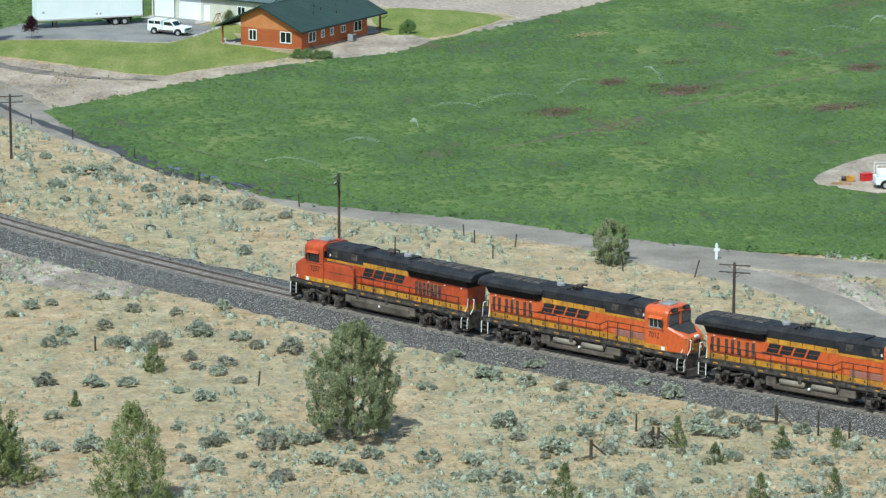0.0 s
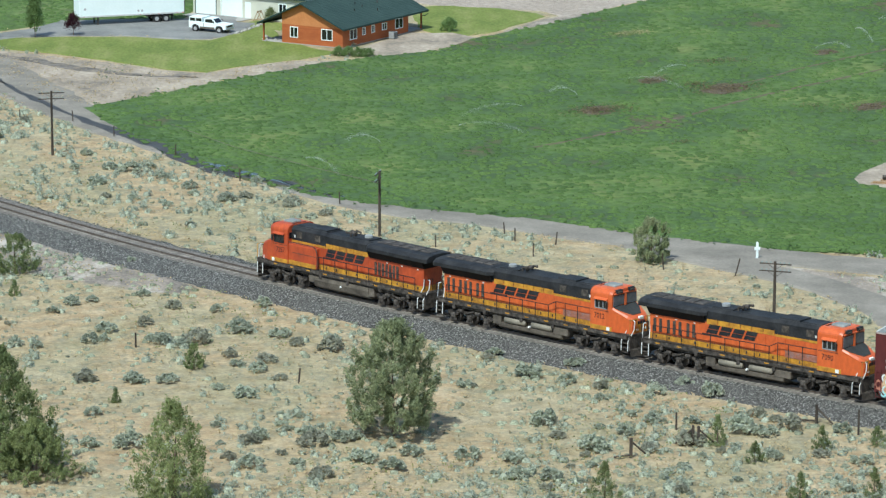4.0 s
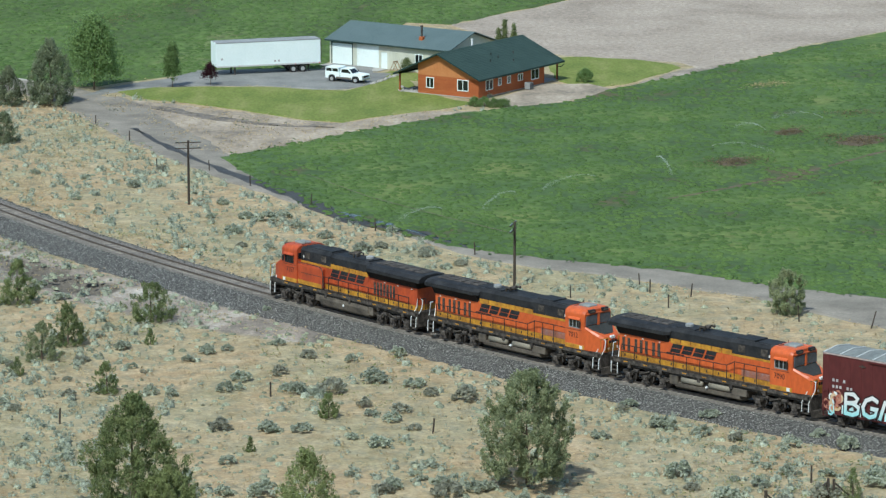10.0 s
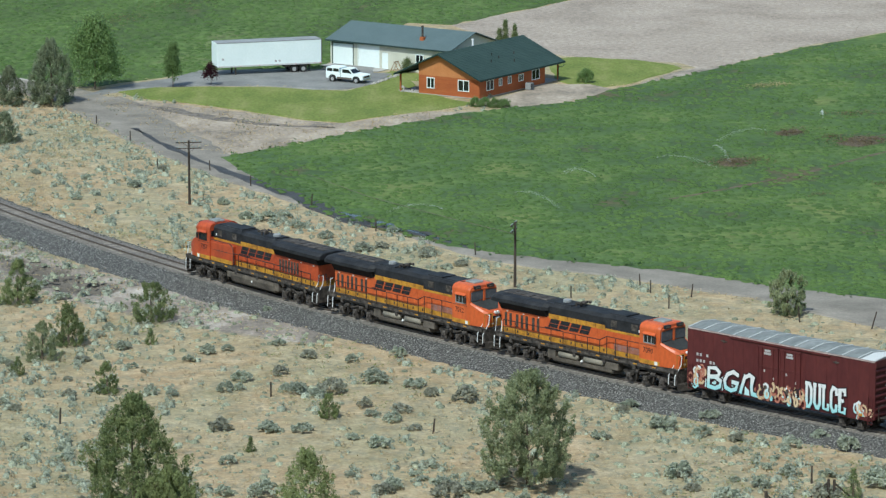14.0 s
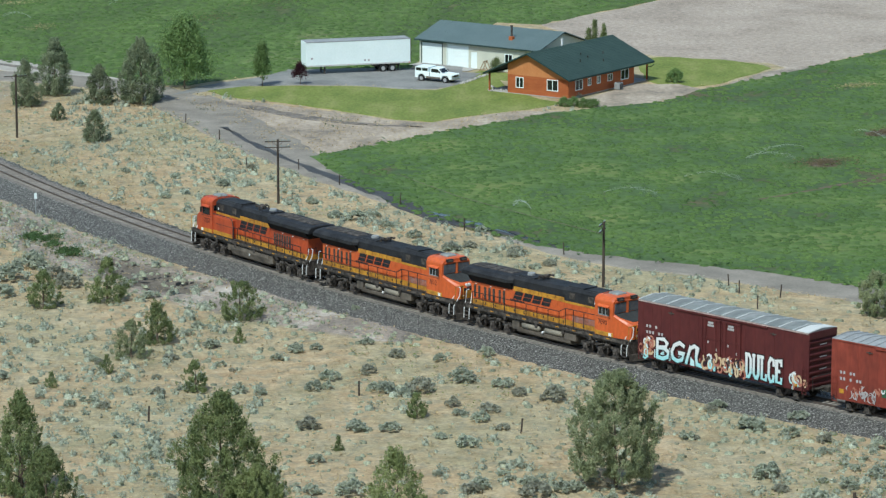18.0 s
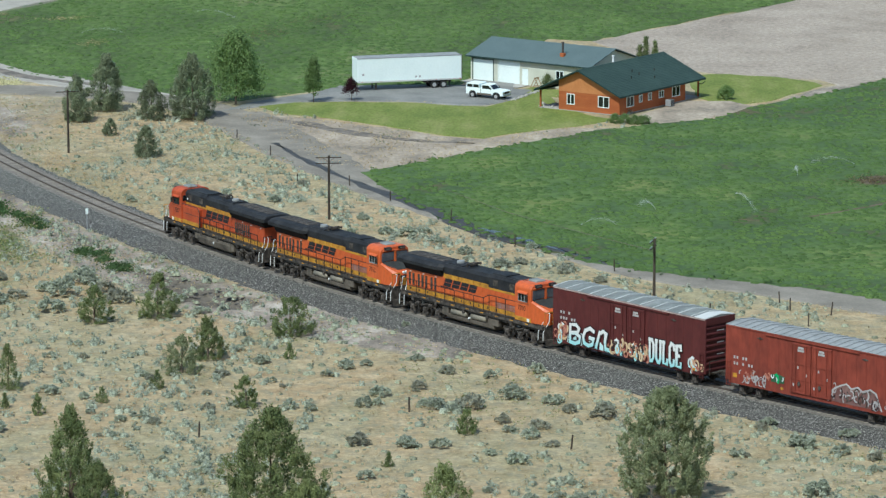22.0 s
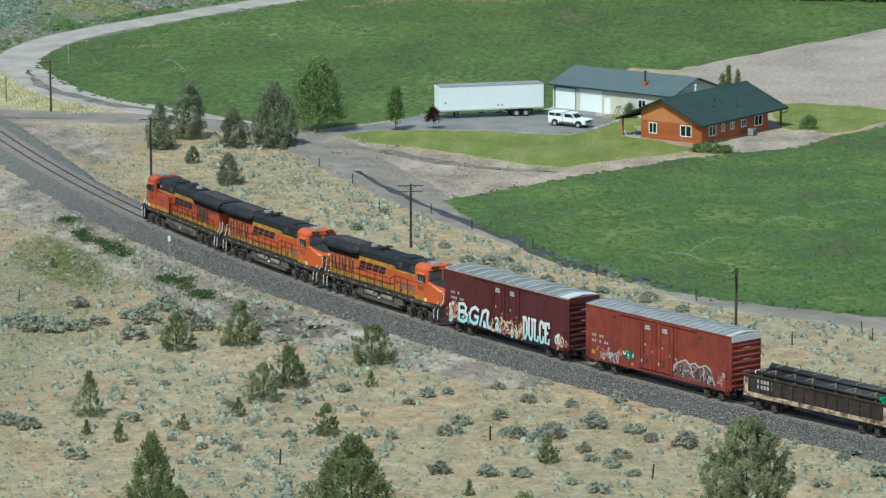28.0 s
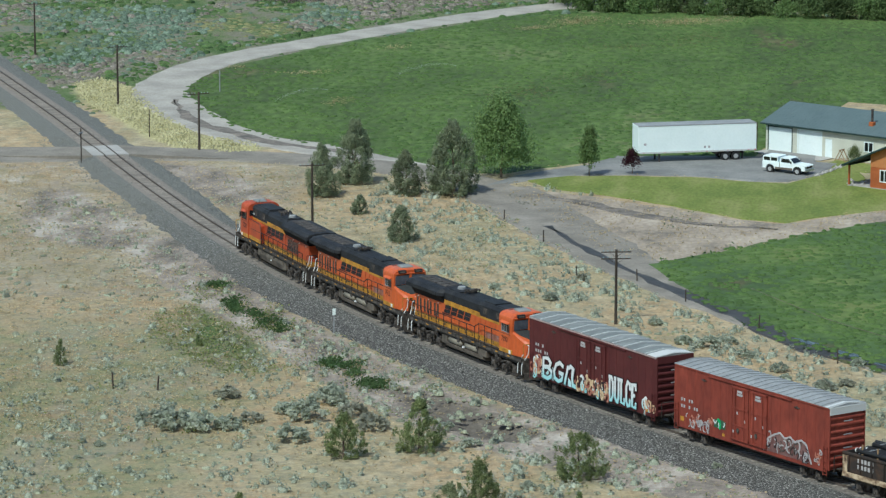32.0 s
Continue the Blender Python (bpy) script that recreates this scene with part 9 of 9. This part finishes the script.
def sprinkler(x, y, reach):
    """A riser with an impact head; its jet is a curved run of drops that turns with the head."""
    R = thing("sprinkler", pose(x, y, 0), "slim irrigation sprinkler throwing a thin jet of water", "sprinkler", "sprinklers in the field")
    part("riser", Kit().tube((0, 0, 0), (0, 0, 0.85), 0.014, 6), "grime", R)
    head = part("head", Kit().tube((-0.06, 0, 0.88), (0.12, 0, 0.94), 0.03, 6), "chrome", R)
    q = np.random.default_rng(int(x * 10) % 997)
    m = 520
    t = q.uniform(0, 1, m) ** 0.8
    p = np.stack([t * reach, q.normal(0, 0.02 + 0.12 * t, m), 0.95 + 1.7 * t - 2.5 * t * t + q.normal(0, 0.02 + 0.14 * t, m)], 1)
    p = p[p[:, 2] > 0.05]
    jet = part("jet", leaves("jet", p, 0.09, "spray", 3, aspect=0.3), "spray", head, "thin arc of water drops")
    tagged(jet, "thin arc of water drops", kind="stuff")
    return head


JETS = [sprinkler(x, y, r) for x, y, r in ((-0.3, 373.2, 6), (7.5, 382.5, 6.5), (16.3, 392.2, 7), (23.7, 404.4, 7), (30.5, 412.0, 7), (37.4, 423.0, 7), (45.0, 432.0, 7), (62.4, 445.3, 7), (69.6, 461.2, 7), (78.0, 468.1, 7), (-72.0, 520.0, 8), (-58.0, 545.0, 8))]


# ---- what moves ----
ROLL = (-3.985, -0.982, 55.941, 68.998, 12.533)


def rolled(t):
    """Metres along the track of the first cab's front edge at t seconds."""
    return sum(k * (t / 32) ** (4 - i) for i, k in enumerate(ROLL))


def berth(s, half, turned):
    a, b = on_track(s - half), on_track(s + half)
    d = b - a
    m = (a + b) / 2
    return pose(m.x, m.y, RAIL, 0, 0, math.degrees(math.atan2(d.y, d.x)) + (180 if turned else 0))


def motions():
    for car, back, half, turned in TRAIN:
        walk(car, [(t, berth(rolled(t) - back, half, turned)) for t in range(33)])
    back = TRAIN[5][1]
    for load, _ in LOADS:
        walk(load, [(t, berth(rolled(t) - back, TRAIN[5][2], False)) for t in range(33)])
    for i, head in enumerate(JETS):
        speed, start = (14 + 5 * (i % 3)) * (1 if i % 2 else -1), 47 * i
        walk(head, [(t, Matrix.Rotation(radians(start + speed * t), 4, "Z")) for t in range(0, 33, 2)])
    # wheels turn by the way rolled, a little under a quarter turn from row to row
    fine = np.linspace(0, 32, 1601)
    way = np.array([rolled(t) for t in fine]) - rolled(0)
    for wheel, x, r in WHEELS:
        n = int(math.ceil(way[-1] / (r * 1.35)))
        sign = 1 if wheel.parent.parent not in FLIPPED else -1
        rows = []
        for i in range(n + 1):
            d = way[-1] * i / n
            rows.append((float(np.interp(d, way, fine)), Matrix.Translation((x, 0, r)) @ Matrix.Rotation(sign * d / r, 4, "Y")))
        walk(wheel, rows)


FLIPPED = [car for car, back, half, turned in TRAIN if turned]
motions()
